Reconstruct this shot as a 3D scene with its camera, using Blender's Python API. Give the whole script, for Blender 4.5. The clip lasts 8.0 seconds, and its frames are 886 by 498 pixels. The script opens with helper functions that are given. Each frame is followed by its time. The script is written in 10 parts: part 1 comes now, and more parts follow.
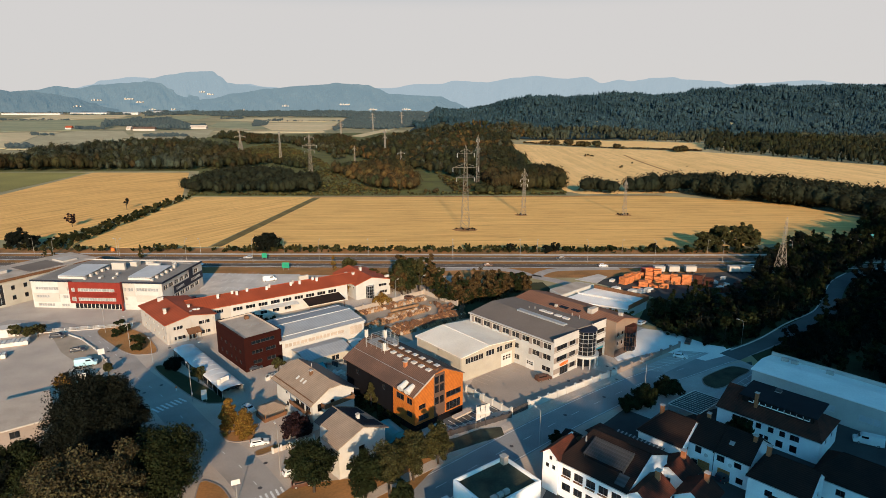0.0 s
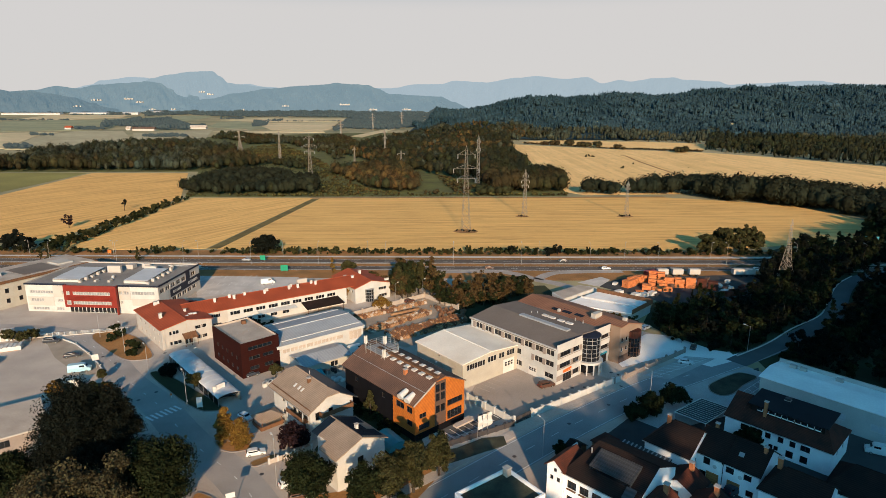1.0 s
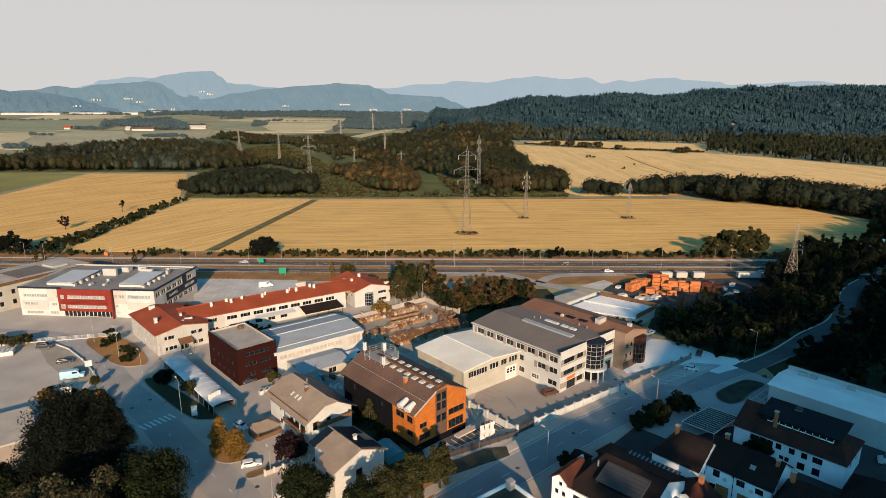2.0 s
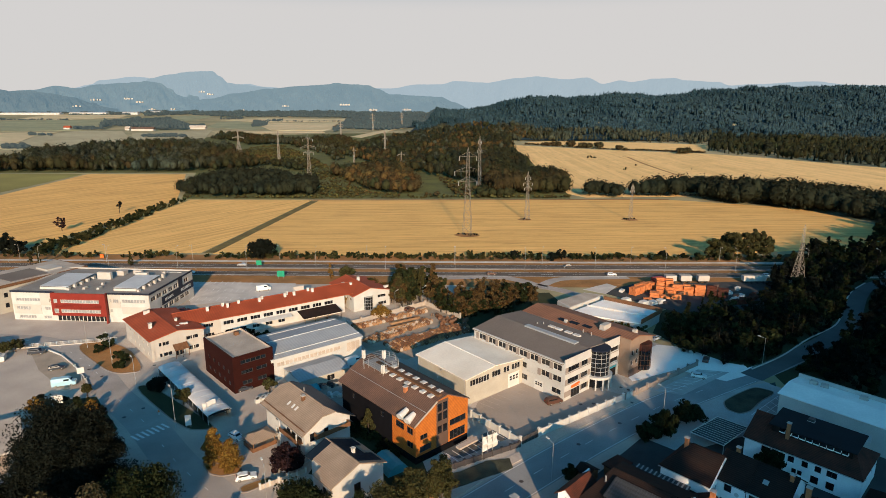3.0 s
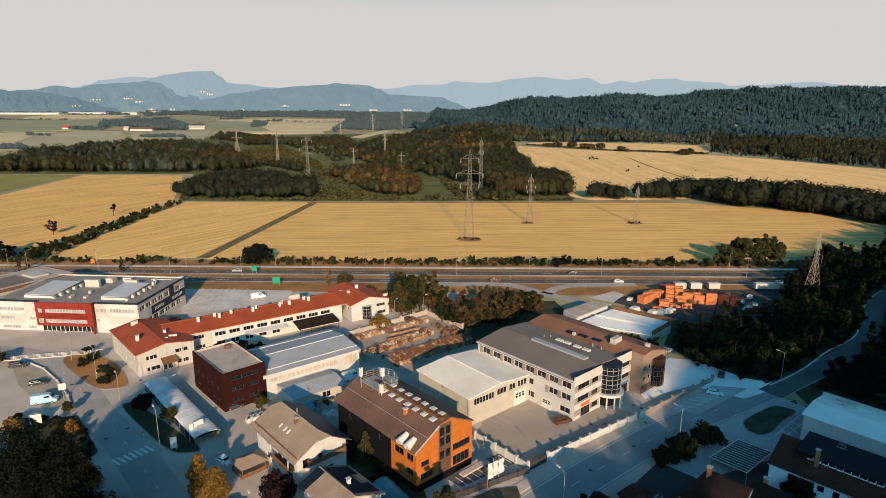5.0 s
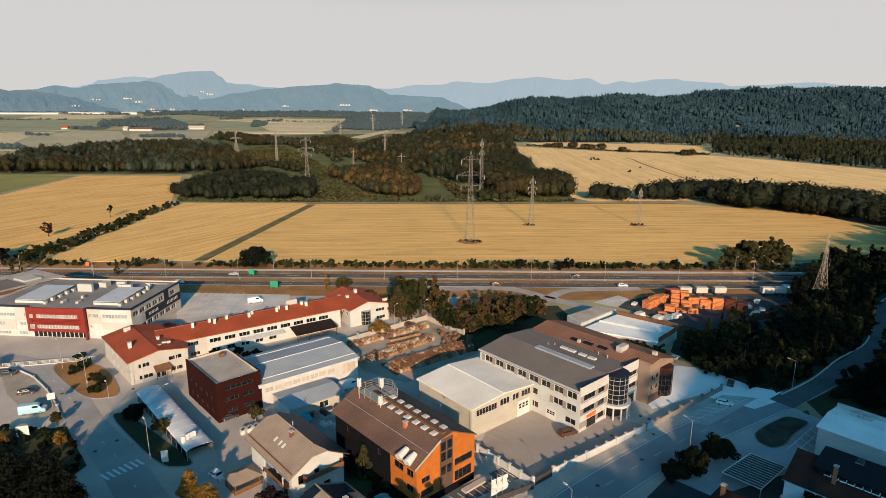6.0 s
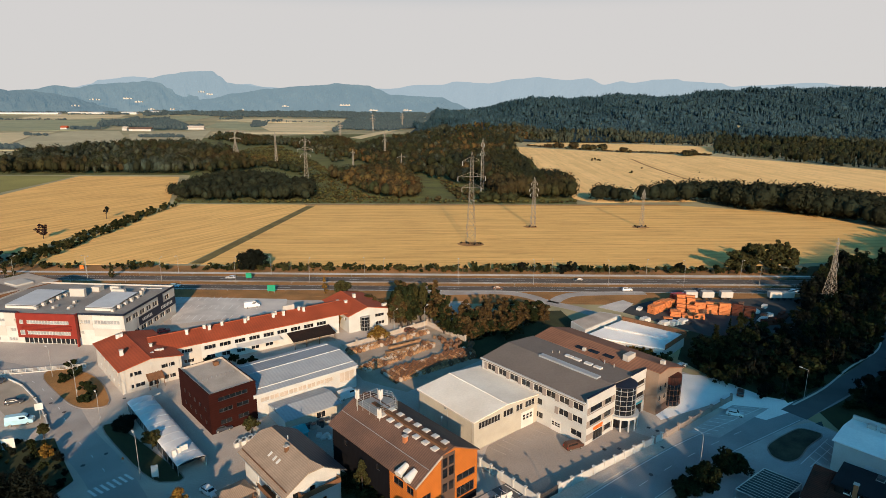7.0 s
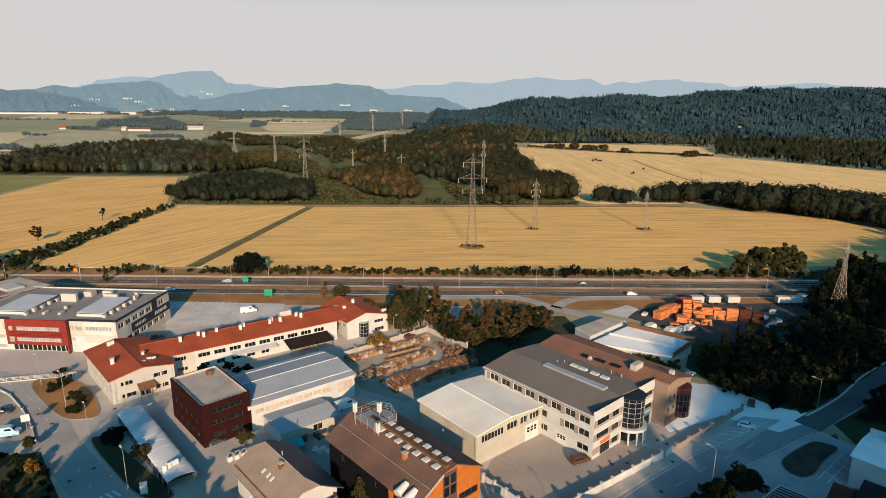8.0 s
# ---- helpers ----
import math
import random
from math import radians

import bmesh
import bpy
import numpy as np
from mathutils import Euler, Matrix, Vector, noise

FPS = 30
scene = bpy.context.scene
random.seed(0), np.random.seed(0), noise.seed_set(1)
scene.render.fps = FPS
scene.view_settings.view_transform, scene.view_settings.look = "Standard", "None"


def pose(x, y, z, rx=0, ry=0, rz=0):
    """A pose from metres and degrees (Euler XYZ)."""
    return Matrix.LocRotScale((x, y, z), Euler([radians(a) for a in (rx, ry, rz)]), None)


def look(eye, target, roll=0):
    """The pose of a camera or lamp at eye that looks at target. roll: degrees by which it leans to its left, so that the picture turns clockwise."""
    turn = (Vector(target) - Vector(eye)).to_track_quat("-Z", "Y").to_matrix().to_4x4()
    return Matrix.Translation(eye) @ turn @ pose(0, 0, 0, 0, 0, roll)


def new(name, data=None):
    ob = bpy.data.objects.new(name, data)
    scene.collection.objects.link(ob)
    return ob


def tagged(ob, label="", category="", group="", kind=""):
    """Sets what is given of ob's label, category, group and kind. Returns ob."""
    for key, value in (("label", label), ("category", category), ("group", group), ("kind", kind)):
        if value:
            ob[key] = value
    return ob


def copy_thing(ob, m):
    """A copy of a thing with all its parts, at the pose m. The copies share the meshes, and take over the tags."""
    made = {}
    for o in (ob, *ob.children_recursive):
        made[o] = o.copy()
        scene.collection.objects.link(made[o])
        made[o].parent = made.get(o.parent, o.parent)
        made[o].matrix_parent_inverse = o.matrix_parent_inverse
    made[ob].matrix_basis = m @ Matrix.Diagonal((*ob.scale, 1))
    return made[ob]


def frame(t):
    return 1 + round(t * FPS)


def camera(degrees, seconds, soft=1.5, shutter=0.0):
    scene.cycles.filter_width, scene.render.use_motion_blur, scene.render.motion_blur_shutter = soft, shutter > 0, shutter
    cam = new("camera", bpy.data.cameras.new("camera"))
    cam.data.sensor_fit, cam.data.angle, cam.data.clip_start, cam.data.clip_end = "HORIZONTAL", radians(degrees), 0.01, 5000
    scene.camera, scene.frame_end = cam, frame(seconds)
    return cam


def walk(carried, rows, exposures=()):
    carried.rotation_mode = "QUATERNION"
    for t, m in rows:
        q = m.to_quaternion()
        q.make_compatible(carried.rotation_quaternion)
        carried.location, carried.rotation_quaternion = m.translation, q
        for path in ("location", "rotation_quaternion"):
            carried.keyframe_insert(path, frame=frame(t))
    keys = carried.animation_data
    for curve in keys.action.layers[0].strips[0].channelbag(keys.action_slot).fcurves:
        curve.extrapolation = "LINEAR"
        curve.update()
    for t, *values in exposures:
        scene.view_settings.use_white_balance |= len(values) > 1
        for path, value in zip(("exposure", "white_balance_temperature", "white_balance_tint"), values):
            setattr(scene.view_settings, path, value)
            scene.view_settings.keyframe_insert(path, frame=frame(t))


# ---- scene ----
cam = camera(73.70, 8.0, soft=0.85)
# seconds, x, y, z, tilt, lean, turn
ROWS = [
    (0, 0.000, 0.000, 76.469, 76.317, 0.000, 0.000),
    (0.5, -0.131, 1.799, 76.591, 76.322, 0.018, 0.000),
    (1, -0.265, 3.683, 76.707, 76.328, 0.036, 0.001),
    (1.5, -0.402, 5.649, 76.819, 76.333, 0.054, 0.001),
    (2.25, -0.613, 8.744, 76.978, 76.341, 0.081, 0.002),
    (3, -0.831, 12.004, 77.129, 76.349, 0.109, 0.002),
    (3.5, -0.980, 14.264, 77.225, 76.355, 0.127, 0.002),
    (4, -1.131, 16.590, 77.318, 76.360, 0.145, 0.003),
    (4.5, -1.284, 18.979, 77.408, 76.366, 0.163, 0.003),
    (5.25, -1.518, 22.672, 77.540, 76.374, 0.190, 0.004),
    (6, -1.756, 26.489, 77.668, 76.382, 0.217, 0.004),
    (6.5, -1.916, 29.096, 77.752, 76.387, 0.235, 0.004),
    (7, -2.078, 31.750, 77.836, 76.393, 0.253, 0.005),
    (7.5, -2.241, 34.448, 77.919, 76.398, 0.272, 0.005),
    (8, -2.405, 37.186, 78.002, 76.404, 0.290, 0.005),
]
walk(cam, [(t, pose(x, y, z, rx, 0, rz) @ pose(0, 0, 0, 0, 0, lean)) for t, x, y, z, rx, lean, rz in ROWS],
     exposures=[(0.0, 0.42, 6500, 10), (8.0, 0.42, 6500, 10)])

# low evening sun behind the camera, hazy sky
SUN_EL, SUN_AZ = radians(17.0), radians(172.0)   # azimuth from north (+y), clockwise
to_sun = Vector((math.sin(SUN_AZ) * math.cos(SUN_EL), math.cos(SUN_AZ) * math.cos(SUN_EL), math.sin(SUN_EL)))
sun = new("sun", bpy.data.lights.new("sun", "SUN"))
sun.data.energy, sun.data.angle, sun.data.color = 5.75, radians(0.6), (1.0, 0.712, 0.452)
sun.matrix_world = look((0, -200, 300), Vector((0, -200, 300)) - to_sun)
world = bpy.data.worlds.new("sky")
scene.world = world
world.use_nodes = True
wn = world.node_tree.nodes
sky = wn.new("ShaderNodeTexSky")
sky.sky_type, sky.sun_disc = "NISHITA", False
sky.sun_elevation, sky.sun_rotation = SUN_EL, SUN_AZ
sky.air_density, sky.dust_density, sky.ozone_density = 1.0, 0.6, 6.0
veil = wn.new("ShaderNodeMix")          # evening haze, thick at the horizon and thinning upwards
veil.data_type = "RGBA"
where, parts, thin = wn.new("ShaderNodeTexCoord"), wn.new("ShaderNodeSeparateXYZ"), wn.new("ShaderNodeMapRange")
thin.interpolation_type = "SMOOTHSTEP"
thin.inputs[1].default_value, thin.inputs[2].default_value = 0.14, 0.25
thin.inputs[3].default_value, thin.inputs[4].default_value = 0.96, 0.0
links = world.node_tree.links
links.new(where.outputs["Generated"], parts.inputs[0]), links.new(parts.outputs[2], thin.inputs[0])
links.new(thin.outputs[0], veil.inputs[0])
tone = wn.new("ShaderNodeMix")          # clear upper sky, deep blue-green
tone.data_type, tone.blend_type, tone.inputs[0].default_value = "RGBA", "MULTIPLY", 1.0
round_sun = wn.new("ShaderNodeMix")
round_sun.data_type = "RGBA"
round_sun.inputs[6].default_value, round_sun.inputs[7].default_value = (0.45, 0.90, 0.84, 1), (2.9, 6.4, 5.75, 1)
links.new(sky.outputs[0], tone.inputs[6]), links.new(round_sun.outputs[2], tone.inputs[7]), links.new(tone.outputs[2], veil.inputs[6])
sunward, bank = wn.new("ShaderNodeMapRange"), wn.new("ShaderNodeMix")   # the haze is brighter round the sun
sunward.interpolation_type = "SMOOTHSTEP"
sunward.inputs[1].default_value, sunward.inputs[2].default_value = 0.15, -0.7
bank.data_type = "RGBA"
bank.inputs[6].default_value, bank.inputs[7].default_value = (10.75, 10.35, 10.1, 1), (6.3, 9.6, 10.0, 1)
links.new(parts.outputs[1], sunward.inputs[0]), links.new(sunward.outputs[0], round_sun.inputs[0]), links.new(sunward.outputs[0], bank.inputs[0])
links.new(bank.outputs[2], veil.inputs[7])
links.new(veil.outputs[2], wn["Background"].inputs[0])
wn["Background"].inputs[1].default_value = 0.0475


# ---------------------------------------------------------------- materials
def material(name, colour, rough=0.8, vary=0.25, scale=0.5, fine=8.0, metal=0.0, bump=0.15, second=None, island=0.0, wave=None, spec=0.3):
    """Two scales of noise over a base colour; second: a stain colour; island: spread of value from piece to piece; wave: (metres per rib, axis, depth)."""
    m = bpy.data.materials.new(name)
    m.use_nodes = True
    n, k = m.node_tree.nodes, m.node_tree.links
    b = n["Principled BSDF"]
    b.inputs["Roughness"].default_value = rough
    b.inputs["Metallic"].default_value = metal
    b.inputs["Specular IOR Level"].default_value = spec
    geo = n.new("ShaderNodeNewGeometry")
    at = geo.outputs["Position"]
    big, small = n.new("ShaderNodeTexNoise"), n.new("ShaderNodeTexNoise")
    big.inputs["Scale"].default_value, big.inputs["Detail"].default_value = scale, 5
    small.inputs["Scale"].default_value, small.inputs["Detail"].default_value = fine, 4
    k.new(at, big.inputs["Vector"]), k.new(at, small.inputs["Vector"])
    ramp = n.new("ShaderNodeMapRange")
    ramp.inputs[1].default_value, ramp.inputs[2].default_value = 0.3, 0.7
    k.new(big.outputs[0], ramp.inputs[0])
    mix = n.new("ShaderNodeMix")
    mix.data_type = "RGBA"
    dark = second or tuple(c * (1 - 1.4 * vary) for c in colour)
    mix.inputs[6].default_value, mix.inputs[7].default_value = (*dark, 1), (*colour, 1)
    k.new(ramp.outputs[0], mix.inputs[0])
    hsv = n.new("ShaderNodeHueSaturation")
    k.new(mix.outputs[2], hsv.inputs["Color"])
    value = n.new("ShaderNodeMapRange")
    value.inputs[1].default_value, value.inputs[2].default_value = 0.25, 0.75
    value.inputs[3].default_value, value.inputs[4].default_value = 1 - 0.6 * vary, 1 + 0.6 * vary
    k.new(small.outputs[0], value.inputs[0])
    out = value.outputs[0]
    if island:
        isl = n.new("ShaderNodeMapRange")
        isl.inputs[3].default_value, isl.inputs[4].default_value = 1 - island, 1 + island
        k.new(geo.outputs["Random Per Island"], isl.inputs[0])
        mul = n.new("ShaderNodeMath")
        mul.operation = "MULTIPLY"
        k.new(out, mul.inputs[0]), k.new(isl.outputs[0], mul.inputs[1])
        out = mul.outputs[0]
        hue = n.new("ShaderNodeMapRange")
        hue.inputs[3].default_value, hue.inputs[4].default_value = 0.5 - 0.05 * island, 0.5 + 0.03 * island
        k.new(geo.outputs["Random Per Island"], hue.inputs[0])
        k.new(hue.outputs[0], hsv.inputs["Hue"])
    k.new(out, hsv.inputs["Value"])
    k.new(hsv.outputs[0], b.inputs["Base Color"])
    height = small.outputs[0]
    if wave:
        tc = n.new("ShaderNodeTexCoord")
        w = n.new("ShaderNodeTexWave")
        w.wave_type, w.bands_direction = "BANDS", wave[1]
        w.inputs["Scale"].default_value = 0.314 / wave[0]
        k.new(tc.outputs["Object"], w.inputs["Vector"])
        height = w.outputs["Fac"]
        tone = n.new("ShaderNodeMapRange")
        tone.inputs[3].default_value, tone.inputs[4].default_value = 1 - wave[2], 1 + 0.3 * wave[2]
        k.new(w.outputs["Fac"], tone.inputs[0])
        mul = n.new("ShaderNodeMath")
        mul.operation = "MULTIPLY"
        k.new(out, mul.inputs[0]), k.new(tone.outputs[0], mul.inputs[1])
        k.new(mul.outputs[0], hsv.inputs["Value"])
    if bump:
        bp = n.new("ShaderNodeBump")
        bp.inputs["Strength"].default_value, bp.inputs["Distance"].default_value = bump, 0.05
        k.new(height, bp.inputs["Height"]), k.new(bp.outputs[0], b.inputs["Normal"])
    return m


M = {}
M["asphalt"] = material("asphalt", (0.36, 0.32, 0.285), 0.9, 0.28, 0.1, 6, second=(0.25, 0.225, 0.205))
M["avenue"] = material("avenue_asphalt", (0.275, 0.278, 0.272), 0.9, 0.3, 0.08, 5, second=(0.19, 0.192, 0.19))
# Lighter copy of white_render: extra light put into walls that stand in shade.
M["shadewhite"] = material("lifted_white_render", (0.86, 0.85, 0.825), 0.85, 0.1, 0.3, 5)
M["stairpanel"] = material("brown_grey_panel", (0.10, 0.062, 0.045), 0.6, 0.12, 0.6, 5)
M["darkasphalt"] = material("highway_asphalt", (0.115, 0.092, 0.075), 0.9, 0.22, 0.12, 5)
M["concrete"] = material("concrete_paving", (0.46, 0.385, 0.318), 0.9, 0.25, 0.09, 3, second=(0.34, 0.285, 0.24))
M["yardconcrete"] = material("brownish_yard_concrete", (0.36, 0.29, 0.235), 0.9, 0.25, 0.07, 3, second=(0.27, 0.22, 0.18))
M["gravel"] = material("gravel", (0.55, 0.50, 0.45), 0.95, 0.2, 0.15, 5)
M["yardgravel"] = material("yard_gravel", (0.36, 0.29, 0.22), 0.95, 0.2, 0.2, 5)
M["roadpaint"] = material("road_paint", (0.75, 0.74, 0.7), 0.7, 0.2, 2, 20)
M["drygrass"] = material("dry_grass", (0.36, 0.165, 0.055), 0.95, 0.4, 0.08, 2.5, second=(0.17, 0.09, 0.03), bump=0.5)
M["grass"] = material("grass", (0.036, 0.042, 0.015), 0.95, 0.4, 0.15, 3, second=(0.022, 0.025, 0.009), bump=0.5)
M["meadow"] = material("meadow", (0.27, 0.235, 0.065), 0.95, 0.3, 0.01, 1, bump=0.3)
M["farland"] = material("far_land", (0.38, 0.31, 0.17), 0.95, 0.4, 0.004, 0.05, second=(0.17, 0.165, 0.09), bump=0)
M["white"] = material("white_render", (0.475, 0.460, 0.425), 0.85, 0.12, 0.3, 5)
M["cream"] = material("cream_render", (0.40, 0.365, 0.30), 0.85, 0.12, 0.3, 5)
M["lightgrey"] = material("light_grey_render", (0.42, 0.385, 0.34), 0.85, 0.08, 0.3, 5)
M["orange"] = material("orange_larch_cladding", (0.48, 0.14, 0.022), 0.6, 0.18, 0.8, 9, wave=(0.35, "Z", 0.25))
M["blackclad"] = material("black_cladding", (0.008, 0.008, 0.010), 0.8, 0.15, 0.6, 6, wave=(0.5, "Y", 0.2), spec=0.05)
M["brownclad"] = material("dark_brown_cladding", (0.026, 0.0062, 0.0045), 0.75, 0.15, 0.6, 5, wave=(0.6, "Z", 0.12), spec=0.08)
M["redclad"] = material("red_cladding", (0.195, 0.020, 0.011), 0.55, 0.15, 0.6, 5, wave=(0.6, "X", 0.15))
M["greyroof"] = material("grey_membrane_roof", (0.17, 0.138, 0.115), 0.85, 0.15, 0.1, 2)
M["brownroof"] = material("brown_corrugated_roof", (0.165, 0.088, 0.058), 0.75, 0.3, 0.15, 3, second=(0.095, 0.055, 0.040), wave=(0.55, "Y", 0.3))
M["taupe"] = material("taupe_tile_roof", (0.31, 0.225, 0.16), 0.75, 0.18, 0.3, 5, wave=(0.35, "X", 0.15))
M["redroof"] = material("red_metal_roof", (0.37, 0.072, 0.026), 0.65, 0.22, 0.12, 2, wave=(0.8, "X", 0.12))
M["blueroof"] = material("blue_grey_metal_roof", (0.36, 0.375, 0.385), 0.55, 0.14, 0.12, 2, wave=(0.9, "X", 0.08), metal=0.1)
M["whiteroof"] = material("white_sheet_roof", (0.80, 0.725, 0.61), 0.7, 0.1, 0.12, 2, second=(0.68, 0.60, 0.49))
M["darktile"] = material("dark_brown_tile_roof", (0.014, 0.011, 0.010), 0.85, 0.45, 0.25, 5, second=(0.030, 0.016, 0.012), wave=(0.35, "X", 0.35), spec=0.12)
M["redtile"] = material("weathered_red_tile_roof", (0.105, 0.030, 0.017), 0.8, 0.4, 0.35, 5, second=(0.035, 0.017, 0.013), wave=(0.35, "X", 0.3), spec=0.15)
M["sheet"] = material("grey_corrugated_sheet", (0.06, 0.063, 0.066), 0.55, 0.15, 0.3, 4, wave=(0.8, "X", 0.35))
M["darksheet"] = material("dark_bitumen_sheet", (0.016, 0.018, 0.021), 0.7, 0.2, 0.3, 4, spec=0.15)
# Darker asphalt colour that stands in for shade on the road and forecourt.
M["shadedasphalt"] = material("shaded_asphalt", (0.105, 0.107, 0.107), 0.9, 0.25, 0.1, 5, second=(0.07, 0.071, 0.071))
M["flatroof"] = material("pale_flat_roof", (0.43, 0.36, 0.295), 0.85, 0.2, 0.2, 4)
M["navy"] = material("navy_panel", (0.012, 0.016, 0.03), 0.5, 0.1)
M["glass"] = material("window_glass", (0.008, 0.010, 0.013), 0.08, 0.05, 0.5, 3, bump=0, spec=0.7)
M["blind"] = material("window_with_pale_blind", (0.30, 0.30, 0.295), 0.25, 0.25, 0.5, 3, bump=0, spec=0.5)
M["frame"] = material("white_frame", (0.50, 0.465, 0.42), 0.6, 0.06)
M["darkframe"] = material("dark_frame", (0.05, 0.045, 0.045), 0.5, 0.06)
M["steel"] = material("galvanised_steel", (0.40, 0.39, 0.37), 0.5, 0.12, metal=0.5)
M["pylon"] = material("weathered_pylon_steel", (0.30, 0.26, 0.21), 0.6, 0.15, metal=0.3)
M["wood"] = material("brown_wood", (0.16, 0.075, 0.035), 0.7, 0.25, 1, 9)
M["palewood"] = material("pale_reel_wood", (0.33, 0.19, 0.095), 0.8, 0.3, 0.6, 9, second=(0.20, 0.105, 0.05), island=0.35)
M["terracotta"] = material("orange_sawn_timber", (0.56, 0.185, 0.06), 0.8, 0.25, 1, 6, island=0.3)
M["chimney"] = material("brick_chimney", (0.42, 0.15, 0.06), 0.8, 0.2, 2, 9)
M["bark"] = material("bark", (0.05, 0.037, 0.027), 0.9, 0.3, 2, 9)
M["leafdark"] = material("dark_copper_leaves", (0.0075, 0.0095, 0.0065), 0.8, 0.3, 0.4, 3, island=0.4, spec=0.06)
M["leaf"] = material("green_leaves", (0.016, 0.021, 0.0075), 0.8, 0.3, 0.3, 3, island=0.45, spec=0.06)
M["leafolive"] = material("olive_leaves", (0.046, 0.044, 0.016), 0.8, 0.3, 0.3, 3, island=0.45, spec=0.06)
M["leaflime"] = material("greyish_lime_leaves", (0.056, 0.048, 0.023), 0.8, 0.3, 0.3, 3, island=0.55, spec=0.06)
M["leafbrown"] = material("browning_copse_leaves", (0.072, 0.046, 0.018), 0.8, 0.3, 0.3, 3, island=0.45, spec=0.06)
M["leafgold"] = material("golden_leaves", (0.165, 0.095, 0.02), 0.8, 0.3, 0.5, 3, island=0.5, spec=0.06)
M["leafplum"] = material("plum_leaves", (0.022, 0.011, 0.012), 0.8, 0.3, 0.5, 3, island=0.5, spec=0.06)
M["woods"] = material("woodland_leaves", (0.018, 0.022, 0.0095), 0.9, 0.35, 0.012, 0.25, second=(0.024, 0.022, 0.009), island=0.35, bump=0, spec=0.06)
M["woodsbrown"] = material("browning_leaves", (0.042, 0.028, 0.012), 0.9, 0.35, 0.012, 0.25, second=(0.024, 0.024, 0.010), island=0.4, bump=0, spec=0.06)
M["woodsgold"] = material("golden_brown_leaves", (0.082, 0.050, 0.017), 0.9, 0.35, 0.012, 0.25, second=(0.05, 0.035, 0.013), island=0.4, bump=0, spec=0.06)
M["scrub"] = material("scrub_leaves", (0.060, 0.056, 0.018), 0.9, 0.4, 0.02, 0.25, second=(0.040, 0.034, 0.012), island=0.5, bump=0, spec=0.06)
# Conifers on the hill: base colour shifted to blue to carry the haze.
M["conifer"] = material("hazed_hill_conifers", (0.030, 0.054, 0.062), 0.95, 0.3, 0.008, 0.05, second=(0.014, 0.031, 0.038), island=0.2, bump=0, spec=0.06)
M["woodsdark"] = material("dark_tree_leaves", (0.012, 0.016, 0.010), 0.9, 0.35, 0.03, 0.3, second=(0.018, 0.019, 0.010), island=0.4, bump=0, spec=0.06)
# Leaf colour lightened and blued, haze included, for the farther woods.
M["footwoods"] = material("haze_tinted_woodland_leaves", (0.026, 0.036, 0.028), 0.9, 0.4, 0.012, 0.25, second=(0.042, 0.040, 0.022), island=0.4, bump=0, spec=0.06)
M["clearing"] = material("rough_clearing_grass", (0.115, 0.120, 0.030), 0.95, 0.4, 0.05, 0.6, second=(0.055, 0.055, 0.018), bump=0.3)
# Fields on the far plain: haze put into the base colours as paleness.
M["fargreen"] = material("far_green_crop", (0.29, 0.285, 0.165), 0.95, 0.3, 0.006, 0.05, second=(0.20, 0.21, 0.125), bump=0)
M["farstraw"] = material("far_straw", (0.60, 0.46, 0.27), 0.95, 0.3, 0.005, 0.05, second=(0.42, 0.35, 0.20), bump=0)
M["fardull"] = material("far_fallow", (0.42, 0.36, 0.225), 0.95, 0.3, 0.006, 0.05, second=(0.32, 0.28, 0.17), bump=0)
M["lotgravel"] = material("dusty_lot_gravel", (0.84, 0.81, 0.76), 0.95, 0.2, 0.06, 4, second=(0.62, 0.60, 0.56))
M["parkasphalt"] = material("dusty_car_park_asphalt", (0.42, 0.41, 0.385), 0.9, 0.3, 0.12, 4, second=(0.29, 0.28, 0.265))
M["shedroof"] = material("pale_shed_roof", (0.86, 0.82, 0.76), 0.7, 0.1, 0.15, 2)
M["rubber"] = material("black_rubber", (0.02, 0.02, 0.02), 0.8, 0.1)
M["carwhite"] = material("white_car_paint", (0.60, 0.60, 0.58), 0.3, 0.04, spec=0.5)
M["cardark"] = material("dark_car_paint", (0.03, 0.035, 0.045), 0.3, 0.05, spec=0.5)
M["carbrown"] = material("brown_car_paint", (0.08, 0.035, 0.022), 0.35, 0.05, spec=0.5)
M["carblue"] = material("pale_blue_car_paint", (0.30, 0.48, 0.55), 0.35, 0.05, spec=0.5)
M["carsilver"] = material("silver_car_paint", (0.42, 0.43, 0.44), 0.3, 0.05, metal=0.4)
M["carred"] = material("red_car_paint", (0.40, 0.03, 0.02), 0.35, 0.05, spec=0.5)
M["green"] = material("green_sign_paint", (0.01, 0.22, 0.12), 0.5, 0.08)
M["orangesign"] = material("orange_sign", (0.75, 0.14, 0.02), 0.5, 0.05)
M["redsign"] = material("red_sign", (0.6, 0.03, 0.02), 0.5, 0.05)
M["teal"] = material("teal_sheet", (0.05, 0.30, 0.34), 0.5, 0.15)
M["whiteplastic"] = material("white_plastic", (0.56, 0.54, 0.50), 0.5, 0.1)
M["tentskin"] = material("tent_skin", (0.56, 0.56, 0.555), 0.85, 0.15, 0.3, 3, second=(0.47, 0.47, 0.465), spec=0.15)
# Dark olive tone; on the bank by the fence it also stands for shade.
M["darkolive"] = material("dark_olive_surface", (0.075, 0.075, 0.050), 0.9, 0.4, 0.25, 4, second=(0.035, 0.036, 0.026), spec=0.1)
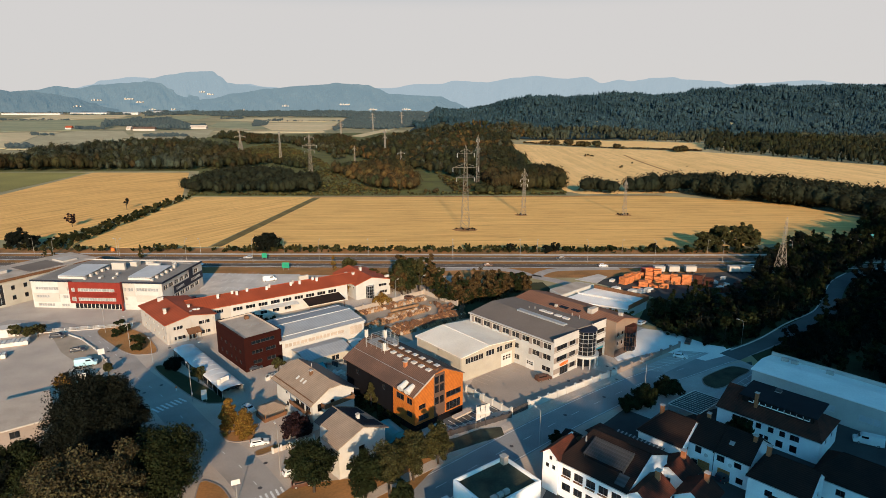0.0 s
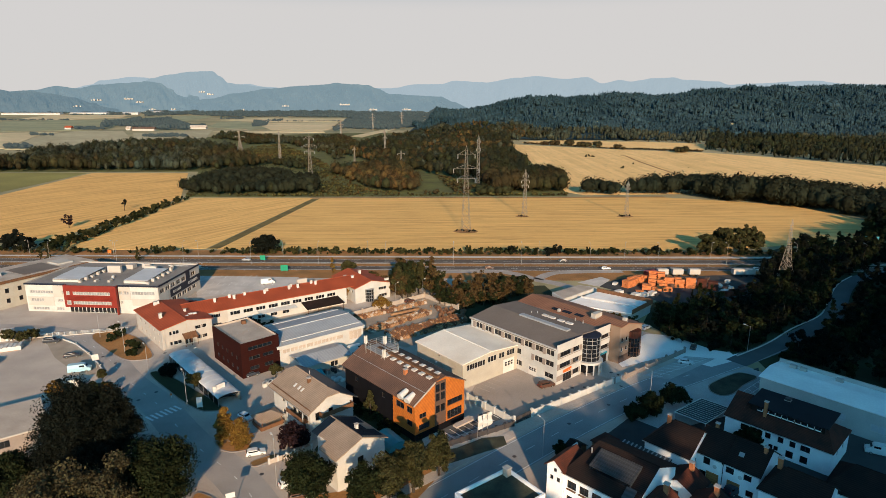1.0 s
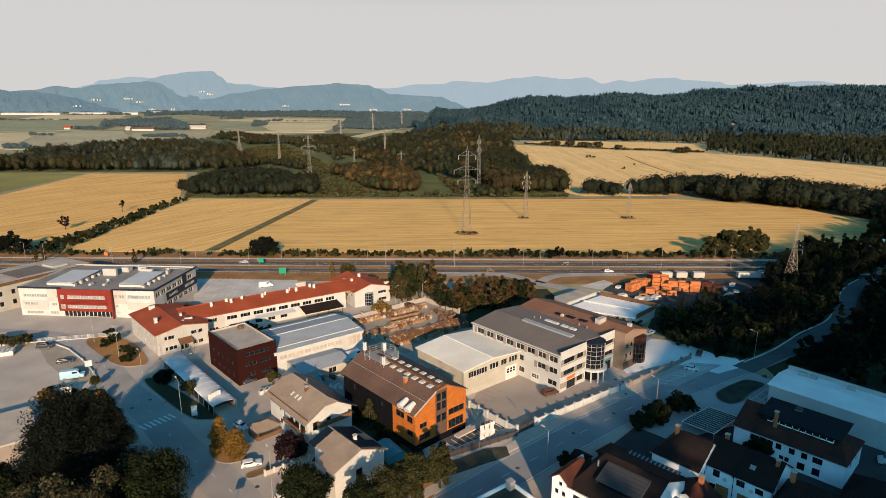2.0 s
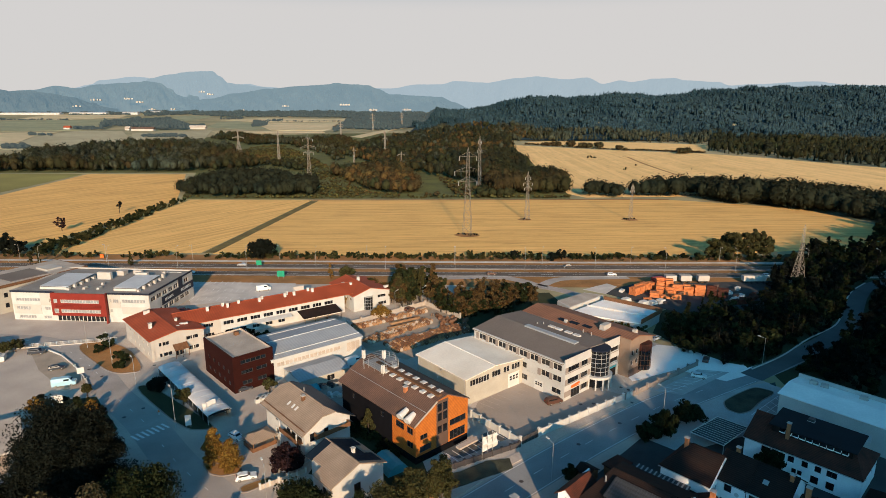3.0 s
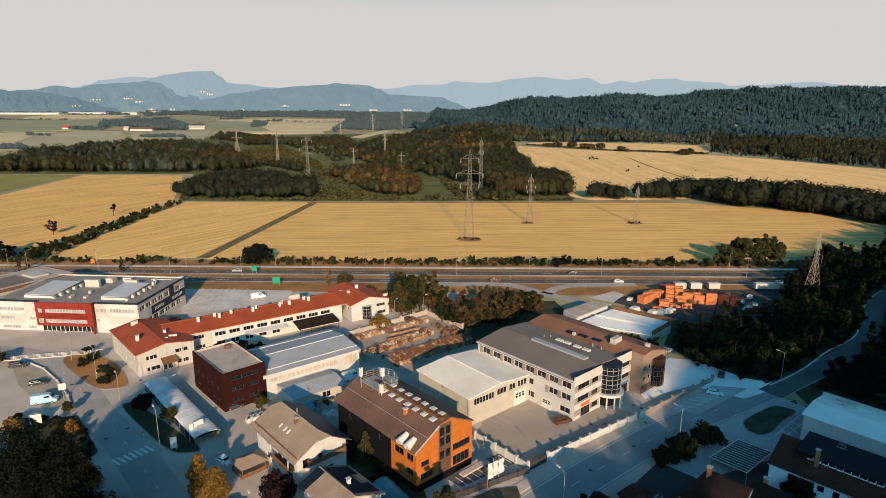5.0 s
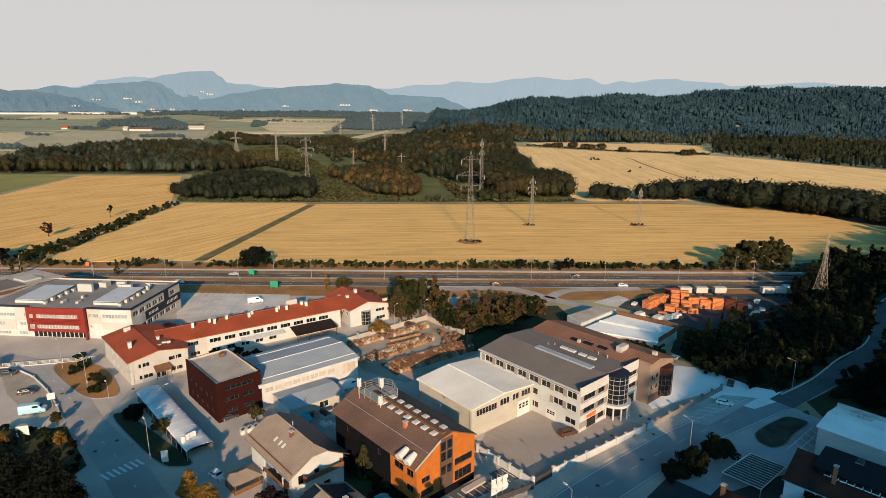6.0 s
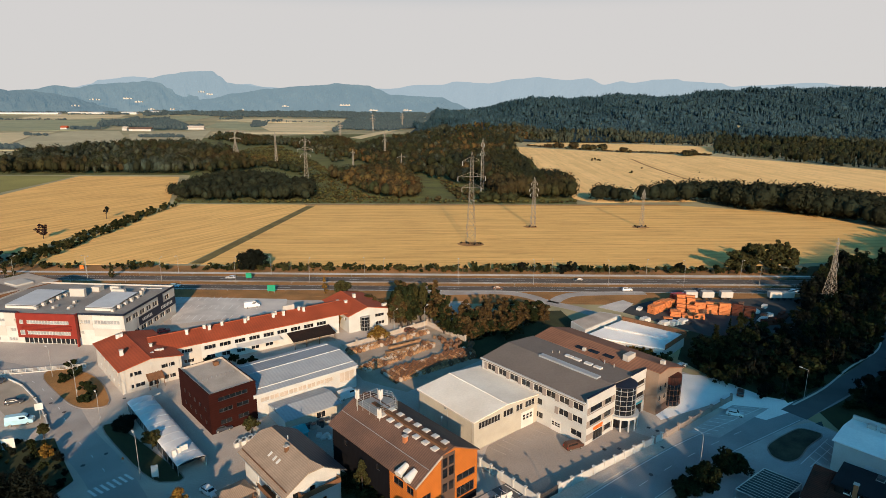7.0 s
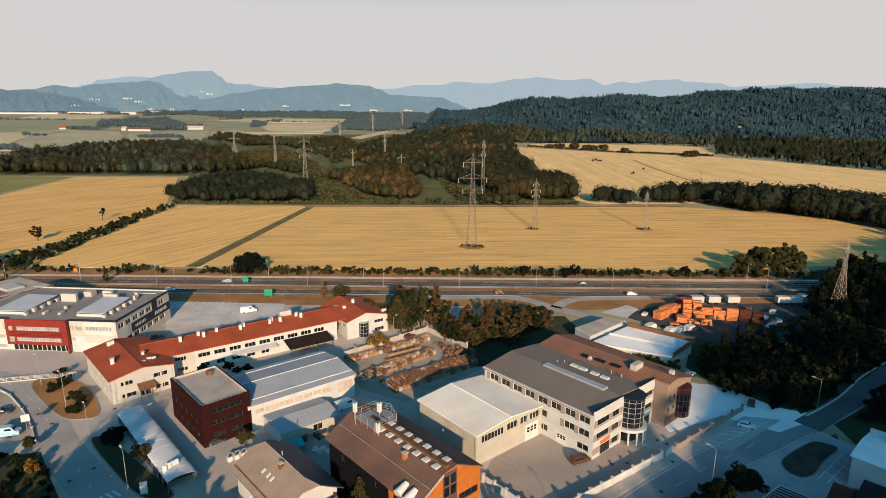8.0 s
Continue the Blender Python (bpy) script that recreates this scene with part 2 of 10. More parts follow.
# Yard asphalt taken near black so that its colour carries the shade.
M["yardasphalt"] = material("shade_dark_yard_asphalt", (0.055, 0.055, 0.053), 0.9, 0.3, 0.15, 5, second=(0.035, 0.035, 0.034))
M["garagewood"] = material("varnished_garage_wood", (0.36, 0.15, 0.05), 0.6, 0.15, 1, 9)
M["wingroof"] = material("red_brown_sheet_roof", (0.27, 0.125, 0.072), 0.7, 0.18, 0.2, 3, wave=(0.9, "Y", 0.2))
M["wingtan"] = material("tan_render", (0.25, 0.175, 0.125), 0.85, 0.12, 0.3, 5)
M["taupegrey"] = material("taupe_panel", (0.25, 0.205, 0.175), 0.8, 0.1, 0.5, 5)
M["parkroof"] = material("pale_grey_roofing", (0.25, 0.225, 0.20), 0.85, 0.2, 0.12, 2)
M["rooflight"] = material("translucent_rooflight", (0.46, 0.47, 0.48), 0.45, 0.12, 0.3, 3)
M["trackgrass"] = material("worn_track_grass", (0.17, 0.13, 0.042), 0.95, 0.35, 0.1, 1.5, bump=0.3)
M["solar"] = material("solar_glass", (0.010, 0.018, 0.028), 0.6, 0.1, spec=0.04)


def field_material(name, pale, ripe, angle, metres):
    """Stubble and ripe corn in long strips, with tramlines along the strips."""
    m = material(name, pale, 0.95, 0.3, 0.025, 0.35, bump=0)
    n, k = m.node_tree.nodes, m.node_tree.links
    b = n["Principled BSDF"]
    geo = next(x for x in n if x.bl_idname == "ShaderNodeNewGeometry")
    mp = n.new("ShaderNodeMapping")
    mp.vector_type = "TEXTURE"
    mp.inputs["Rotation"].default_value = (0, 0, radians(angle))
    mp.inputs["Scale"].default_value = (90.0 if metres < 10 else 320.0, metres, 10.0)
    k.new(geo.outputs["Position"], mp.inputs["Vector"])
    st = n.new("ShaderNodeTexNoise")
    st.inputs["Scale"].default_value, st.inputs["Detail"].default_value, st.inputs["Roughness"].default_value = 1.0, 6, 0.68
    k.new(mp.outputs[0], st.inputs["Vector"])
    mr = n.new("ShaderNodeMapRange")
    mr.inputs[1].default_value, mr.inputs[2].default_value = 0.30, 0.62
    k.new(st.outputs[0], mr.inputs[0])
    mix = n.new("ShaderNodeMix")
    mix.data_type = "RGBA"
    mix.inputs[6].default_value, mix.inputs[7].default_value = (*ripe, 1), (*pale, 1)
    # worn swathes, where the soil shows between the stubble
    mp2 = n.new("ShaderNodeMapping")
    mp2.vector_type = "TEXTURE"
    mp2.inputs["Rotation"].default_value = (0, 0, radians(angle))
    mp2.inputs["Scale"].default_value = (45.0, metres * 4.0, 10.0)
    k.new(geo.outputs["Position"], mp2.inputs["Vector"])
    worn = n.new("ShaderNodeTexNoise")
    worn.inputs["Scale"].default_value, worn.inputs["Detail"].default_value, worn.inputs["Roughness"].default_value = 1.0, 7, 0.72
    k.new(mp2.outputs[0], worn.inputs["Vector"])
    wr = n.new("ShaderNodeMapRange")
    wr.inputs[1].default_value, wr.inputs[2].default_value, wr.inputs[3].default_value, wr.inputs[4].default_value = 0.54, 0.72, 1.0, 0.0
    k.new(worn.outputs[0], wr.inputs[0])
    amount = n.new("ShaderNodeMath")
    amount.operation = "MULTIPLY"
    k.new(mr.outputs[0], amount.inputs[0]), k.new(wr.outputs[0], amount.inputs[1])
    k.new(amount.outputs[0], mix.inputs[0])
    old = b.inputs["Base Color"].links[0].from_socket
    mul = n.new("ShaderNodeMix")
    mul.data_type, mul.inputs[0].default_value = "RGBA", 0.8
    k.new(old, mul.inputs[6]), k.new(mix.outputs[2], mul.inputs[7])
    # short torn streaks of flattened straw and bare soil
    mp3 = n.new("ShaderNodeMapping")
    mp3.vector_type = "TEXTURE"
    mp3.inputs["Rotation"].default_value = (0, 0, radians(angle + 3))
    mp3.inputs["Scale"].default_value = (26.0, min(metres, 6.0) * 0.55, 10.0)
    k.new(geo.outputs["Position"], mp3.inputs["Vector"])
    torn = n.new("ShaderNodeTexNoise")
    torn.inputs["Scale"].default_value, torn.inputs["Detail"].default_value, torn.inputs["Roughness"].default_value = 1.0, 4, 0.6
    k.new(mp3.outputs[0], torn.inputs["Vector"])
    tr = n.new("ShaderNodeMapRange")
    tr.inputs[1].default_value, tr.inputs[2].default_value, tr.inputs[3].default_value, tr.inputs[4].default_value = 0.54, 0.80, 1.0, 0.55
    k.new(torn.outputs[0], tr.inputs[0])
    dim = n.new("ShaderNodeHueSaturation")
    k.new(mul.outputs[2], dim.inputs["Color"]), k.new(tr.outputs[0], dim.inputs["Value"])
    k.new(dim.outputs[0], b.inputs["Base Color"])
    return m


M["wheat"] = field_material("wheat_stubble", (0.79, 0.462, 0.148), (0.50, 0.268, 0.077), 2, 4)
M["wheatb"] = field_material("wheat_stubble_turned", (0.84, 0.490, 0.160), (0.52, 0.275, 0.078), 57, 3.5)
M["wheatc"] = field_material("pale_wheat_stubble", (0.86, 0.545, 0.215), (0.66, 0.40, 0.145), 14, 7)
M["wheatd"] = field_material("striped_pale_stubble", (0.88, 0.560, 0.230), (0.60, 0.365, 0.130), 89, 12)
M["wheata"] = field_material("ripe_wheat", (0.80, 0.455, 0.142), (0.50, 0.260, 0.072), 62, 4.5)


# ---------------------------------------------------------------- mesh tools
class Shape:
    """Collects corners and faces of one mesh."""

    def __init__(self):
        self.v, self.f = [], []

    def add(self, verts, faces):
        o = len(self.v)
        self.v += [tuple(p) for p in verts]
        self.f += [tuple(i + o for i in q) for q in faces]
        return self

    def box(self, x0, x1, y0, y1, z0, z1):
        return self.add([(x, y, z) for z in (z0, z1) for y in (y0, y1) for x in (x0, x1)],
                        [(0, 2, 3, 1), (4, 5, 7, 6), (0, 1, 5, 4), (2, 6, 7, 3), (0, 4, 6, 2), (1, 3, 7, 5)])

    def prism(self, poly, place, d0, d1):
        """poly: 2D corners; place(a, b, d) gives the 3D corner at depth d."""
        n = len(poly)
        verts = [place(a, b, d) for d in (d0, d1) for a, b in poly]
        return self.add(verts, [tuple(range(n - 1, -1, -1)), tuple(range(n, 2 * n))] + [(i, (i + 1) % n, n + (i + 1) % n, n + i) for i in range(n)])

    def sheet(self, poly, z0, z1):
        return self.prism(poly, lambda a, b, d: (a, b, d), z0, z1)

    def rod(self, a, b, r0, r1=None, n=6):
        a, b = Vector(a), Vector(b)
        r1 = r0 if r1 is None else r1
        d = (b - a).normalized()
        s = d.cross(Vector((0, 0, 1)) if abs(d.z) < 0.9 else Vector((1, 0, 0))).normalized()
        w = d.cross(s)
        ring = [s * math.cos(2 * math.pi * i / n) + w * math.sin(2 * math.pi * i / n) for i in range(n)]
        return self.add([a + r * r0 for r in ring] + [b + r * r1 for r in ring],
                        [(i, (i + 1) % n, n + (i + 1) % n, n + i) for i in range(n)] + [tuple(range(n - 1, -1, -1)), tuple(range(n, 2 * n))])

    def bar(self, a, b, w):
        return self.rod(a, b, w * 0.7, n=4)

    def mesh(self, name):
        me = bpy.data.meshes.new(name)
        me.from_pydata(self.v, [], self.f)
        bm = bmesh.new()
        bm.from_mesh(me)
        bmesh.ops.recalc_face_normals(bm, faces=bm.faces)
        bm.to_mesh(me)
        bm.free()
        return me


def part(name, shape, mat, parent=None, label="", at=None, smooth=False):
    me = shape if isinstance(shape, bpy.types.Mesh) else shape.mesh(name)
    if not me.materials:
        me.materials.append(M[mat])
    if smooth:
        me.polygons.foreach_set("use_smooth", [True] * len(me.polygons))
    ob = new(name, me)
    ob.parent = parent
    if at is not None:
        ob.matrix_basis = at
    if label:
        ob["label"] = label
    return ob


def thing(name, label, category, at, turn=0.0, group="", kind=""):
    ob = new(name)
    ob.empty_display_size = 0.5
    ob.matrix_basis = pose(at[0], at[1], at[2] if len(at) > 2 else 0, 0, 0, turn)
    return tagged(ob, label, category, group, kind)


def on_plinth(t, rise, b, a, mat):
    """Lifts a building onto a basement storey, pulled in as much as it rises."""
    k, m = 1 - rise / 76.47, t.matrix_basis.copy()
    t.matrix_basis = Matrix.Translation((m.translation.x * k, m.translation.y * k, rise)) @ m.to_3x3().to_4x4() @ Matrix.Scale(k, 4)
    part("basement_wall", Shape().box(0.02, b - 0.02, 0.02, a - 0.02, -rise / k, 0), mat, t)


# faces of a block b wide (x) and a deep (y): along, depth inwards, up
def face(which, b, a):
    return {"front": lambda s, d, z: (s, d, z), "left": lambda s, d, z: (d, s, z),
            "back": lambda s, d, z: (s, a - d, z), "right": lambda s, d, z: (b - d, s, z)}[which]


def wall(place, s0, s1, z0, z1, holes=(), thick=0.35):
    """A wall with openings that go through it: holes are (s0, s1, z0, z1)."""
    xs = sorted({s0, s1, *[min(max(v, s0), s1) for h in holes for v in h[:2]]})
    zs = sorted({z0, z1, *[min(max(v, z0), z1) for h in holes for v in h[2:]]})
    solid = [[not any(h[0] <= (xs[i] + xs[i + 1]) / 2 <= h[1] and h[2] <= (zs[j] + zs[j + 1]) / 2 <= h[3] for h in holes)
              for j in range(len(zs) - 1)] for i in range(len(xs) - 1)]
    sh = Shape()
    full = lambda i, j: 0 <= i < len(xs) - 1 and 0 <= j < len(zs) - 1 and solid[i][j]
    for i in range(len(xs) - 1):
        for j in range(len(zs) - 1):
            if not solid[i][j]:
                continue
            p, q, r, t = xs[i], xs[i + 1], zs[j], zs[j + 1]
            for d in (0, thick):
                sh.add([place(p, d, r), place(q, d, r), place(q, d, t), place(p, d, t)], [(0, 1, 2, 3)])
            for ok, e in ((full(i - 1, j), ((p, r), (p, t))), (full(i + 1, j), ((q, r), (q, t))), (full(i, j - 1), ((p, r), (q, r))), (full(i, j + 1), ((p, t), (q, t)))):
                if not ok:
                    (a1, b1), (a2, b2) = e
                    sh.add([place(a1, 0, b1), place(a2, 0, b2), place(a2, thick, b2), place(a1, thick, b1)], [(0, 1, 2, 3)])
    bm = bmesh.new()
    me = bpy.data.meshes.new("wall")
    me.from_pydata(sh.v, [], sh.f)
    bm.from_mesh(me)
    bmesh.ops.remove_doubles(bm, verts=bm.verts, dist=0.001)
    bmesh.ops.recalc_face_normals(bm, faces=bm.faces)
    bm.to_mesh(me)
    bm.free()
    return me


def window(parent, place, s0, s1, z0, z1, panes=1, frame_mat="frame", depth=0.14, glass="glass", label="", name="window", rows=1):
    """Frame with one pane of glass between each two bars."""
    bar, w = 0.09, (s1 - s0) / panes
    edges = [min(max(s0 + i * w, s0 + bar / 2), s1 - bar / 2) for i in range(panes + 1)]
    holes = [(p + bar / 2, q - bar / 2, z0 + bar, z1 - bar) for p, q in zip(edges, edges[1:])]
    sh = wall(lambda s, d, z: place(s, d + depth, z), s0, s1, z0, z1, holes, 0.1)
    ob = part(name, sh, frame_mat, parent, label)
    h = (z1 - z0 - 2 * bar) / rows
    for i in range(panes):
        for r in range(rows):
            p = Shape().prism([(s0 + i * w + bar / 2, z0 + bar + r * h), (s0 + (i + 1) * w - bar / 2, z0 + bar + r * h),
                               (s0 + (i + 1) * w - bar / 2, z0 + bar + (r + 1) * h - 0.03), (s0 + i * w + bar / 2, z0 + bar + (r + 1) * h - 0.03)],
                              lambda s, z, k: place(s, k, z), depth + 0.05, depth + 0.07)
            part("pane", p, glass, ob)
    return ob


# ---------------------------------------------------------------- ground, fields, roads
def setting(name, shape, mat, label="", category=""):
    ob = part(name, shape, mat)
    return tagged(ob, label, category, kind="structure")


def ribbon(points, width, z0, z1):
    """A strip of road along a line of points, smoothed, with a thickness."""
    pts = [Vector((*p[:2], 0)) for p in points]
    fine = []
    for i in range(len(pts) - 1):
        a, b, c, d = pts[max(i - 1, 0)], pts[i], pts[i + 1], pts[min(i + 2, len(pts) - 1)]
        for k in range(6):
            t = k / 6
            fine.append(0.5 * (2 * b + (c - a) * t + (2 * a - 5 * b + 4 * c - d) * t * t + (3 * b - a - 3 * c + d) * t ** 3))
    fine.append(pts[-1])
    sh, n = Shape(), len(fine)
    left, right = [], []
    for i, p in enumerate(fine):
        d = (fine[min(i + 1, n - 1)] - fine[max(i - 1, 0)]).normalized()
        s = Vector((-d.y, d.x, 0))
        left.append(p + s * width / 2), right.append(p - s * width / 2)
    v = [(p.x, p.y, z) for z in (z0, z1) for p in left + right]
    f = []
    for i in range(n - 1):
        f += [(2 * n + i, 2 * n + i + 1, 3 * n + i + 1, 3 * n + i), (i, i + 1, 2 * n + i + 1, 2 * n + i), (n + i, n + i + 1, 3 * n + i + 1, 3 * n + i)]
    return sh.add(v, f), fine


def offset_line(fine, d):
    n, out = len(fine), []
    for i, p in enumerate(fine):
        t = (fine[min(i + 1, n - 1)] - fine[max(i - 1, 0)]).normalized()
        out.append(p + Vector((-t.y, t.x, 0)) * d)
    return out


def dashes(line, dash, gap, width, z):
    sh, run, on, start = Shape(), 0.0, True, None
    for a, b in zip(line, line[1:]):
        length, s = (b - a).length, 0.0
        d = (b - a).normalized()
        w = Vector((-d.y, d.x, 0)) * width / 2
        while s < length:
            step = min((dash if on else gap) - run, length - s)
            if on or gap == 0:
                p, q = a + d * s, a + d * (s + step)
                sh.add([(*(p - w)[:2], z), (*(p + w)[:2], z), (*(q + w)[:2], z), (*(q - w)[:2], z)], [(0, 1, 2, 3)])
            s, run = s + step, run + step
            if run >= (dash if on else gap) - 1e-6:
                on, run = not on, 0.0
                if gap == 0:
                    on = True
    return sh


HILL_CREST = ((-0.0183, 54.3), (0.0236, 46.4), (0.0608, 56.8), (0.0885, 73.3), (0.1069, 81.6), (0.1438, 94.0), (0.1994, 92.2), (0.2455, 98.6), (0.2916, 104.9), (0.3334, 99.1), (0.3657, 101.3), (0.3839, 109.5), (0.4296, 119.8), (0.4845, 128.2), (0.5673, 132.7), (0.6593, 135.2), (0.7511, 139.8))


def ground_height(x, y):
    """The plain is level and rises a little towards the far hills; a wooded hill stands ahead."""
    z = max(y - 2400, 0.0) * 30 / 1900
    t = min(max((y - 1330) / 950, 0), 1)
    if t > 0:
        r = x / max(y, 1)
        k = max([i for i in range(len(HILL_CREST) - 1) if HILL_CREST[i][0] <= r] or [0])
        (r0, z0), (r1, z1) = HILL_CREST[k], HILL_CREST[k + 1]
        crest = z0 + (z1 - z0) * min(max((r - r0) / (r1 - r0), 0), 1)
        side = min(max((r + 0.03) / 0.02, 0), 1)
        folds = 26 * noise.noise(Vector((x * 0.0042, y * 0.003, 4))) + 12 * noise.noise(Vector((x * 0.011, y * 0.006, 7)))
        z = max(z, crest * side * (t * t * (3 - 2 * t)) + side * 4 * t * (1 - t) * folds)
    return z


g0 = Shape()
xs = [-6000, -3500, -2000, -1200, -600, -300, 0, 300] + [300 + 50 * i for i in range(1, 52)] + [4000, 6000]
ys = [-1500, -700, -300, -100, 0, 100, 200, 300, 600, 1000, 1300] + [1350 + 50 * i for i in range(22)] + [2500, 2800, 3100, 3500, 3900, 4300, 5200]
xs = sorted(xs + [-60 * i for i in range(1, 4)] + [60 * i for i in range(1, 5)])
g0.add([(x, y, ground_height(x, y)) for y in ys for x in xs],
       [(j * len(xs) + i, j * len(xs) + i + 1, (j + 1) * len(xs) + i + 1, (j + 1) * len(xs) + i) for j in range(len(ys) - 1) for i in range(len(xs) - 1)])
setting("ground", g0, "farland", "broad valley floor of dry grass and distant patchwork fields", "ground")

# fields
def field(poly, mat, label, z=0.12):
    return setting("field", Shape().sheet(poly, 0.02, z), mat, label, "field")


field([(-123.8, 318.1), (-103.6, 503.5), (-18.8, 505.5), (190.0, 505.5), (207.3, 499.1), (276.0, 463.7), (288.0, 401.5), (246.0, 336.4), (129.1, 315.4), (4.9, 314.1)], "wheat", "golden wheat stubble field in long strips beside the highway")
field([(-217.7, 329.1), (-217.0, 503.0), (-110.2, 503.0), (-130.6, 319.4), (-202.9, 315.4)], "wheatb", "golden stubble field between two hedged tracks")
field([(-407.1, 689.4), (-295.3, 689.4), (-222.2, 499.1), (-229.1, 339.4), (-294.4, 332.0), (-377.1, 430.5)], "wheata", "ripe wheat field with darker diagonal strips")
field([(-594.6, 689.4), (-411.7, 689.4), (-393.8, 450.4)], "meadow", "green meadow beyond the wheat field")
field([(135.8, 1220.6), (279.4, 1093.7), (433.8, 1003.4), (497.9, 915.1), (533.1, 836.5), (566.4, 777.4), (593.4, 696.8), (315.0, 369.3), (317.3, 435.1), (281.6, 492.1), (249.8, 521.5), (220.7, 527.5), (122.8, 519.4), (111.3, 538.9)], "wheatd", "pale stubble field with curved tracks beneath the wooded hill")
sh, _ = ribbon([(277.3, 938.5), (283.7, 933.6), (276.7, 863.2), (270.8, 777.1), (268.2, 712.6), (269.1, 658.0), (270.1, 638.4)], 3.0, 0.0, 0.2)
setting("track", sh, "drygrass", "dark grassy track curving across the pale field", "track")
field([(165.8, 1276.2), (290.6, 1137.5), (449.7, 1040.1), (539.8, 1227.5), (390.8, 1335.0), (220.9, 1359.3)], "wheatc", "pale strip of stubble at the foot of the hill")
field([(-24.1, 533.2), (7.7, 533.8), (14.3, 597.7), (-10.3, 683.6), (-25.4, 662.0)], "clearing", "rough green clearing among the trees")
field([(-613.3, 695.6), (-290.1, 705.9), (-221.9, 507.5), (107.9, 512.9), (115.4, 579.2), (147.4, 1324.8), (-41.0, 1748.9), (-292.9, 1700.0), (-578.0, 1503.2), (-660.5, 1034.9), (-743.3, 843.8)], "clearing", "rough brown-green ground beneath the woods and power lines", 0.08)


def far_field(poly, mat, label):
    """A field on the far plain, laid on the gently rising land."""
    n = len(poly)
    sh = Shape().add([(x, y, ground_height(x, y) + dz) for dz in (0.05, 0.6) for x, y in poly],
                     [tuple(range(n, 2 * n))] + [(i, (i + 1) % n, n + (i + 1) % n, n + i) for i in range(n)])
    return setting("field", sh, mat, label, "field")


far_field([(-2048.6, 2882.4), (-2346.7, 3637.6), (-1856.1, 3570.5), (-1698.5, 3208.7), (-1791.1, 2899.0)], "farstraw", "pale straw field on the far plain")
far_field([(-1326.1, 1748.9), (-1996.8, 2636.0), (-1903.0, 2824.9), (-1635.1, 2909.0), (-1609.2, 3133.2), (-1327.5, 2351.8), (-1111.8, 1882.0), (-1236.0, 1832.5)], "fargreen", "green crop field on the far plain")
far_field([(-830.7, 1055.4), (-1223.1, 1555.4), (-1229.0, 1682.6), (-1117.9, 1780.0), (-1020.8, 1508.7), (-792.8, 1084.2)], "farstraw", "brownish stubble strip on the far plain")
far_field([(-773.2, 1057.3), (-1011.9, 1495.4), (-1097.3, 1800.7), (-969.6, 1828.2), (-685.3, 1330.9), (-654.8, 1181.5), (-676.9, 1060.7)], "fardull", "grey-green fallow field with a dusty edge")
far_field([(-640.6, 1252.9), (-858.9, 1669.0), (-754.1, 1821.1), (-727.1, 1905.9), (-546.5, 1380.9)], "fardull", "grey-green pasture by a farm")
far_field([(-837.5, 2143.8), (-971.0, 2611.7), (-935.6, 2758.2), (-776.2, 2492.1), (-602.1, 2054.4), (-614.1, 1912.9)], "fargreen", "green meadow between far copses")
far_field([(-1069.3, 2877.4), (-936.0, 3100.9), (-468.4, 3056.6), (-468.7, 2726.0), (-776.0, 2650.6), (-947.8, 2794.6)], "farstraw", "straw-coloured field on the far plain")
far_field([(-600.2, 2054.5), (-779.3, 2517.0), (-458.9, 2668.9), (-367.3, 1973.3), (-368.5, 1885.2), (-538.1, 1896.0)], "farstraw", "pale green and straw field on the far plain")
far_field([(-688.7, 1805.3), (-373.1, 1864.1), (-338.7, 1732.3), (-618.4, 1682.2)], "farstraw", "thin pale strip of stubble")
far_field([(-1583.3, 3216.9), (-1319.9, 3510.8), (-1160.6, 2871.7), (-1184.8, 2683.8)], "fargreen", "green field beyond the farm trees")
far_field([(-233.7, 1520.0), (-169.0, 2135.6), (-103.8, 2479.2), (-88.7, 2380.3), (-153.6, 1986.9), (-198.6, 1469.0)], "farstraw", "narrow pale strip beside the far copses")

# verge along the highway and the highway itself
setting("verge", Shape().sheet([(-420, 264), (330, 256), (330, 312), (-420, 318)], 0.005, 0.02), "drygrass", "dry brown grass verge along the highway", "verge")
for near, far, name in ((275.5, 283.0, "road_near"), (288.5, 296.0, "road_far"), (300.5, 303.0, "track")):
    sh, line = ribbon([(-420, (near + far) / 2 + 4), (-200, (near + far) / 2 + 2), (0, (near + far) / 2), (200, (near + far) / 2 - 1), (330, (near + far) / 2 - 2)], far - near, 0.0, 0.06)
    if name == "track":
        setting("track", sh, "gravel", "pale gravel service track beside the highway", "track")
        continue
    setting(name, sh, "darkasphalt", "grey asphalt carriageway of a dual highway", "road")
    for off in (-(far - near) / 2 + 0.5, (far - near) / 2 - 0.5):
        setting("edge_line", dashes(offset_line(line, off), 50, 0, 0.15, 0.068), "roadpaint", "white edge line", "road marking")
    setting("lane_line", dashes(line, 6, 9, 0.14, 0.068), "roadpaint", "broken white lane line", "road marking")

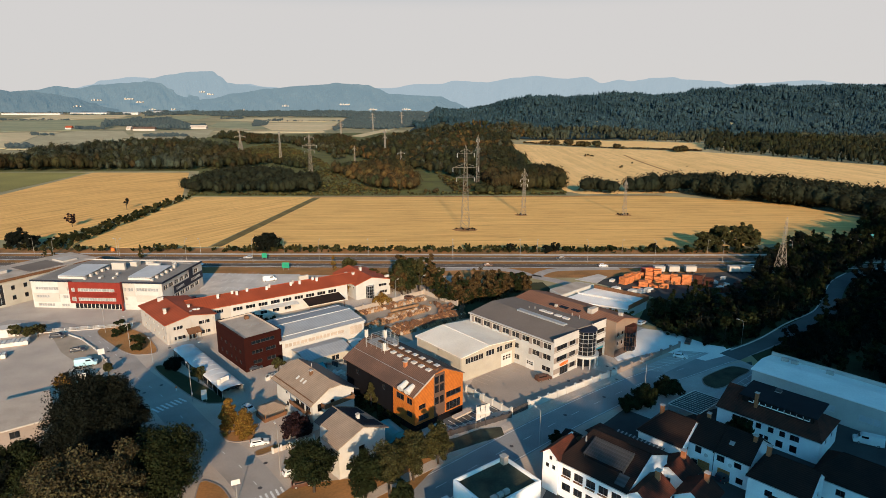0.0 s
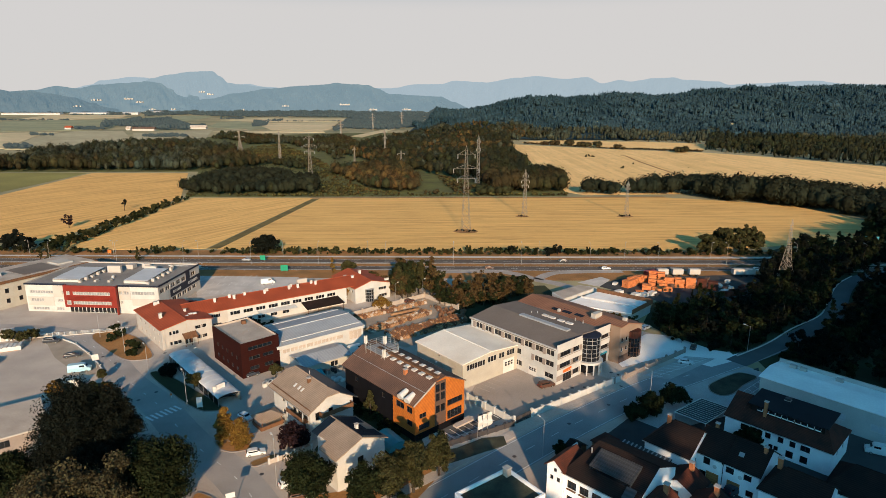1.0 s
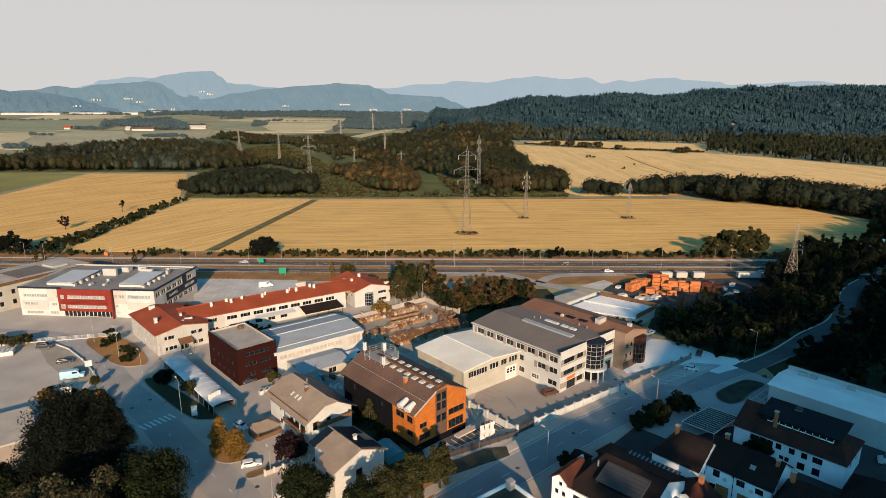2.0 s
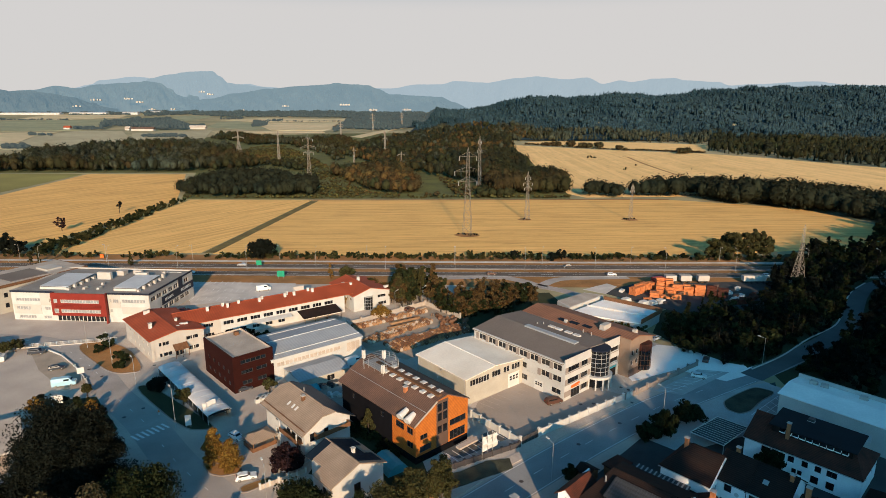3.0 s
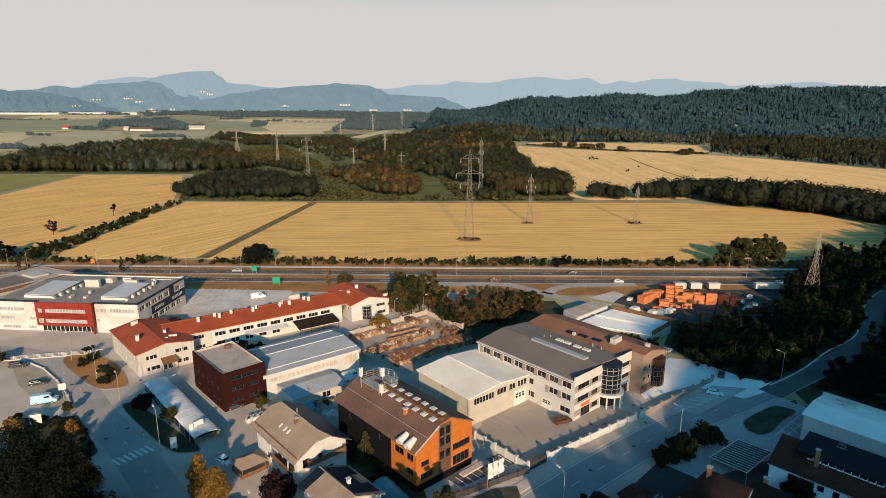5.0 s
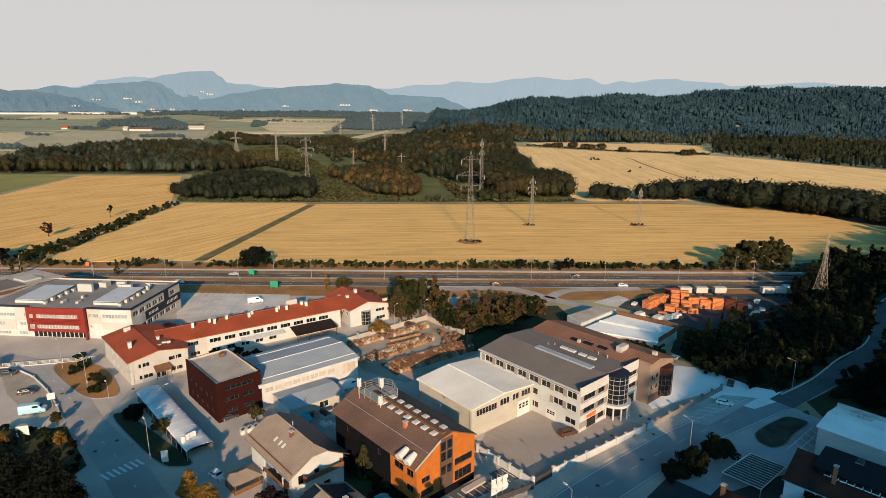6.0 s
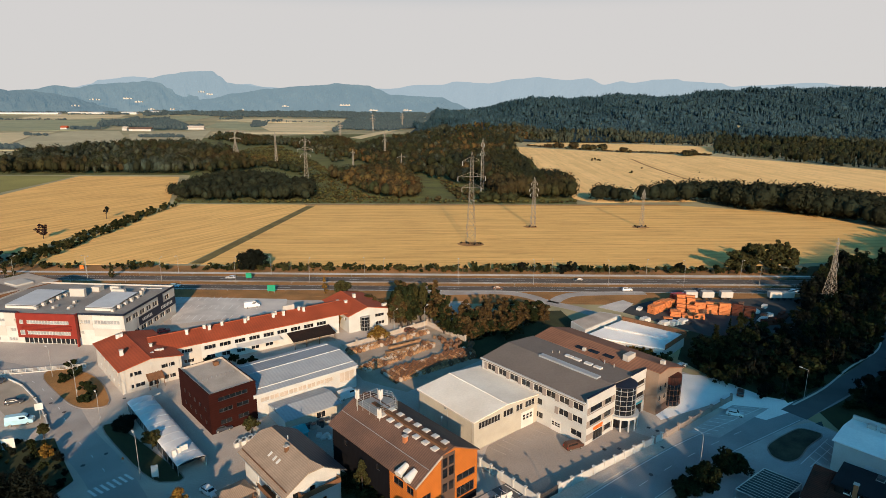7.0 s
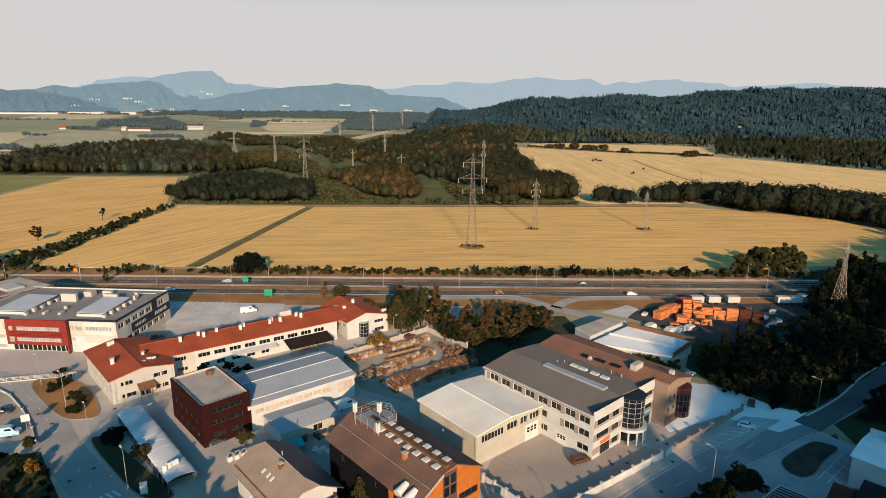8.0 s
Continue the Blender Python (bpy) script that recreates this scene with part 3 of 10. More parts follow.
for off, lab in ((285.2, "near"), (286.6, "far"), (297.6, "outer"), (274.2, "inner")):
    rail = thing("guard_rail", "galvanised guard rail along the highway", "guard rail", (0, 0), 0, "highway guard rails")
    for i in range(30):
        x0, x1 = -420 + 25 * i, -395 + 25 * i
        part("rail", Shape().bar((x0, off - 0.012 * x0, 0.75), (x1, off - 0.012 * x1, 0.75), 0.12), "steel", rail)
        part("post", Shape().box(x0 - 0.06, x0 + 0.06, off - 0.012 * x0 - 0.06, off - 0.012 * x0 + 0.06, 0, 0.7), "steel", rail)
# town paving
setting("pavement", Shape().sheet([(-300, 30), (120, 30), (104, 150), (78, 190), (50, 215), (14, 225), (8, 262), (-300, 266)], 0.004, 0.025), "concrete", "pale worn concrete and asphalt yards between the buildings", "pavement")
sh, street = ribbon([(-29.5, 95.3), (-43.3, 113.0), (-59.4, 127.8), (-75.8, 145.7), (-90.8, 159.6), (-106.3, 176.4), (-122.0, 189.6), (-137.0, 197.1), (-159.8, 200.3)], 8.5, 0.0, 0.035)
setting("street", sh, "asphalt", "worn grey asphalt street curving past the yards", "road")
setting("centre_line", dashes(street, 1.6, 6, 0.12, 0.041), "roadpaint", "broken white centre line", "road marking")
_, avenue = ribbon([(-15.1, 94.6), (1.9, 109.4), (17.2, 122.9), (34.9, 137.7), (56.3, 153.6), (78.6, 167.2), (105.2, 183.5), (127.0, 200.2), (147.7, 216.9), (165.2, 238.4), (188.4, 260.6), (230.7, 282.7)], 9.5, 0.0, 0.037)
sh, _ = ribbon([(p.x, p.y) for p in avenue[:38]], 9.5, 0.0, 0.037)
setting("avenue", sh, "avenue", "grey asphalt road running out past the woods", "road")
# Road past the woods: the shade of the trees is in its dark colour.
sh, _ = ribbon([(89.5, 171.5), (102.8, 180.8), (119.0, 191.8), (141.2, 209.2), (149.8, 217.8), (157.2, 227.6), (175.2, 250.2), (190.8, 263.6), (230.7, 282.7)], 6.4, 0.0, 0.0405)
setting("avenue_far", sh, "shadedasphalt", "asphalt of the road past the woods, coloured darker for their shade", "road")
setting("avenue_line", dashes(avenue[:30], 3, 6, 0.11, 0.043), "roadpaint", "broken white centre line", "road marking")
for off in (-4.35, 4.35):
    setting("avenue_edge_line", dashes(offset_line(avenue[:33], off), 50, 0, 0.14, 0.043), "roadpaint", "worn white edge line", "road marking")
setting("verge", Shape().sheet([(91.5, 177.6), (96.6, 180.3), (107.8, 188.0), (125.1, 201.7), (135.0, 208.2), (145.0, 216.9), (154.0, 228.7), (163.3, 241.8), (172.7, 252.7), (170.7, 255.0), (157.1, 238.4), (145.9, 222.6), (127.1, 208.2), (110.2, 195.5), (91.8, 182.6)], 0.01, 0.056), "grass", "dark grass verge between the woods and the road", "verge")


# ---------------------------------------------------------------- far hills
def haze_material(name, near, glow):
    """Land seen through miles of air: its dim colour, with the haze as emission."""
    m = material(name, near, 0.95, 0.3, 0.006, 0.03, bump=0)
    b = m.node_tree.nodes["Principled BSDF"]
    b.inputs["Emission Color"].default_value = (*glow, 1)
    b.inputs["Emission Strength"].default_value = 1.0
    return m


def ridge(name, dist, line, mat, rough, label, base=20.0, deep=260.0):
    """A far range with spurs and gullies: skyline points are (bearing as x / y, rise over the eye as z / y)."""
    sh, cols, rows_n = Shape(), 220, 14
    for j in range(rows_n):
        for i in range(cols):
            r = line[0][0] + (line[-1][0] - line[0][0]) * i / (cols - 1)
            k = max(q for q in range(len(line) - 1) if line[q][0] <= r + 1e-9)
            (r0, e0), (r1, e1) = line[k], line[k + 1]
            t = (r - r0) / (r1 - r0)
            e = e0 + (e1 - e0) * (t * t * (3 - 2 * t))
            top = 77 + e * dist + rough * 0.5 * noise.fractal(Vector((r * 90, dist, 0)), 0.8, 2.0, 5)
            u = j / (rows_n - 1)
            z = base + (top - base) * u ** 0.85
            spur = noise.fractal(Vector((r * 42 + 0.6 * u, u * 1.3, dist)), 0.9, 2.0, 4)
            d = dist - (1 - u) * deep + spur * deep * 0.3 * math.sin(math.pi * u)
            sh.v.append((r * d, d, z))
    sh.f = [(j * cols + i, j * cols + i + 1, (j + 1) * cols + i + 1, (j + 1) * cols + i) for j in range(rows_n - 1) for i in range(cols - 1)]
    return tagged(part(name, sh, mat), label, "hills", kind="structure")


# Mountain ranges: each second colour is haze, given off as emission.
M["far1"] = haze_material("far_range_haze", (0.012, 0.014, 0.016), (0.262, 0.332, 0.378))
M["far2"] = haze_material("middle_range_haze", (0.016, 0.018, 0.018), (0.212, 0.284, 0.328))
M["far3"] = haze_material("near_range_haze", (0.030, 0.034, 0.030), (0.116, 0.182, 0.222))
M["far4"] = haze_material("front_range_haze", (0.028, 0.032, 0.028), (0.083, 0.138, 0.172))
# Far hedges and copses emit a little too, in place of haze.
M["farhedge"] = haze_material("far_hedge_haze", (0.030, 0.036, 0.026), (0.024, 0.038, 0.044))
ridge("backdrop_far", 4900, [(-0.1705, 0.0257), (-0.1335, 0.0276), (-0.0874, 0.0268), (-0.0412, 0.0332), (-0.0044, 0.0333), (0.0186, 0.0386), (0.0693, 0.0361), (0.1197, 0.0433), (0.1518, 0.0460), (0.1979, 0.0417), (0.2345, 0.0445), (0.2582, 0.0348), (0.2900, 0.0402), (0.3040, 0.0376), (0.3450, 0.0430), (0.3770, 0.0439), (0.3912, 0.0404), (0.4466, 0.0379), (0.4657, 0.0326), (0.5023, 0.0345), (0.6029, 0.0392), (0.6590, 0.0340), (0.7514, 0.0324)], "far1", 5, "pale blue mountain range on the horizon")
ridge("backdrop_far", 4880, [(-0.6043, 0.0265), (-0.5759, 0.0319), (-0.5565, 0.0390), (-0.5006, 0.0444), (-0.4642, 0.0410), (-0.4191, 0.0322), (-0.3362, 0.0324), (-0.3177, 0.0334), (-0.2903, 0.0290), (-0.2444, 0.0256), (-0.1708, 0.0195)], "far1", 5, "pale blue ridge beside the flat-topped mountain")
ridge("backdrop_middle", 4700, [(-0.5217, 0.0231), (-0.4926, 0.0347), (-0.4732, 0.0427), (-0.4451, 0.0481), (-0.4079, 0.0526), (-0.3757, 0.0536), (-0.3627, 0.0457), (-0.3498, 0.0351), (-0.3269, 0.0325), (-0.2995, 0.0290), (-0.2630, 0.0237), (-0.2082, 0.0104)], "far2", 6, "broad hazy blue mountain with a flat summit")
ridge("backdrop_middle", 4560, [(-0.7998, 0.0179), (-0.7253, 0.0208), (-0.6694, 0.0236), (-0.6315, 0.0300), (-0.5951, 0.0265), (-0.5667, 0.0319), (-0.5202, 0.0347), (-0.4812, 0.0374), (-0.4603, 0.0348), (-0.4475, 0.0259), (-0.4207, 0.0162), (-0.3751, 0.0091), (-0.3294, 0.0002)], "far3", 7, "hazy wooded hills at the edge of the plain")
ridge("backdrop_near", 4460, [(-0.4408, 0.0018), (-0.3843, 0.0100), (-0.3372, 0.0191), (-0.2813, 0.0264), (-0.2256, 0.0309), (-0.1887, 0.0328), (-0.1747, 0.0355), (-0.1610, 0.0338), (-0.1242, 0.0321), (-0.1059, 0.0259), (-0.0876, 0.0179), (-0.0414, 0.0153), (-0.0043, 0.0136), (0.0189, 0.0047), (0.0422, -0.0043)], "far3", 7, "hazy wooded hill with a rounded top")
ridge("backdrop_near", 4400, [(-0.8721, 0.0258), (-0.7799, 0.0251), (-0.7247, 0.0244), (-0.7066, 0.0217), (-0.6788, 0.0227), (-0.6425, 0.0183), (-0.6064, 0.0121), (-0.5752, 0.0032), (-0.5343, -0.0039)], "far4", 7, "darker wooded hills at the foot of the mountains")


# ---------------------------------------------------------------- woods
def blob(level, seed):
    bm = bmesh.new()
    bmesh.ops.create_icosphere(bm, subdivisions=level, radius=1.0)
    for v in bm.verts:
        v.co *= 1 + 0.42 * noise.noise(v.co * 1.9 + Vector((seed * 7.1, 0, 0)))
    bmesh.ops.triangulate(bm, faces=bm.faces)
    vs, fs = np.array([v.co for v in bm.verts]), np.array([[v.index for v in f.verts] for f in bm.faces])
    bm.free()
    return vs, fs


def spire(seed):
    """A conifer: three skirts, ragged."""
    rng, vs, fs = np.random.default_rng(seed), [], []
    for k, (z0, z1, r) in enumerate(((-1.0, -0.1, 0.62), (-0.5, 0.45, 0.5), (0.0, 1.05, 0.36))):
        o, n = len(vs), 7
        for i in range(n):
            a = 2 * math.pi * (i + 0.5 * k) / n
            q = r * rng.uniform(0.7, 1.2)
            vs.append((q * math.cos(a), q * math.sin(a), z0 + rng.uniform(-0.1, 0.1)))
        vs.append((0, 0, z1))
        fs += [(o + i, o + (i + 1) % n, o + n) for i in range(n)]
    return np.array(vs), np.array(fs)


def tuft(seed, leaves, size):
    """A crown seen from afar: a dark uneven core under loose sprays of leaves."""
    rng = np.random.default_rng(seed)
    vs, fs = blob(1, seed)
    vs = vs * (0.72, 0.72, 0.8)
    d = rng.normal(size=(leaves, 3))
    d /= np.linalg.norm(d, axis=1, keepdims=True)
    lump = np.array([1 + 0.35 * noise.noise(Vector(q) * 2.2 + Vector((seed * 5.0, 0, 0))) for q in d])
    c = d * (lump * rng.uniform(0.72, 1.05, leaves))[:, None]
    n = d + rng.normal(scale=0.3, size=(leaves, 3))
    a = np.cross(n, rng.normal(size=(leaves, 3)))
    a /= np.linalg.norm(a, axis=1, keepdims=True)
    b = np.cross(n / np.linalg.norm(n, axis=1, keepdims=True), a)
    s = (size * rng.uniform(0.6, 1.4, leaves))[:, None]
    lv = np.stack([c - a * s, c + b * s * 0.8, c + a * s], 1).reshape(-1, 3)
    return np.concatenate([vs, lv]), np.concatenate([fs, np.arange(leaves * 3).reshape(-1, 3) + len(vs)])


BLOBS, ROUGH, SMOOTH, SPIRES = [tuft(s, 90, 0.165) for s in range(8)], [tuft(s + 20, 36, 0.2) for s in range(6)], [blob(1, s + 40) for s in range(6)], [spire(s) for s in range(5)]


def inside(poly, x, y):
    hit = np.zeros(len(x), bool)
    for (x0, y0), (x1, y1) in zip(poly, poly[1:] + poly[:1]):
        if y0 == y1:
            continue
        hit ^= ((y0 > y) != (y1 > y)) & (x < (x1 - x0) * (y - y0) / (y1 - y0) + x0)
    return hit


def joined(name, vs, fs, mat, label, category):
    me = bpy.data.meshes.new(name)
    v, f = np.concatenate(vs), np.concatenate(fs)
    me.vertices.add(len(v)), me.loops.add(f.size), me.polygons.add(len(f))
    me.vertices.foreach_set("co", v.astype(np.float32).ravel())
    me.loops.foreach_set("vertex_index", f.astype(np.int32).ravel())
    me.polygons.foreach_set("loop_start", np.arange(0, f.size, 3, dtype=np.int32))
    me.update(calc_edges=True)
    me.validate()
    return tagged(part(name, me, mat), label, category, kind="stuff")


def woods(name, poly, spacing, tall, mats, label, seed, kinds="blob", wide=0.34):
    rng = np.random.default_rng(seed)
    p = np.array(poly)
    (x0, y0), (x1, y1) = p.min(0), p.max(0)
    n = int((x1 - x0) * (y1 - y0) / spacing ** 2)
    x, y = rng.uniform(x0, x1, n), rng.uniform(y0, y1, n)
    keep = inside([tuple(q) for q in poly], x, y)
    x, y = x[keep], y[keep]
    shapes = {"blob": BLOBS, "rough": ROUGH, "spire": SPIRES, "smooth": SMOOTH}
    lists = {m: ([], [], [0]) for m in mats}
    for i in range(len(x)):
        kind = kinds if isinstance(kinds, str) else kinds[rng.integers(len(kinds))]
        sv, sf = shapes[kind][rng.integers(len(shapes[kind]))]
        h = rng.uniform(*tall) * (0.95 + 0.75 * noise.noise(Vector((x[i] * 0.013, y[i] * 0.013, 3))))
        w, a, gz = h * wide * rng.uniform(0.75, 1.3) * (0.55 if kind == "spire" else 1), rng.uniform(0, 6.28), ground_height(x[i], y[i])
        c, s = math.cos(a), math.sin(a)
        half = h * (0.5 if kind == "spire" else 0.46)
        q = np.stack([(sv[:, 0] * c - sv[:, 1] * s) * w + x[i], (sv[:, 0] * s + sv[:, 1] * c) * w + y[i], sv[:, 2] * half + gz + h - half], 1)
        shade = 0.5 + 0.8 * noise.noise(Vector((x[i] * 0.008, y[i] * 0.008, 9))) + rng.normal(0, 0.17)
        L = lists[mats[min(max(int(shade * len(mats)), 0), len(mats) - 1)]]
        L[0].append(q), L[1].append(sf + L[2][0])
        L[2][0] += len(q)
    for m, (vs, fs, _) in lists.items():
        if vs:
            joined(name, vs, fs, m, label, "woodland")


woods("woodland", [(-590.2, 699.0), (-413.6, 709.0), (-292.5, 711.8), (-283.1, 730.5), (-278.3, 839.6), (-284.4, 886.1), (-350.6, 979.3), (-478.6, 1131.9), (-588.7, 1184.4), (-585.3, 1058.8), (-599.2, 969.9), (-588.1, 873.2), (-554.4, 760.2), (-604.9, 719.6)], 8.4, (12, 19), ('woodsdark', 'footwoods', 'woods', 'woodsbrown'), "dense belt of broadleaf woodland", 1, 'blob', 0.32)
woods("woodland", [(-224.0, 516.8), (-166.4, 514.6), (-111.6, 518.7), (-125.6, 595.0), (-140.0, 612.7), (-214.8, 650.2), (-239.8, 621.1), (-242.2, 565.1), (-245.0, 553.8)], 6.5, (10, 15), ('woodsdark', 'woodsdark', 'woods', 'woodsbrown'), "dark rounded clump of trees at the field edge", 2, 'blob', 0.4)
woods("woodland", [(-282.7, 712.0), (-286.0, 839.4), (-215.5, 809.1), (-169.0, 752.7), (-170.4, 717.1), (-233.3, 795.7), (-241.1, 729.9)], 8, (9, 15), ('woodsdark', 'woods', 'woodsbrown'), "mixed woodland beside the cleared strip", 21, 'blob', 0.38)
woods("woodland", [(-540.1, 1404.3), (-442.0, 1300.0), (-383.3, 1192.0), (-326.5, 1228.9), (-210.2, 1000.5), (-143.1, 826.8), (-153.9, 1136.5), (-248.6, 1441.7), (-302.3, 1354.3), (-486.4, 1516.9), (-579.5, 1578.9)], 10, (9, 14), ('footwoods', 'woods', 'woodsbrown'), "browning woods beyond the cleared strip", 22, 'blob', 0.38)
woods("woodland", [(-127.6, 681.1), (-71.8, 564.3), (-48.0, 532.8), (-24.1, 533.2), (-25.2, 596.9), (-25.6, 622.1), (-60.9, 763.1), (-106.6, 787.4), (-124.6, 721.9)], 7, (10, 16), ('woodsdark', 'woods', 'woodsbrown', 'woodsgold'), "brown and green trees near the field path", 3, 'blob', 0.38)
woods("woodland", [(-131.5, 878.5), (-60.5, 755.3), (-26.6, 694.4), (2.3, 652.4), (35.5, 598.1), (108.5, 976.1), (152.2, 1367.2), (288.0, 1442.0), (326.7, 1635.3), (238.8, 1472.8), (140.5, 1598.2), (22.2, 1627.2), (-69.7, 1659.3), (-136.5, 1394.8), (-152.4, 1128.0), (-150.1, 947.4)], 11, (11, 17), ('footwoods', 'woodsdark', 'woods', 'woodsbrown', 'woodsgold'), "broad mixed woodland turning brown in places", 23, 'blob', 0.38)
woods("woodland", [(39.4, 558.9), (47.9, 521.3), (106.0, 532.1), (115.8, 560.2), (121.0, 621.5), (100.0, 697.2), (115.1, 1035.4), (73.0, 832.5), (38.3, 643.3)], 7, (13, 20), ('woodsdark', 'woodsdark', 'woods', 'woodsbrown'), "tall dark trees at the corner of the stubble field", 24, 'blob', 0.34)
woods("tree_line", [(160.3, 516.9), (191.1, 520.5), (214.0, 511.6), (231.3, 482.9), (263.3, 460.0), (281.2, 434.6), (296.0, 405.9), (304.7, 382.4), (346.8, 435.5), (339.9, 466.2), (293.5, 512.9), (261.0, 544.9), (227.7, 544.3), (166.4, 536.5)], 5.5, (14, 20), ('woodsdark',), "dark row of trees between two stubble fields", 6, 'blob', 0.38)
woods("tree_line", [(124.5, 516.3), (153.0, 516.8), (158.8, 536.3), (129.2, 535.8)], 5, (11, 15), ('woodsdark',), "dark clump of trees between two stubble fields", 61, 'blob', 0.42)
woods("woodland", [(457.4, 1046.7), (503.3, 925.1), (538.4, 844.8), (571.6, 784.5), (592.5, 744.6), (935.4, 1176.2), (797.9, 1395.2), (658.0, 1483.7)], 10.5, (10, 17), ('woodsdark', 'woods'), "woodland edge above the pale field", 5, ('blob', 'spire'), 0.34)
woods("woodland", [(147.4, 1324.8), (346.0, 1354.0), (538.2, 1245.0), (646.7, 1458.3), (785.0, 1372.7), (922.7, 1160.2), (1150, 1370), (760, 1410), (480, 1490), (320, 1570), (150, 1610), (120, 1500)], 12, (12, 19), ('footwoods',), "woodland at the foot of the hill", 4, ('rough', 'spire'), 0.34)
HILL = [(-60, 1350), (420, 1340), (1150, 1340), (2150, 2160), (2150, 2330), (-130, 2400)]
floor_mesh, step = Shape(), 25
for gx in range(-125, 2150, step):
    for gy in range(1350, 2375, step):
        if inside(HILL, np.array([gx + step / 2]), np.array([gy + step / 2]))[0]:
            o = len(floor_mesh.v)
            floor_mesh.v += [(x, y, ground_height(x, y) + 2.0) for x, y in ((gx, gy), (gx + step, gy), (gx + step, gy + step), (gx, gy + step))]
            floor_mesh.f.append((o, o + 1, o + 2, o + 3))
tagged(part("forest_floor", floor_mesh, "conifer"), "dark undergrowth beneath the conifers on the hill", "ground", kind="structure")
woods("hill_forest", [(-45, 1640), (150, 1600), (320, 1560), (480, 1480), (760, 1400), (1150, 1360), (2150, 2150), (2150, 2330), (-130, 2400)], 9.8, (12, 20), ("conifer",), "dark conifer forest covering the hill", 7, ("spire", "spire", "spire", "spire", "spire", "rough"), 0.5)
woods("scrub", [(-330.6, 920.5), (-363.1, 1128.9), (-317.4, 1194.5), (-184.4, 877.0), (-118.2, 681.3), (-70.0, 549.7), (-25.0, 520.1), (-111.6, 518.7), (-134.9, 639.8), (-219.6, 824.8)], 4.4, (1.2, 3.6), ('woods', 'scrub', 'scrub', 'woodsgold'), "low green scrub on the strip cleared for the power lines", 14, 'rough', 0.7)
woods("scrub", [(-22.7, 523.4), (45.2, 518.1), (39.9, 566.3), (8.1, 633.1), (-10.3, 683.6), (7.8, 537.1), (-22.3, 536.6)], 6, (1.5, 4.5), ('scrub', 'woodsbrown'), "low scrub round the clearing", 142, 'rough', 0.7)
woods("scrub", [(-221.9, 507.5), (107.2, 514.5), (108.9, 522.4), (-225.9, 516.8)], 4.0, (1.2, 3), ('scrub',), "low scrub along the field edge", 15, 'rough', 0.7)
woods("scrub", [(30.5, 514.7), (56.9, 515.2), (59.5, 538.0), (31.8, 537.6)], 4, (5, 8), ('woods',), "dark rounded bushes at the field edge", 16, 'rough', 0.6)
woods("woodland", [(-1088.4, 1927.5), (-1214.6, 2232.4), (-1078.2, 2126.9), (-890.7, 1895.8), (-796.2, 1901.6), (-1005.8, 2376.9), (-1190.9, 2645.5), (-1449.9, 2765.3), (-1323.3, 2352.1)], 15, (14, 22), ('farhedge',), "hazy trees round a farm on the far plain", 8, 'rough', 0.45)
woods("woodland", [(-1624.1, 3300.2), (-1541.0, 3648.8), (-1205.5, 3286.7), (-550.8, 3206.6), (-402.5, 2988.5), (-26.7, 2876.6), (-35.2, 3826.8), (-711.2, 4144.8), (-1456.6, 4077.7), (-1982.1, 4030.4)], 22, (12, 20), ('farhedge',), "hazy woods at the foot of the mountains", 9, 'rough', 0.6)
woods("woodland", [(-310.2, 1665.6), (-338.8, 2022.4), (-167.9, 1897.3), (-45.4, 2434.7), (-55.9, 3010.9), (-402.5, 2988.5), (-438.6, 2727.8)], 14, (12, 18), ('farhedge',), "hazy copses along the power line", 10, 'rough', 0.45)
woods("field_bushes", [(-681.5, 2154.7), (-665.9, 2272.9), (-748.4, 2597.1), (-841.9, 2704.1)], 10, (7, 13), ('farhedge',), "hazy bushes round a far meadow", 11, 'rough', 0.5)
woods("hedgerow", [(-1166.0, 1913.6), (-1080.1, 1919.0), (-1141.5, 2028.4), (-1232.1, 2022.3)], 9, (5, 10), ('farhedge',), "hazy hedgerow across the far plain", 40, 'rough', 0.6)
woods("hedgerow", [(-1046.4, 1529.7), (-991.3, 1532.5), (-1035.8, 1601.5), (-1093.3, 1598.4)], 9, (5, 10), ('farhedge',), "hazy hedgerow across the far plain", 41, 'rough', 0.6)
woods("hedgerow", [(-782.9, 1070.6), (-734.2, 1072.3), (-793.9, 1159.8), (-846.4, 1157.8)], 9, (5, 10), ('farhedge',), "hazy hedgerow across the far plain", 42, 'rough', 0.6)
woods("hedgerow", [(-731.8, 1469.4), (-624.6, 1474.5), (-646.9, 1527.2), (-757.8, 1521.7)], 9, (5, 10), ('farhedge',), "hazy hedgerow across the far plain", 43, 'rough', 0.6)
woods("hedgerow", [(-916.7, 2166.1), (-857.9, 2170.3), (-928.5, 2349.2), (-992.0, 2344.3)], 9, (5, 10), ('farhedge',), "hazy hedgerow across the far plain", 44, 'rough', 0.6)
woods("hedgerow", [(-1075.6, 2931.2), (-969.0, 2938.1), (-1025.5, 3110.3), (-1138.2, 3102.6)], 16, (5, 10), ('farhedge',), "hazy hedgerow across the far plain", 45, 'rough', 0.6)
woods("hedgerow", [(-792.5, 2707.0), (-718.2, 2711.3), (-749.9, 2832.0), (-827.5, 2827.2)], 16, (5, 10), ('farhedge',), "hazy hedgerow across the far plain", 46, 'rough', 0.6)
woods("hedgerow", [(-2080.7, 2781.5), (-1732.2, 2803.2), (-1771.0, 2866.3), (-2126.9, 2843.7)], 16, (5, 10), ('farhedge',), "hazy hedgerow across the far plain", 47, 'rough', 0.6)
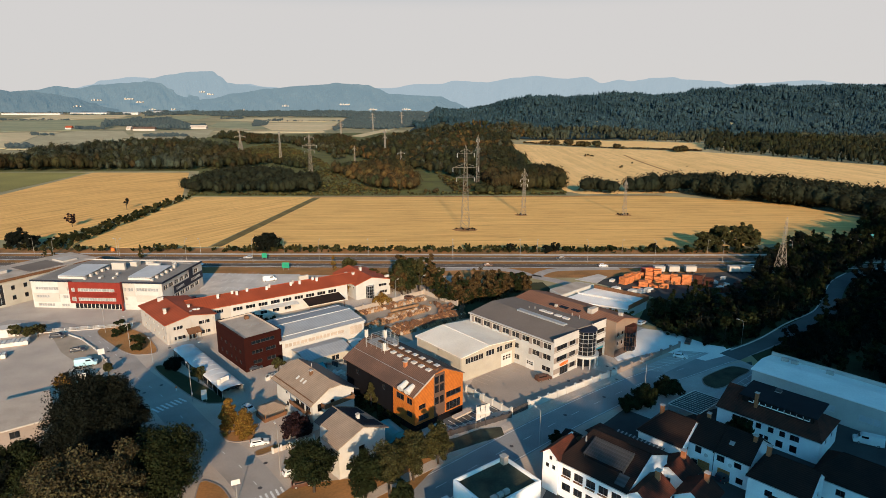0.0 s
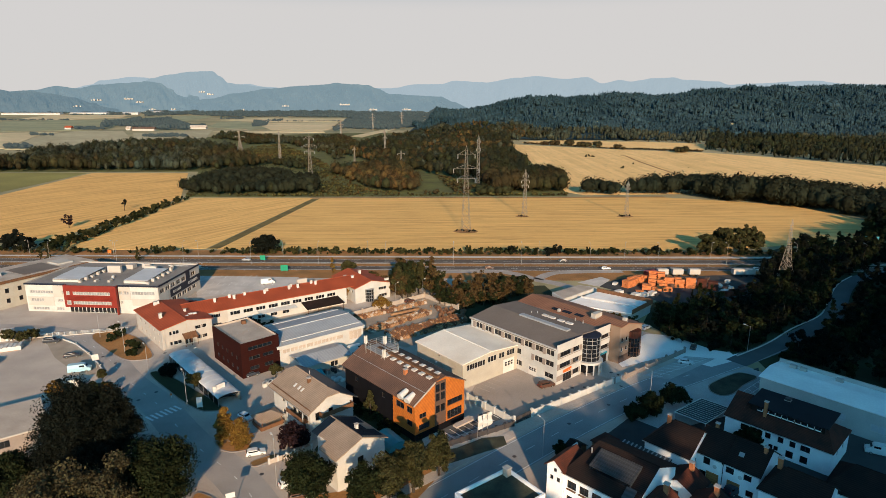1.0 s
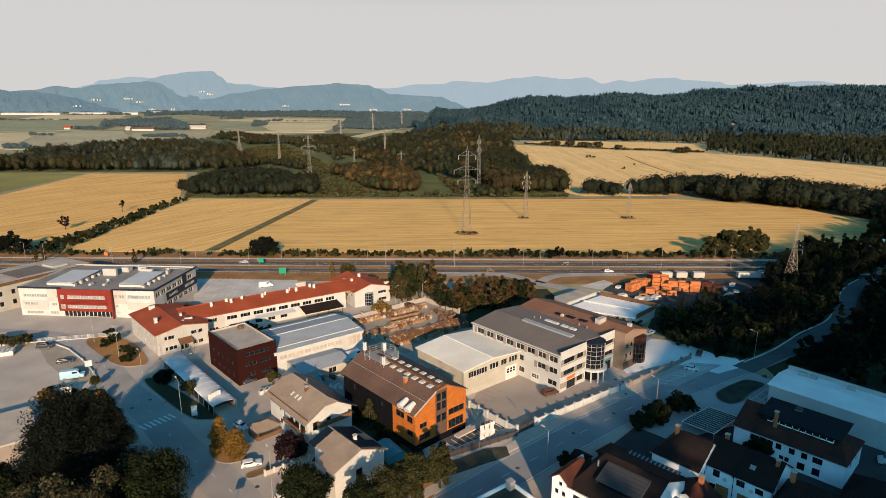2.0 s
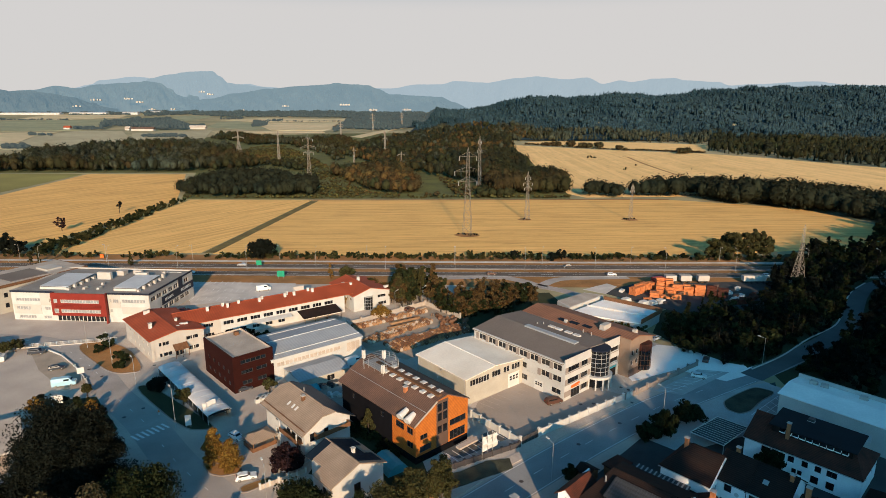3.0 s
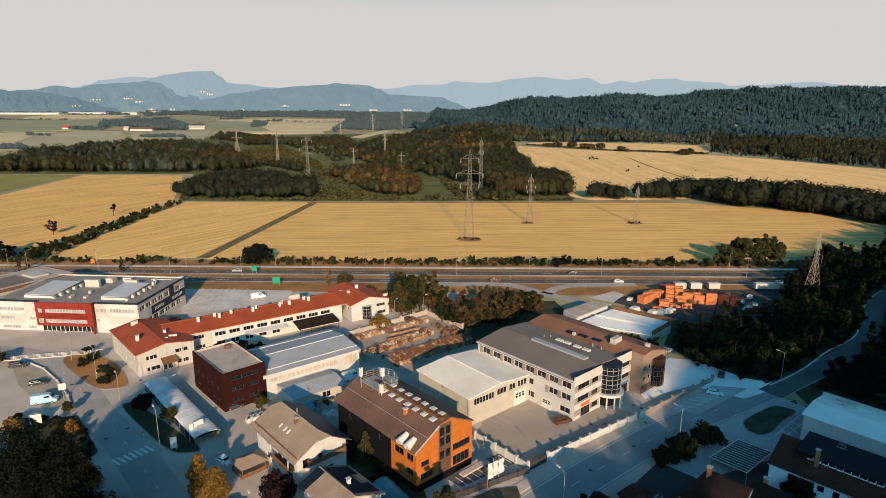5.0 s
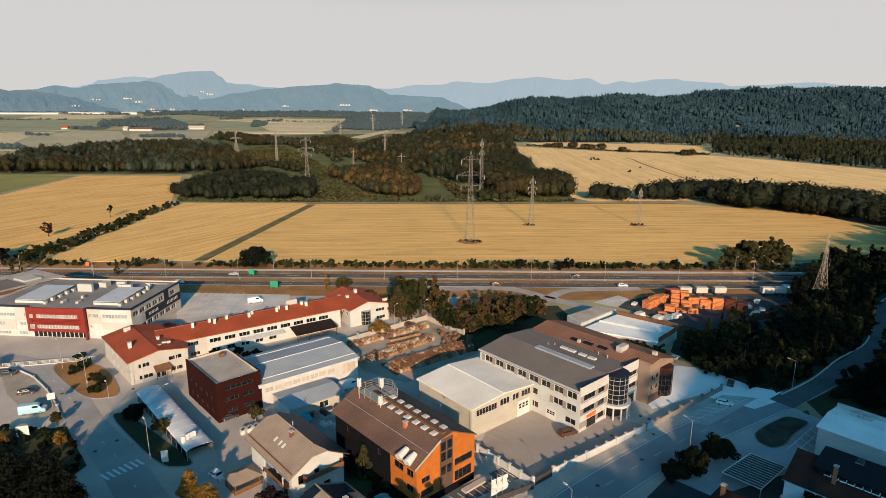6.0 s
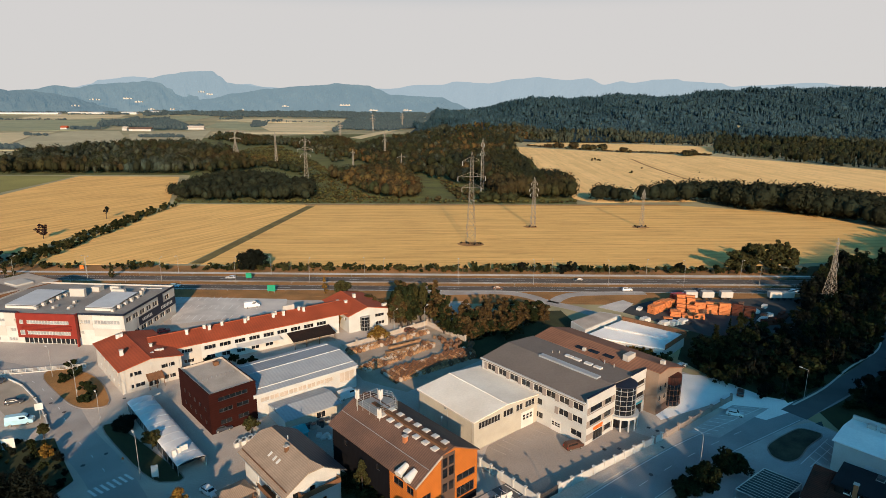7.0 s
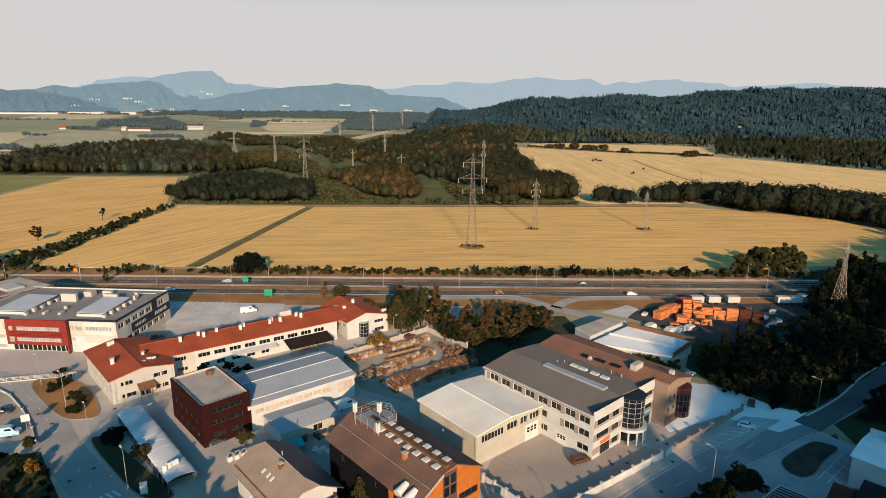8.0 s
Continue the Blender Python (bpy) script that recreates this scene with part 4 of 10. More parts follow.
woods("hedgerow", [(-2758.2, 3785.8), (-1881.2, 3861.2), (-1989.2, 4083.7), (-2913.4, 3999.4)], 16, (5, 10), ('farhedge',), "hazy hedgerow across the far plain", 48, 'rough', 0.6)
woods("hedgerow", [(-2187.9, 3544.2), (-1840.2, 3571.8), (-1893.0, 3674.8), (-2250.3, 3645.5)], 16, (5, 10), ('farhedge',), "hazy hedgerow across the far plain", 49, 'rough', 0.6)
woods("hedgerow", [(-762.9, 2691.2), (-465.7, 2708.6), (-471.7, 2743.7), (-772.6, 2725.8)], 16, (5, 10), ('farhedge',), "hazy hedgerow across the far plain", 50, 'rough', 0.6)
woods("field_bushes", [(193.1, 1188.9), (209.8, 1189.5), (219.0, 1241.5), (201.6, 1240.8)], 5, (4, 6), ('woodsbrown',), "brown-green bushes standing in the pale fields", 60, 'blob', 0.5)
woods("field_bushes", [(210.2, 1173.3), (225.6, 1173.9), (235.4, 1224.4), (219.3, 1223.8)], 5, (6, 9), ('woodsbrown',), "brown-green bushes standing in the pale fields", 61, 'blob', 0.5)
woods("field_bushes", [(237.6, 1163.2), (251.8, 1163.7), (260.4, 1203.1), (245.7, 1202.6)], 5, (9, 12), ('woodsbrown',), "brown-green bushes standing in the pale fields", 62, 'blob', 0.5)
woods("field_bushes", [(253.3, 1131.6), (278.8, 1132.5), (288.8, 1173.0), (262.4, 1172.0)], 5, (8, 11), ('woodsbrown',), "brown-green bushes standing in the pale fields", 63, 'blob', 0.5)
woods("field_bushes", [(281.5, 1122.3), (293.1, 1122.7), (301.0, 1153.1), (289.1, 1152.6)], 5, (11, 14), ('woodsbrown',), "brown-green bushes standing in the pale fields", 64, 'blob', 0.5)
woods("field_bushes", [(305.5, 1067.5), (314.5, 1067.8), (322.6, 1095.2), (313.3, 1094.9)], 5, (9, 12), ('woodsbrown',), "brown-green bushes standing in the pale fields", 65, 'blob', 0.5)
woods("field_bushes", [(314.4, 1057.3), (319.3, 1057.5), (325.8, 1078.9), (320.7, 1078.7)], 5, (4, 6), ('woodsbrown',), "brown-green bushes standing in the pale fields", 66, 'blob', 0.5)
woods("field_bushes", [(383.3, 993.7), (406.8, 994.5), (418.5, 1023.1), (394.4, 1022.3)], 5, (6, 9), ('woodsbrown',), "brown-green bushes standing in the pale fields", 67, 'blob', 0.5)
woods("field_bushes", [(213.0, 906.9), (231.8, 907.5), (236.8, 927.2), (217.7, 926.7)], 5, (2, 4), ('woodsbrown',), "brown-green bushes standing in the pale fields", 68, 'blob', 0.5)
woods("field_bushes", [(134.9, 727.7), (141.7, 727.9), (144.2, 740.5), (137.3, 740.4)], 5, (2, 3.5), ('woods',), "low dark scrub in the pale field", 69, 'blob', 0.5)
woods("field_bushes", [(218.9, 741.0), (225.8, 741.2), (230.6, 757.0), (223.5, 756.8)], 5, (3, 4.5), ('woods',), "low dark scrub in the pale field", 70, 'blob', 0.5)
woods("field_bushes", [(248.8, 792.4), (252.5, 792.5), (256.4, 804.4), (252.6, 804.3)], 5, (2, 3), ('woods',), "low dark scrub in the pale field", 71, 'blob', 0.5)
woods("field_bushes", [(305.7, 745.6), (309.9, 745.7), (314.3, 756.3), (310.0, 756.2)], 5, (2, 3), ('woods',), "low dark scrub in the pale field", 72, 'blob', 0.5)
woods("hedge", [(165.5, 1230.5), (281.2, 1100.8), (436.4, 1009.3), (444.2, 1027.6), (286.8, 1122.5), (169.2, 1257.7)], 4.5, (1.5, 3.5), ('woodsbrown',), "low brown hedge between two pale fields", 90, 'blob', 0.7)


# ---------------------------------------------------------------- buildings
def facade(t, which, b, a, s0, s1, h, mat, wins=(), z0=0.0, frame_mat="frame", glass="glass", name="wall", thick=0.35, label=""):
    """One wall of a block with its windows: wins are (s0, s1, z0, z1, panes)."""
    f = face(which, b, a)
    w = part(name, wall(f, s0, s1, z0, h, [q[:4] for q in wins], thick), mat, t, label)
    for q in wins:
        window(t, f, q[0] + 0.01, q[1] - 0.01, q[2] + 0.01, q[3] - 0.01, q[4], frame_mat, glass=glass)
    return w


def gable_roof(t, b, a, h, xr, zr, mat, over=0.5, thick=0.22, h2=None, label="", axis="y"):
    """Two roof slabs that meet at a ridge at x = xr (axis y), with overhang, and the gable walls' triangles left to the caller."""
    h2 = h if h2 is None else h2
    for name, x0, z0, x1, z1 in (("roof", -over, h - over * (zr - h) / xr, xr, zr), ("roof", b + over, h2 - over * (zr - h2) / (b - xr), xr, zr)):
        poly = [(x0, z0), (x1, z1), (x1, z1 + thick), (x0, z0 + thick)]
        if axis == "y":
            part(name, Shape().prism(poly, lambda p, q, d: (p, d, q), -over, a + over), mat, t, label)
        else:
            part(name, Shape().prism(poly, lambda p, q, d: (d, p, q), -over, a + over), mat, t, label)
    ridge_cap = Shape()
    if axis == "y":
        ridge_cap.rod((xr, -over, zr + thick), (xr, a + over, zr + thick), 0.12)
    else:
        ridge_cap.rod((-over, xr, zr + thick), (a + over, xr, zr + thick), 0.12)
    part("ridge_cap", ridge_cap, mat, t)


def gable(t, b, y0, y1, h, xr, zr, mat, h2=None, name="gable"):
    h2 = h if h2 is None else h2
    part(name, Shape().prism([(0, h), (b, h2), (xr, zr)] if h2 == h else [(0, h), (0.001, h), (b, h2), (xr, zr)], lambda p, q, d: (p, d, q), y0, y1), mat, t)


def chimney(t, x, y, z0, z1, mat="chimney", w=0.4, name="chimney"):
    c = part(name, Shape().box(x - w, x + w, y - w, y + w, z0, z1), mat, t)
    part("cap", Shape().box(x - w - 0.12, x + w + 0.12, y - w - 0.12, y + w + 0.12, z1, z1 + 0.15), "lightgrey", c)
    return c


def roof_box(t, x, y, z, sx, sy, sz, mat="lightgrey", name="roof_unit"):
    ob = part(name, Shape().box(x - sx / 2, x + sx / 2, y - sy / 2, y + sy / 2, z, z + sz), mat, t)
    part("base_frame", Shape().box(x - sx / 2 - 0.1, x + sx / 2 + 0.1, y - sy / 2 - 0.1, y + sy / 2 + 0.1, z - 0.3, z), "steel", ob)
    return ob


def band(first, last, width, gap, z0, z1, panes=2):
    out, s = [], first
    while s + width <= last + 0.01:
        out.append((s, s + width, z0, z1, panes))
        s += width + gap
    return out


def office():
    t = thing("office_building", "three-storey white office building with grey roof and round glass tower", "office building", (31.6, 156.4), 41.3)
    b, a, h = 25.6, 34.5, 10.7
    left = band(1.2, 33, 2.9, 1.15, 8.2, 9.95, 2) + band(1.2, 12, 2.9, 1.15, 4.9, 6.65, 2) + [(13.3, 16.5, 4.9, 6.65, 2)] + [(1.2, 4.4, 1.3, 2.9, 2), (12.9, 17.0, 1.3, 3.0, 3)]
    facade(t, "left", b, a, 0.35, a - 0.35, h, "white", left)
    for z in (4.35, 7.65):
        part("cornice", Shape().box(-0.12, 0, 0, a, z - 0.12, z + 0.12), "white", t)
    for z0, z1 in ((4.75, 6.65), (8.05, 9.95)):
        for s, e in [(q[1], q[1] + 1.15) for q in left if abs(q[2] - (z0 + 0.15)) < 0.1]:
            part("grey_panel", Shape().box(-0.05, 0.02, s, min(e, a), z0, z1), "taupegrey", t)
    # garage door on the long side
    d = part("garage_door", Shape().box(-0.08, 0.02, 7.2, 10.2, 0.05, 3.1), "whiteplastic", t, "white sectional garage door")
    for i in range(3):
        for j in range(2):
            part("door_window", Shape().box(-0.1, -0.08, 7.5 + 0.85 * i, 8.15 + 0.85 * i, 1.5 + 0.55 * j, 1.9 + 0.55 * j), "glass", d)
    front = [(1.3, 6.2, 8.0, 9.5, 3), (7.2, 10.2, 8.0, 9.5, 2), (1.3, 6.2, 4.6, 6.1, 3), (7.2, 10.2, 4.6, 6.1, 2), (3.0, 7.0, 0.1, 2.6, 3), (7.6, 10.4, 1.0, 2.6, 2),
             (19.2, 25.0, 8.1, 9.4, 3), (19.2, 25.0, 4.7, 6.0, 3), (19.6, 24.6, 0.1, 2.9, 3)]
    facade(t, "front", b, a, 0, 11.4, h + 1.4, "white", [q for q in front if q[0] < 11], frame_mat="darkframe")
    facade(t, "front", b, a, 18.6, b, h + 1.4, "white", [q for q in front if q[0] > 18], frame_mat="darkframe")
    part("wall", Shape().box(11.4, 18.6, 0.0, 0.35, 3.2, h + 0.4), "white", t)
    for z in (3.9, 7.2):
        for x0, x1 in ((0, 11.4), (18.6, b)):
            part("grey_band", Shape().box(x0 + 0.1, x1 - 0.1, -0.04, 0.02, z + 0.45, z + 0.68), "taupegrey", t)
    for z0, z1, gaps in ((8.0, 9.5, ((0.05, 1.3), (6.2, 7.2), (10.2, 11.35))), (4.6, 6.1, ((0.05, 1.3), (6.2, 7.2), (10.2, 11.35))), (1.0, 2.6, ((0.05, 3.0), (7.0, 7.6), (10.4, 11.35))), (8.1, 9.4, ((18.65, 19.2), (25.0, 25.55))), (4.7, 6.0, ((18.65, 19.2), (25.0, 25.55)))):
        for x0, x1 in gaps:
            part("grey_panel", Shape().box(x0, x1, -0.045, 0.02, z0, z1), "taupegrey", t)
    part("wall", Shape().box(0, b, a - 0.35, a, 0, h), "white", t)
    part("wall", Shape().box(b - 0.35, b, 0.35, a - 0.35, 0, h), "lightgrey", t)
    part("parapet_cap", Shape().box(-0.1, 11.5, -0.1, 0.45, h + 1.4, h + 1.5), "navy", t)
    part("parapet_cap", Shape().box(18.5, b + 0.1, -0.1, 0.45, h + 1.4, h + 1.5), "navy", t)
    part("fascia_board", Shape().box(-0.55, -0.02, 0.5, a + 0.2, h - 0.05, h + 0.25), "white", t, "white eaves fascia with gutter")
    # round glass tower over an open porch on columns
    cx, cy, r, n = 15.0, 0.2, 3.4, 14
    tower = part("glass_tower", Shape().rod((cx, cy, 4.0), (cx, cy, h + 0.6), r - 0.08, n=28), "glass", t, "round curtain-wall stair tower of dark glass", smooth=False)
    for i in range(n):
        q = 2 * math.pi * i / n
        part("mullion", Shape().bar((cx + r * math.cos(q), cy + r * math.sin(q), 4.0), (cx + r * math.cos(q), cy + r * math.sin(q), h + 0.6), 0.09), "steel", tower)
    for z in (5.3, 6.6, 7.9, 9.2, 10.5):
        part("transom", Shape().rod((cx, cy, z - 0.05), (cx, cy, z + 0.05), r + 0.02, n=28), "steel", tower)
    part("tower_roof", Shape().rod((cx, cy, h + 0.6), (cx, cy, h + 0.85), r + 0.1, n=28), "navy", tower)
    porch = part("porch_ring", Shape().rod((cx, cy, 3.3), (cx, cy, 4.0), r + 0.9, n=28), "white", t, "white round porch slab over the entrance")
    for i in range(7):
        q = math.pi * (1.02 + 0.16 * i)
        part("column", Shape().rod((cx + 4.0 * math.cos(q), cy + 4.0 * math.sin(q), 0), (cx + 4.0 * math.cos(q), cy + 4.0 * math.sin(q), 3.3), 0.22, n=10), "white", porch)
    part("lobby_glass", Shape().rod((cx, cy + 0.6, 0), (cx, cy + 0.6, 3.3), 2.6, n=20), "glass", porch)
    s = part("sign", Shape().box(3.0, 6.4, -0.2, -0.05, 3.0, 3.15), "orangesign", t, "orange sign lettering drawn as plain bars")
    for i in range(7):
        part("sign_bar", Shape().box(2.8 + 0.55 * i, 3.2 + 0.55 * i, -0.22, -0.04, 3.15 + 0.04 * i, 3.75 + 0.04 * i), "orangesign", s)
    part("blue_sign", Shape().box(20.0, 24.4, -0.2, -0.03, 3.0, 3.5), "teal", t)
    # roof with ridge and skylights
    zr, xr, xv = h + 1.6, 10.8, 21.8
    poly = [(-0.6, h), (xr, zr), (xv, h + 0.7), (xv, h + 0.45), (xr, zr - 0.25), (-0.6, h - 0.2)]
    part("roof", Shape().prism(poly, lambda p, q, d: (p, d, q), 0.5, a + 0.4), "greyroof", t, "dark grey membrane roof")
    part("skylight_strip", Shape().box(xr - 0.9, xr + 0.9, 4.5, 23.0, zr - 0.2, zr + 0.35), "blueroof", t, "long translucent ridge skylight")
    for y in (17.8, 15.2, 11.6, 8.6):
        part("skylight", Shape().box(15.9, 17.1, y - 1.1, y + 1.1, h + 0.9, h + 1.55), "whiteplastic", t)
    for x, y in ((15.2, 22.5), (16.6, 21.2), (20.6, 6.5), (20.8, 9.5)):
        part("vent_pipe", Shape().rod((x, y, h + 0.7), (x, y, h + 1.8), 0.16), "steel", t)
    # brown-roofed wing beside it
    w = thing("office_wing", "beige three-storey office wing with a brown sheet roof and glazed bay", "office building", (31.6, 156.4), 41.3)
    x0, x1, y0, hw = 25.7, 38.2, -3.4, 9.7
    ff = lambda s, d, z: (s, y0 + d, z)
    wins = [(26.8, 28.0, 6.4, 7.9, 1), (29.2, 30.4, 6.4, 7.9, 1), (26.8, 28.0, 3.4, 4.9, 1), (29.2, 30.4, 3.4, 4.9, 1), (26.6, 29.8, 0.6, 2.1, 2), (36.6, 37.6, 6.6, 7.8, 1), (36.6, 37.6, 3.6, 4.8, 1)]
    part("wall", wall(ff, x0, x1, 0, hw, [q[:4] for q in wins]), "wingtan", w)
    for q in wins:
        window(w, ff, *q)
    fr = lambda s, d, z: (x1 - d, s, z)
    part("wall", wall(fr, y0 + 0.35, 33.6, 0, hw, [(2 + 4.2 * i, 4 + 4.2 * i, 4, 5.5) for i in range(7)]), "wingtan", w)
    for i in range(7):
        window(w, fr, 2 + 4.2 * i, 4 + 4.2 * i, 4, 5.5, 2)
    part("wall", Shape().box(x0, x1, 33.6, 34, 0, hw), "wingtan", w)
    part("wall", Shape().box(x0, x0 + 0.3, y0 + 0.35, -0.02, 0, h + 0.95), "wingtan", w)
    xm = 29.5
    for p0, z0, p1, z1 in ((21.9, h + 0.5, xm, h + 1.5), (x1 + 0.7, hw - 0.1, xm, h + 1.5)):
        part("roof", Shape().prism([(p0, z0), (p1, z1), (p1, z1 + 0.25), (p0, z0 + 0.25)], lambda p, q, d: (p, d, q), 0.5 if p0 < 25 else y0 - 0.5, 34.4), "wingroof", w, "brown corrugated sheet roof")
    part("roof", Shape().prism([(25.7, h + 1.0), (xm, h + 1.5), (xm, h + 1.75), (25.7, h + 1.25)], lambda p, q, d: (p, d, q), y0 - 0.5, 0.48), "wingroof", w)
    part("gable", Shape().prism([(x0, hw), (x1, hw), (xm, h + 1.45), (x0, h + 0.95)], lambda p, q, d: (p, d, q), y0, y0 + 0.35), "wingtan", w)
    part("base_course", Shape().box(x0 + 0.02, x1 + 0.04, y0 - 0.06, y0, 0, 2.3), "stairpanel", w, "dark brown base course")
    bay = part("bay", Shape().rod((33.4, y0 + 0.3, 1.0), (33.4, y0 + 0.3, 7.0), 2.5, n=16), "glass", w, "dark glazed bay with copper-brown top")
    part("bay_top", Shape().rod((33.4, y0 + 0.3, 7.0), (33.4, y0 + 0.3, 9.1), 2.55, n=16), "redtile", bay)
    for i in range(9):
        q = math.pi * (1.0 + i / 8)
        part("mullion", Shape().bar((33.4 + 2.52 * math.cos(q), y0 + 0.3 + 2.52 * math.sin(q), 1.0), (33.4 + 2.52 * math.cos(q), y0 + 0.3 + 2.52 * math.sin(q), 7.0), 0.08), "wood", bay)
    for z in (2.4, 4.0, 5.5):
        part("transom", Shape().rod((33.4, y0 + 0.3, z), (33.4, y0 + 0.3, z + 0.1), 2.54, n=16), "wood", bay)
    roof_box(w, 27.2, 6.2, h + 1.6, 3.6, 1.6, 1.3, name="ventilation_unit")
    roof_box(w, 31.5, -1.2, h + 1.2, 1.1, 1.1, 1.0, name="vent_box")
    for x, y in ((24.2, 19.5), (24.6, 15.5), (25.0, 11.0), (27.0, 17.0)):
        part("roof_window", Shape().box(x - 0.7, x + 0.7, y - 1.5, y + 1.5, h + 0.9, h + 1.35), "solar", w)
    roof_box(w, 23.6, 18.0, h + 1.2, 0.8, 0.8, 0.6, name="vent_box")


def hall():
    t = thing("warehouse_hall", "cream single-storey hall with a white low-pitched roof and window strip", "warehouse", (5.2, 153.9), 39.4)
    b, a, h, xr, zr = 21.6, 20.8, 7.5, 10.4, 8.5
    strip = [(1.6, 8.6, 4.9, 6.7, 7), (9.6, 13.0, 5.1, 6.9, 3), (14.0, 16.4, 5.1, 6.9, 2), (17.2, 20.6, 5.1, 6.9, 3)]
    facade(t, "front", b, a, 0, b, h, "cream", strip)
    facade(t, "left", b, a, 0.35, a - 0.35, h, "cream")
    part("wall", Shape().box(0, b, a - 0.35, a, 0, h), "cream", t)
    part("wall", Shape().box(b - 0.35, b, 0.35, a - 0.35, 0, h), "cream", t)
    gable(t, b, 0, 0.35, h, xr, zr, "cream")
    gable(t, b, a - 0.35, a, h, xr, zr, "cream")
    gable_roof(t, b, a, h, xr, zr, "whiteroof", 0.45, label="white sheet roof")
    d = part("sectional_door", Shape().box(15.8, 20.2, -0.06, 0.02, 0.05, 4.3), "whiteplastic", t, "white sectional door with small windows")
    for i in range(3):
        for j in range(2):
            part("door_window", Shape().box(16.4 + 1.2 * i, 17.2 + 1.2 * i, -0.08, -0.06, 2.2 + 0.75 * j, 2.75 + 0.75 * j), "glass", d)
    part("downpipe", Shape().rod((-0.12, 0.4, 0), (-0.12, 0.4, h - 0.2), 0.08), "steel", t)
    part("downpipe", Shape().rod((-0.12, a - 0.4, 0), (-0.12, a - 0.4, h - 0.2), 0.08), "steel", t)
    part("gutter", Shape().box(-0.62, -0.42, -0.3, a + 0.3, h - 0.18, h), "lightgrey", t)
    lamp = part("wall_lamp", Shape().rod((-0.05, 9.5, 0.5), (-0.05, 9.5, 6.9), 0.06), "steel", t)
    part("lamp_head", Shape().box(-0.8, -0.05, 9.3, 9.7, 6.9, 7.1), "steel", lamp)


def orange_house():
    t = thing("timber_building", "orange larch and black clad building with brown corrugated roof and skylights", "building", (-6.9, 130.5), 41.9)
    b, a, h = 16.2, 30.0, 8.2
    x1, z1, x2, z2, h2 = 6.0, 11.7, 9.6, 12.3, 9.0
    lw = [(1.0, 3.2, 5.0, 6.7, 2), (4.2, 7.4, 5.0, 6.7, 2), (1.0, 3.2, 1.6, 3.2, 2)]
    facade(t, "left", b, a, 0.35, 8.6, h, "orange", lw, frame_mat="darkframe")
    facade(t, "left", b, a, 8.6, a - 0.35, h, "blackclad", [(12, 13.2, 5.0, 6.4, 1), (18, 19.2, 3.0, 4.4, 1), (24, 25.2, 5.0, 6.4, 1)], frame_mat="darkframe")
    fw = [(1.4, 3.6, 3.7, 5.0, 2), (10.4, 15.6, 3.9, 5.5, 3), (10.4, 15.4, 0.2, 2.6, 4), (1.2, 4.6, 0.6, 2.2, 2)]
    facade(t, "front", b, a, 0, b, h, "orange", fw, frame_mat="darkframe")
    poly = [(0, h), (b, h), (b, h2), (x2, z2), (x1, z1)]
    part("gable", Shape().prism(poly, lambda p, q, d: (p, d, q), 0, 0.35), "orange", t)
    part("gable", Shape().prism(poly, lambda p, q, d: (p, d, q), a - 0.35, a), "blackclad", t)
    panel = part("grey_panel", Shape().box(6.2, 9.8, -0.08, -0.01, 0.1, 11.6), "stairpanel", t, "brown-grey stair panel with dark windows")
    for z in (3.4, 6.6, 9.0):
        for x in (6.5, 8.2):
            part("stair_window", Shape().box(x, x + 1.2, -0.12, -0.08, z, z + 1.9), "glass", panel)
    part("wall", Shape().box(0, b, a - 0.35, a, 0, h), "blackclad", t)
    part("wall", Shape().box(b - 0.35, b, 0.35, a - 0.35, 0, h2), "blackclad", t)
    part("roof", Shape().prism([(-0.7, h - 0.4), (x1, z1), (x1, z1 + 0.25), (-0.7, h - 0.15)], lambda p, q, d: (p, d, q), -0.4, a + 0.6), "brownroof", t, "brown corrugated roof slope with snow guard")
    part("roof_strip", Shape().prism([(x1, z1), (x2, z2), (x2, z2 + 0.25), (x1, z1 + 0.25)], lambda p, q, d: (p, d, q), -0.2, a + 0.6), "brownroof", t)
    part("roof", Shape().prism([(x2, z2), (b + 0.5, h2 - 0.2), (b + 0.5, h2 + 0.05), (x2, z2 + 0.25)], lambda p, q, d: (p, d, q), -0.2, a + 0.6), "brownroof", t)
    part("verge_board", Shape().prism([(-0.75, h - 0.45), (x1, z1), (x1, z1 + 0.4), (-0.75, h - 0.05)], lambda p, q, d: (p, d, q), -0.6, -0.42), "flatroof", t)
    part("snow_guard", Shape().rod((2.9, -0.2, 10.25), (2.9, a + 0.4, 10.25), 0.07), "steel", t)
    part("ridge_gutter", Shape().box(7.3, 8.3, 0.5, a - 5, z2 - 0.15, z2 + 0.42), "wood", t, "raised dark walkway along the ridge")
    for i in range(7):
        for x, zz in ((6.6, 11.95), (9.2, 12.3)):
            k = part("skylight", Shape().box(x - 0.65, x + 0.65, 1.6 + 2.9 * i, 3.0 + 2.9 * i, zz, zz + 0.35), "frame", t)
            part("skylight_glass", Shape().box(x - 0.5, x + 0.5, 1.75 + 2.9 * i, 2.85 + 2.9 * i, zz + 0.35, zz + 0.4), "whiteplastic", k)
    chimney(t, 4.7, 9.4, 9.6, 12.4)
    for y in (2.0, 4.6):
        vent = Shape()
        vent.rod((-0.9, y, 8.5), (1.6, y + 0.3, 9.5), 0.95, 0.6, n=14)
        part("roof_cowl", vent, "whiteplastic", t, "white ventilation cowl at the eaves", smooth=False)
    on_plinth(t, 1.8, b, a, "blackclad")
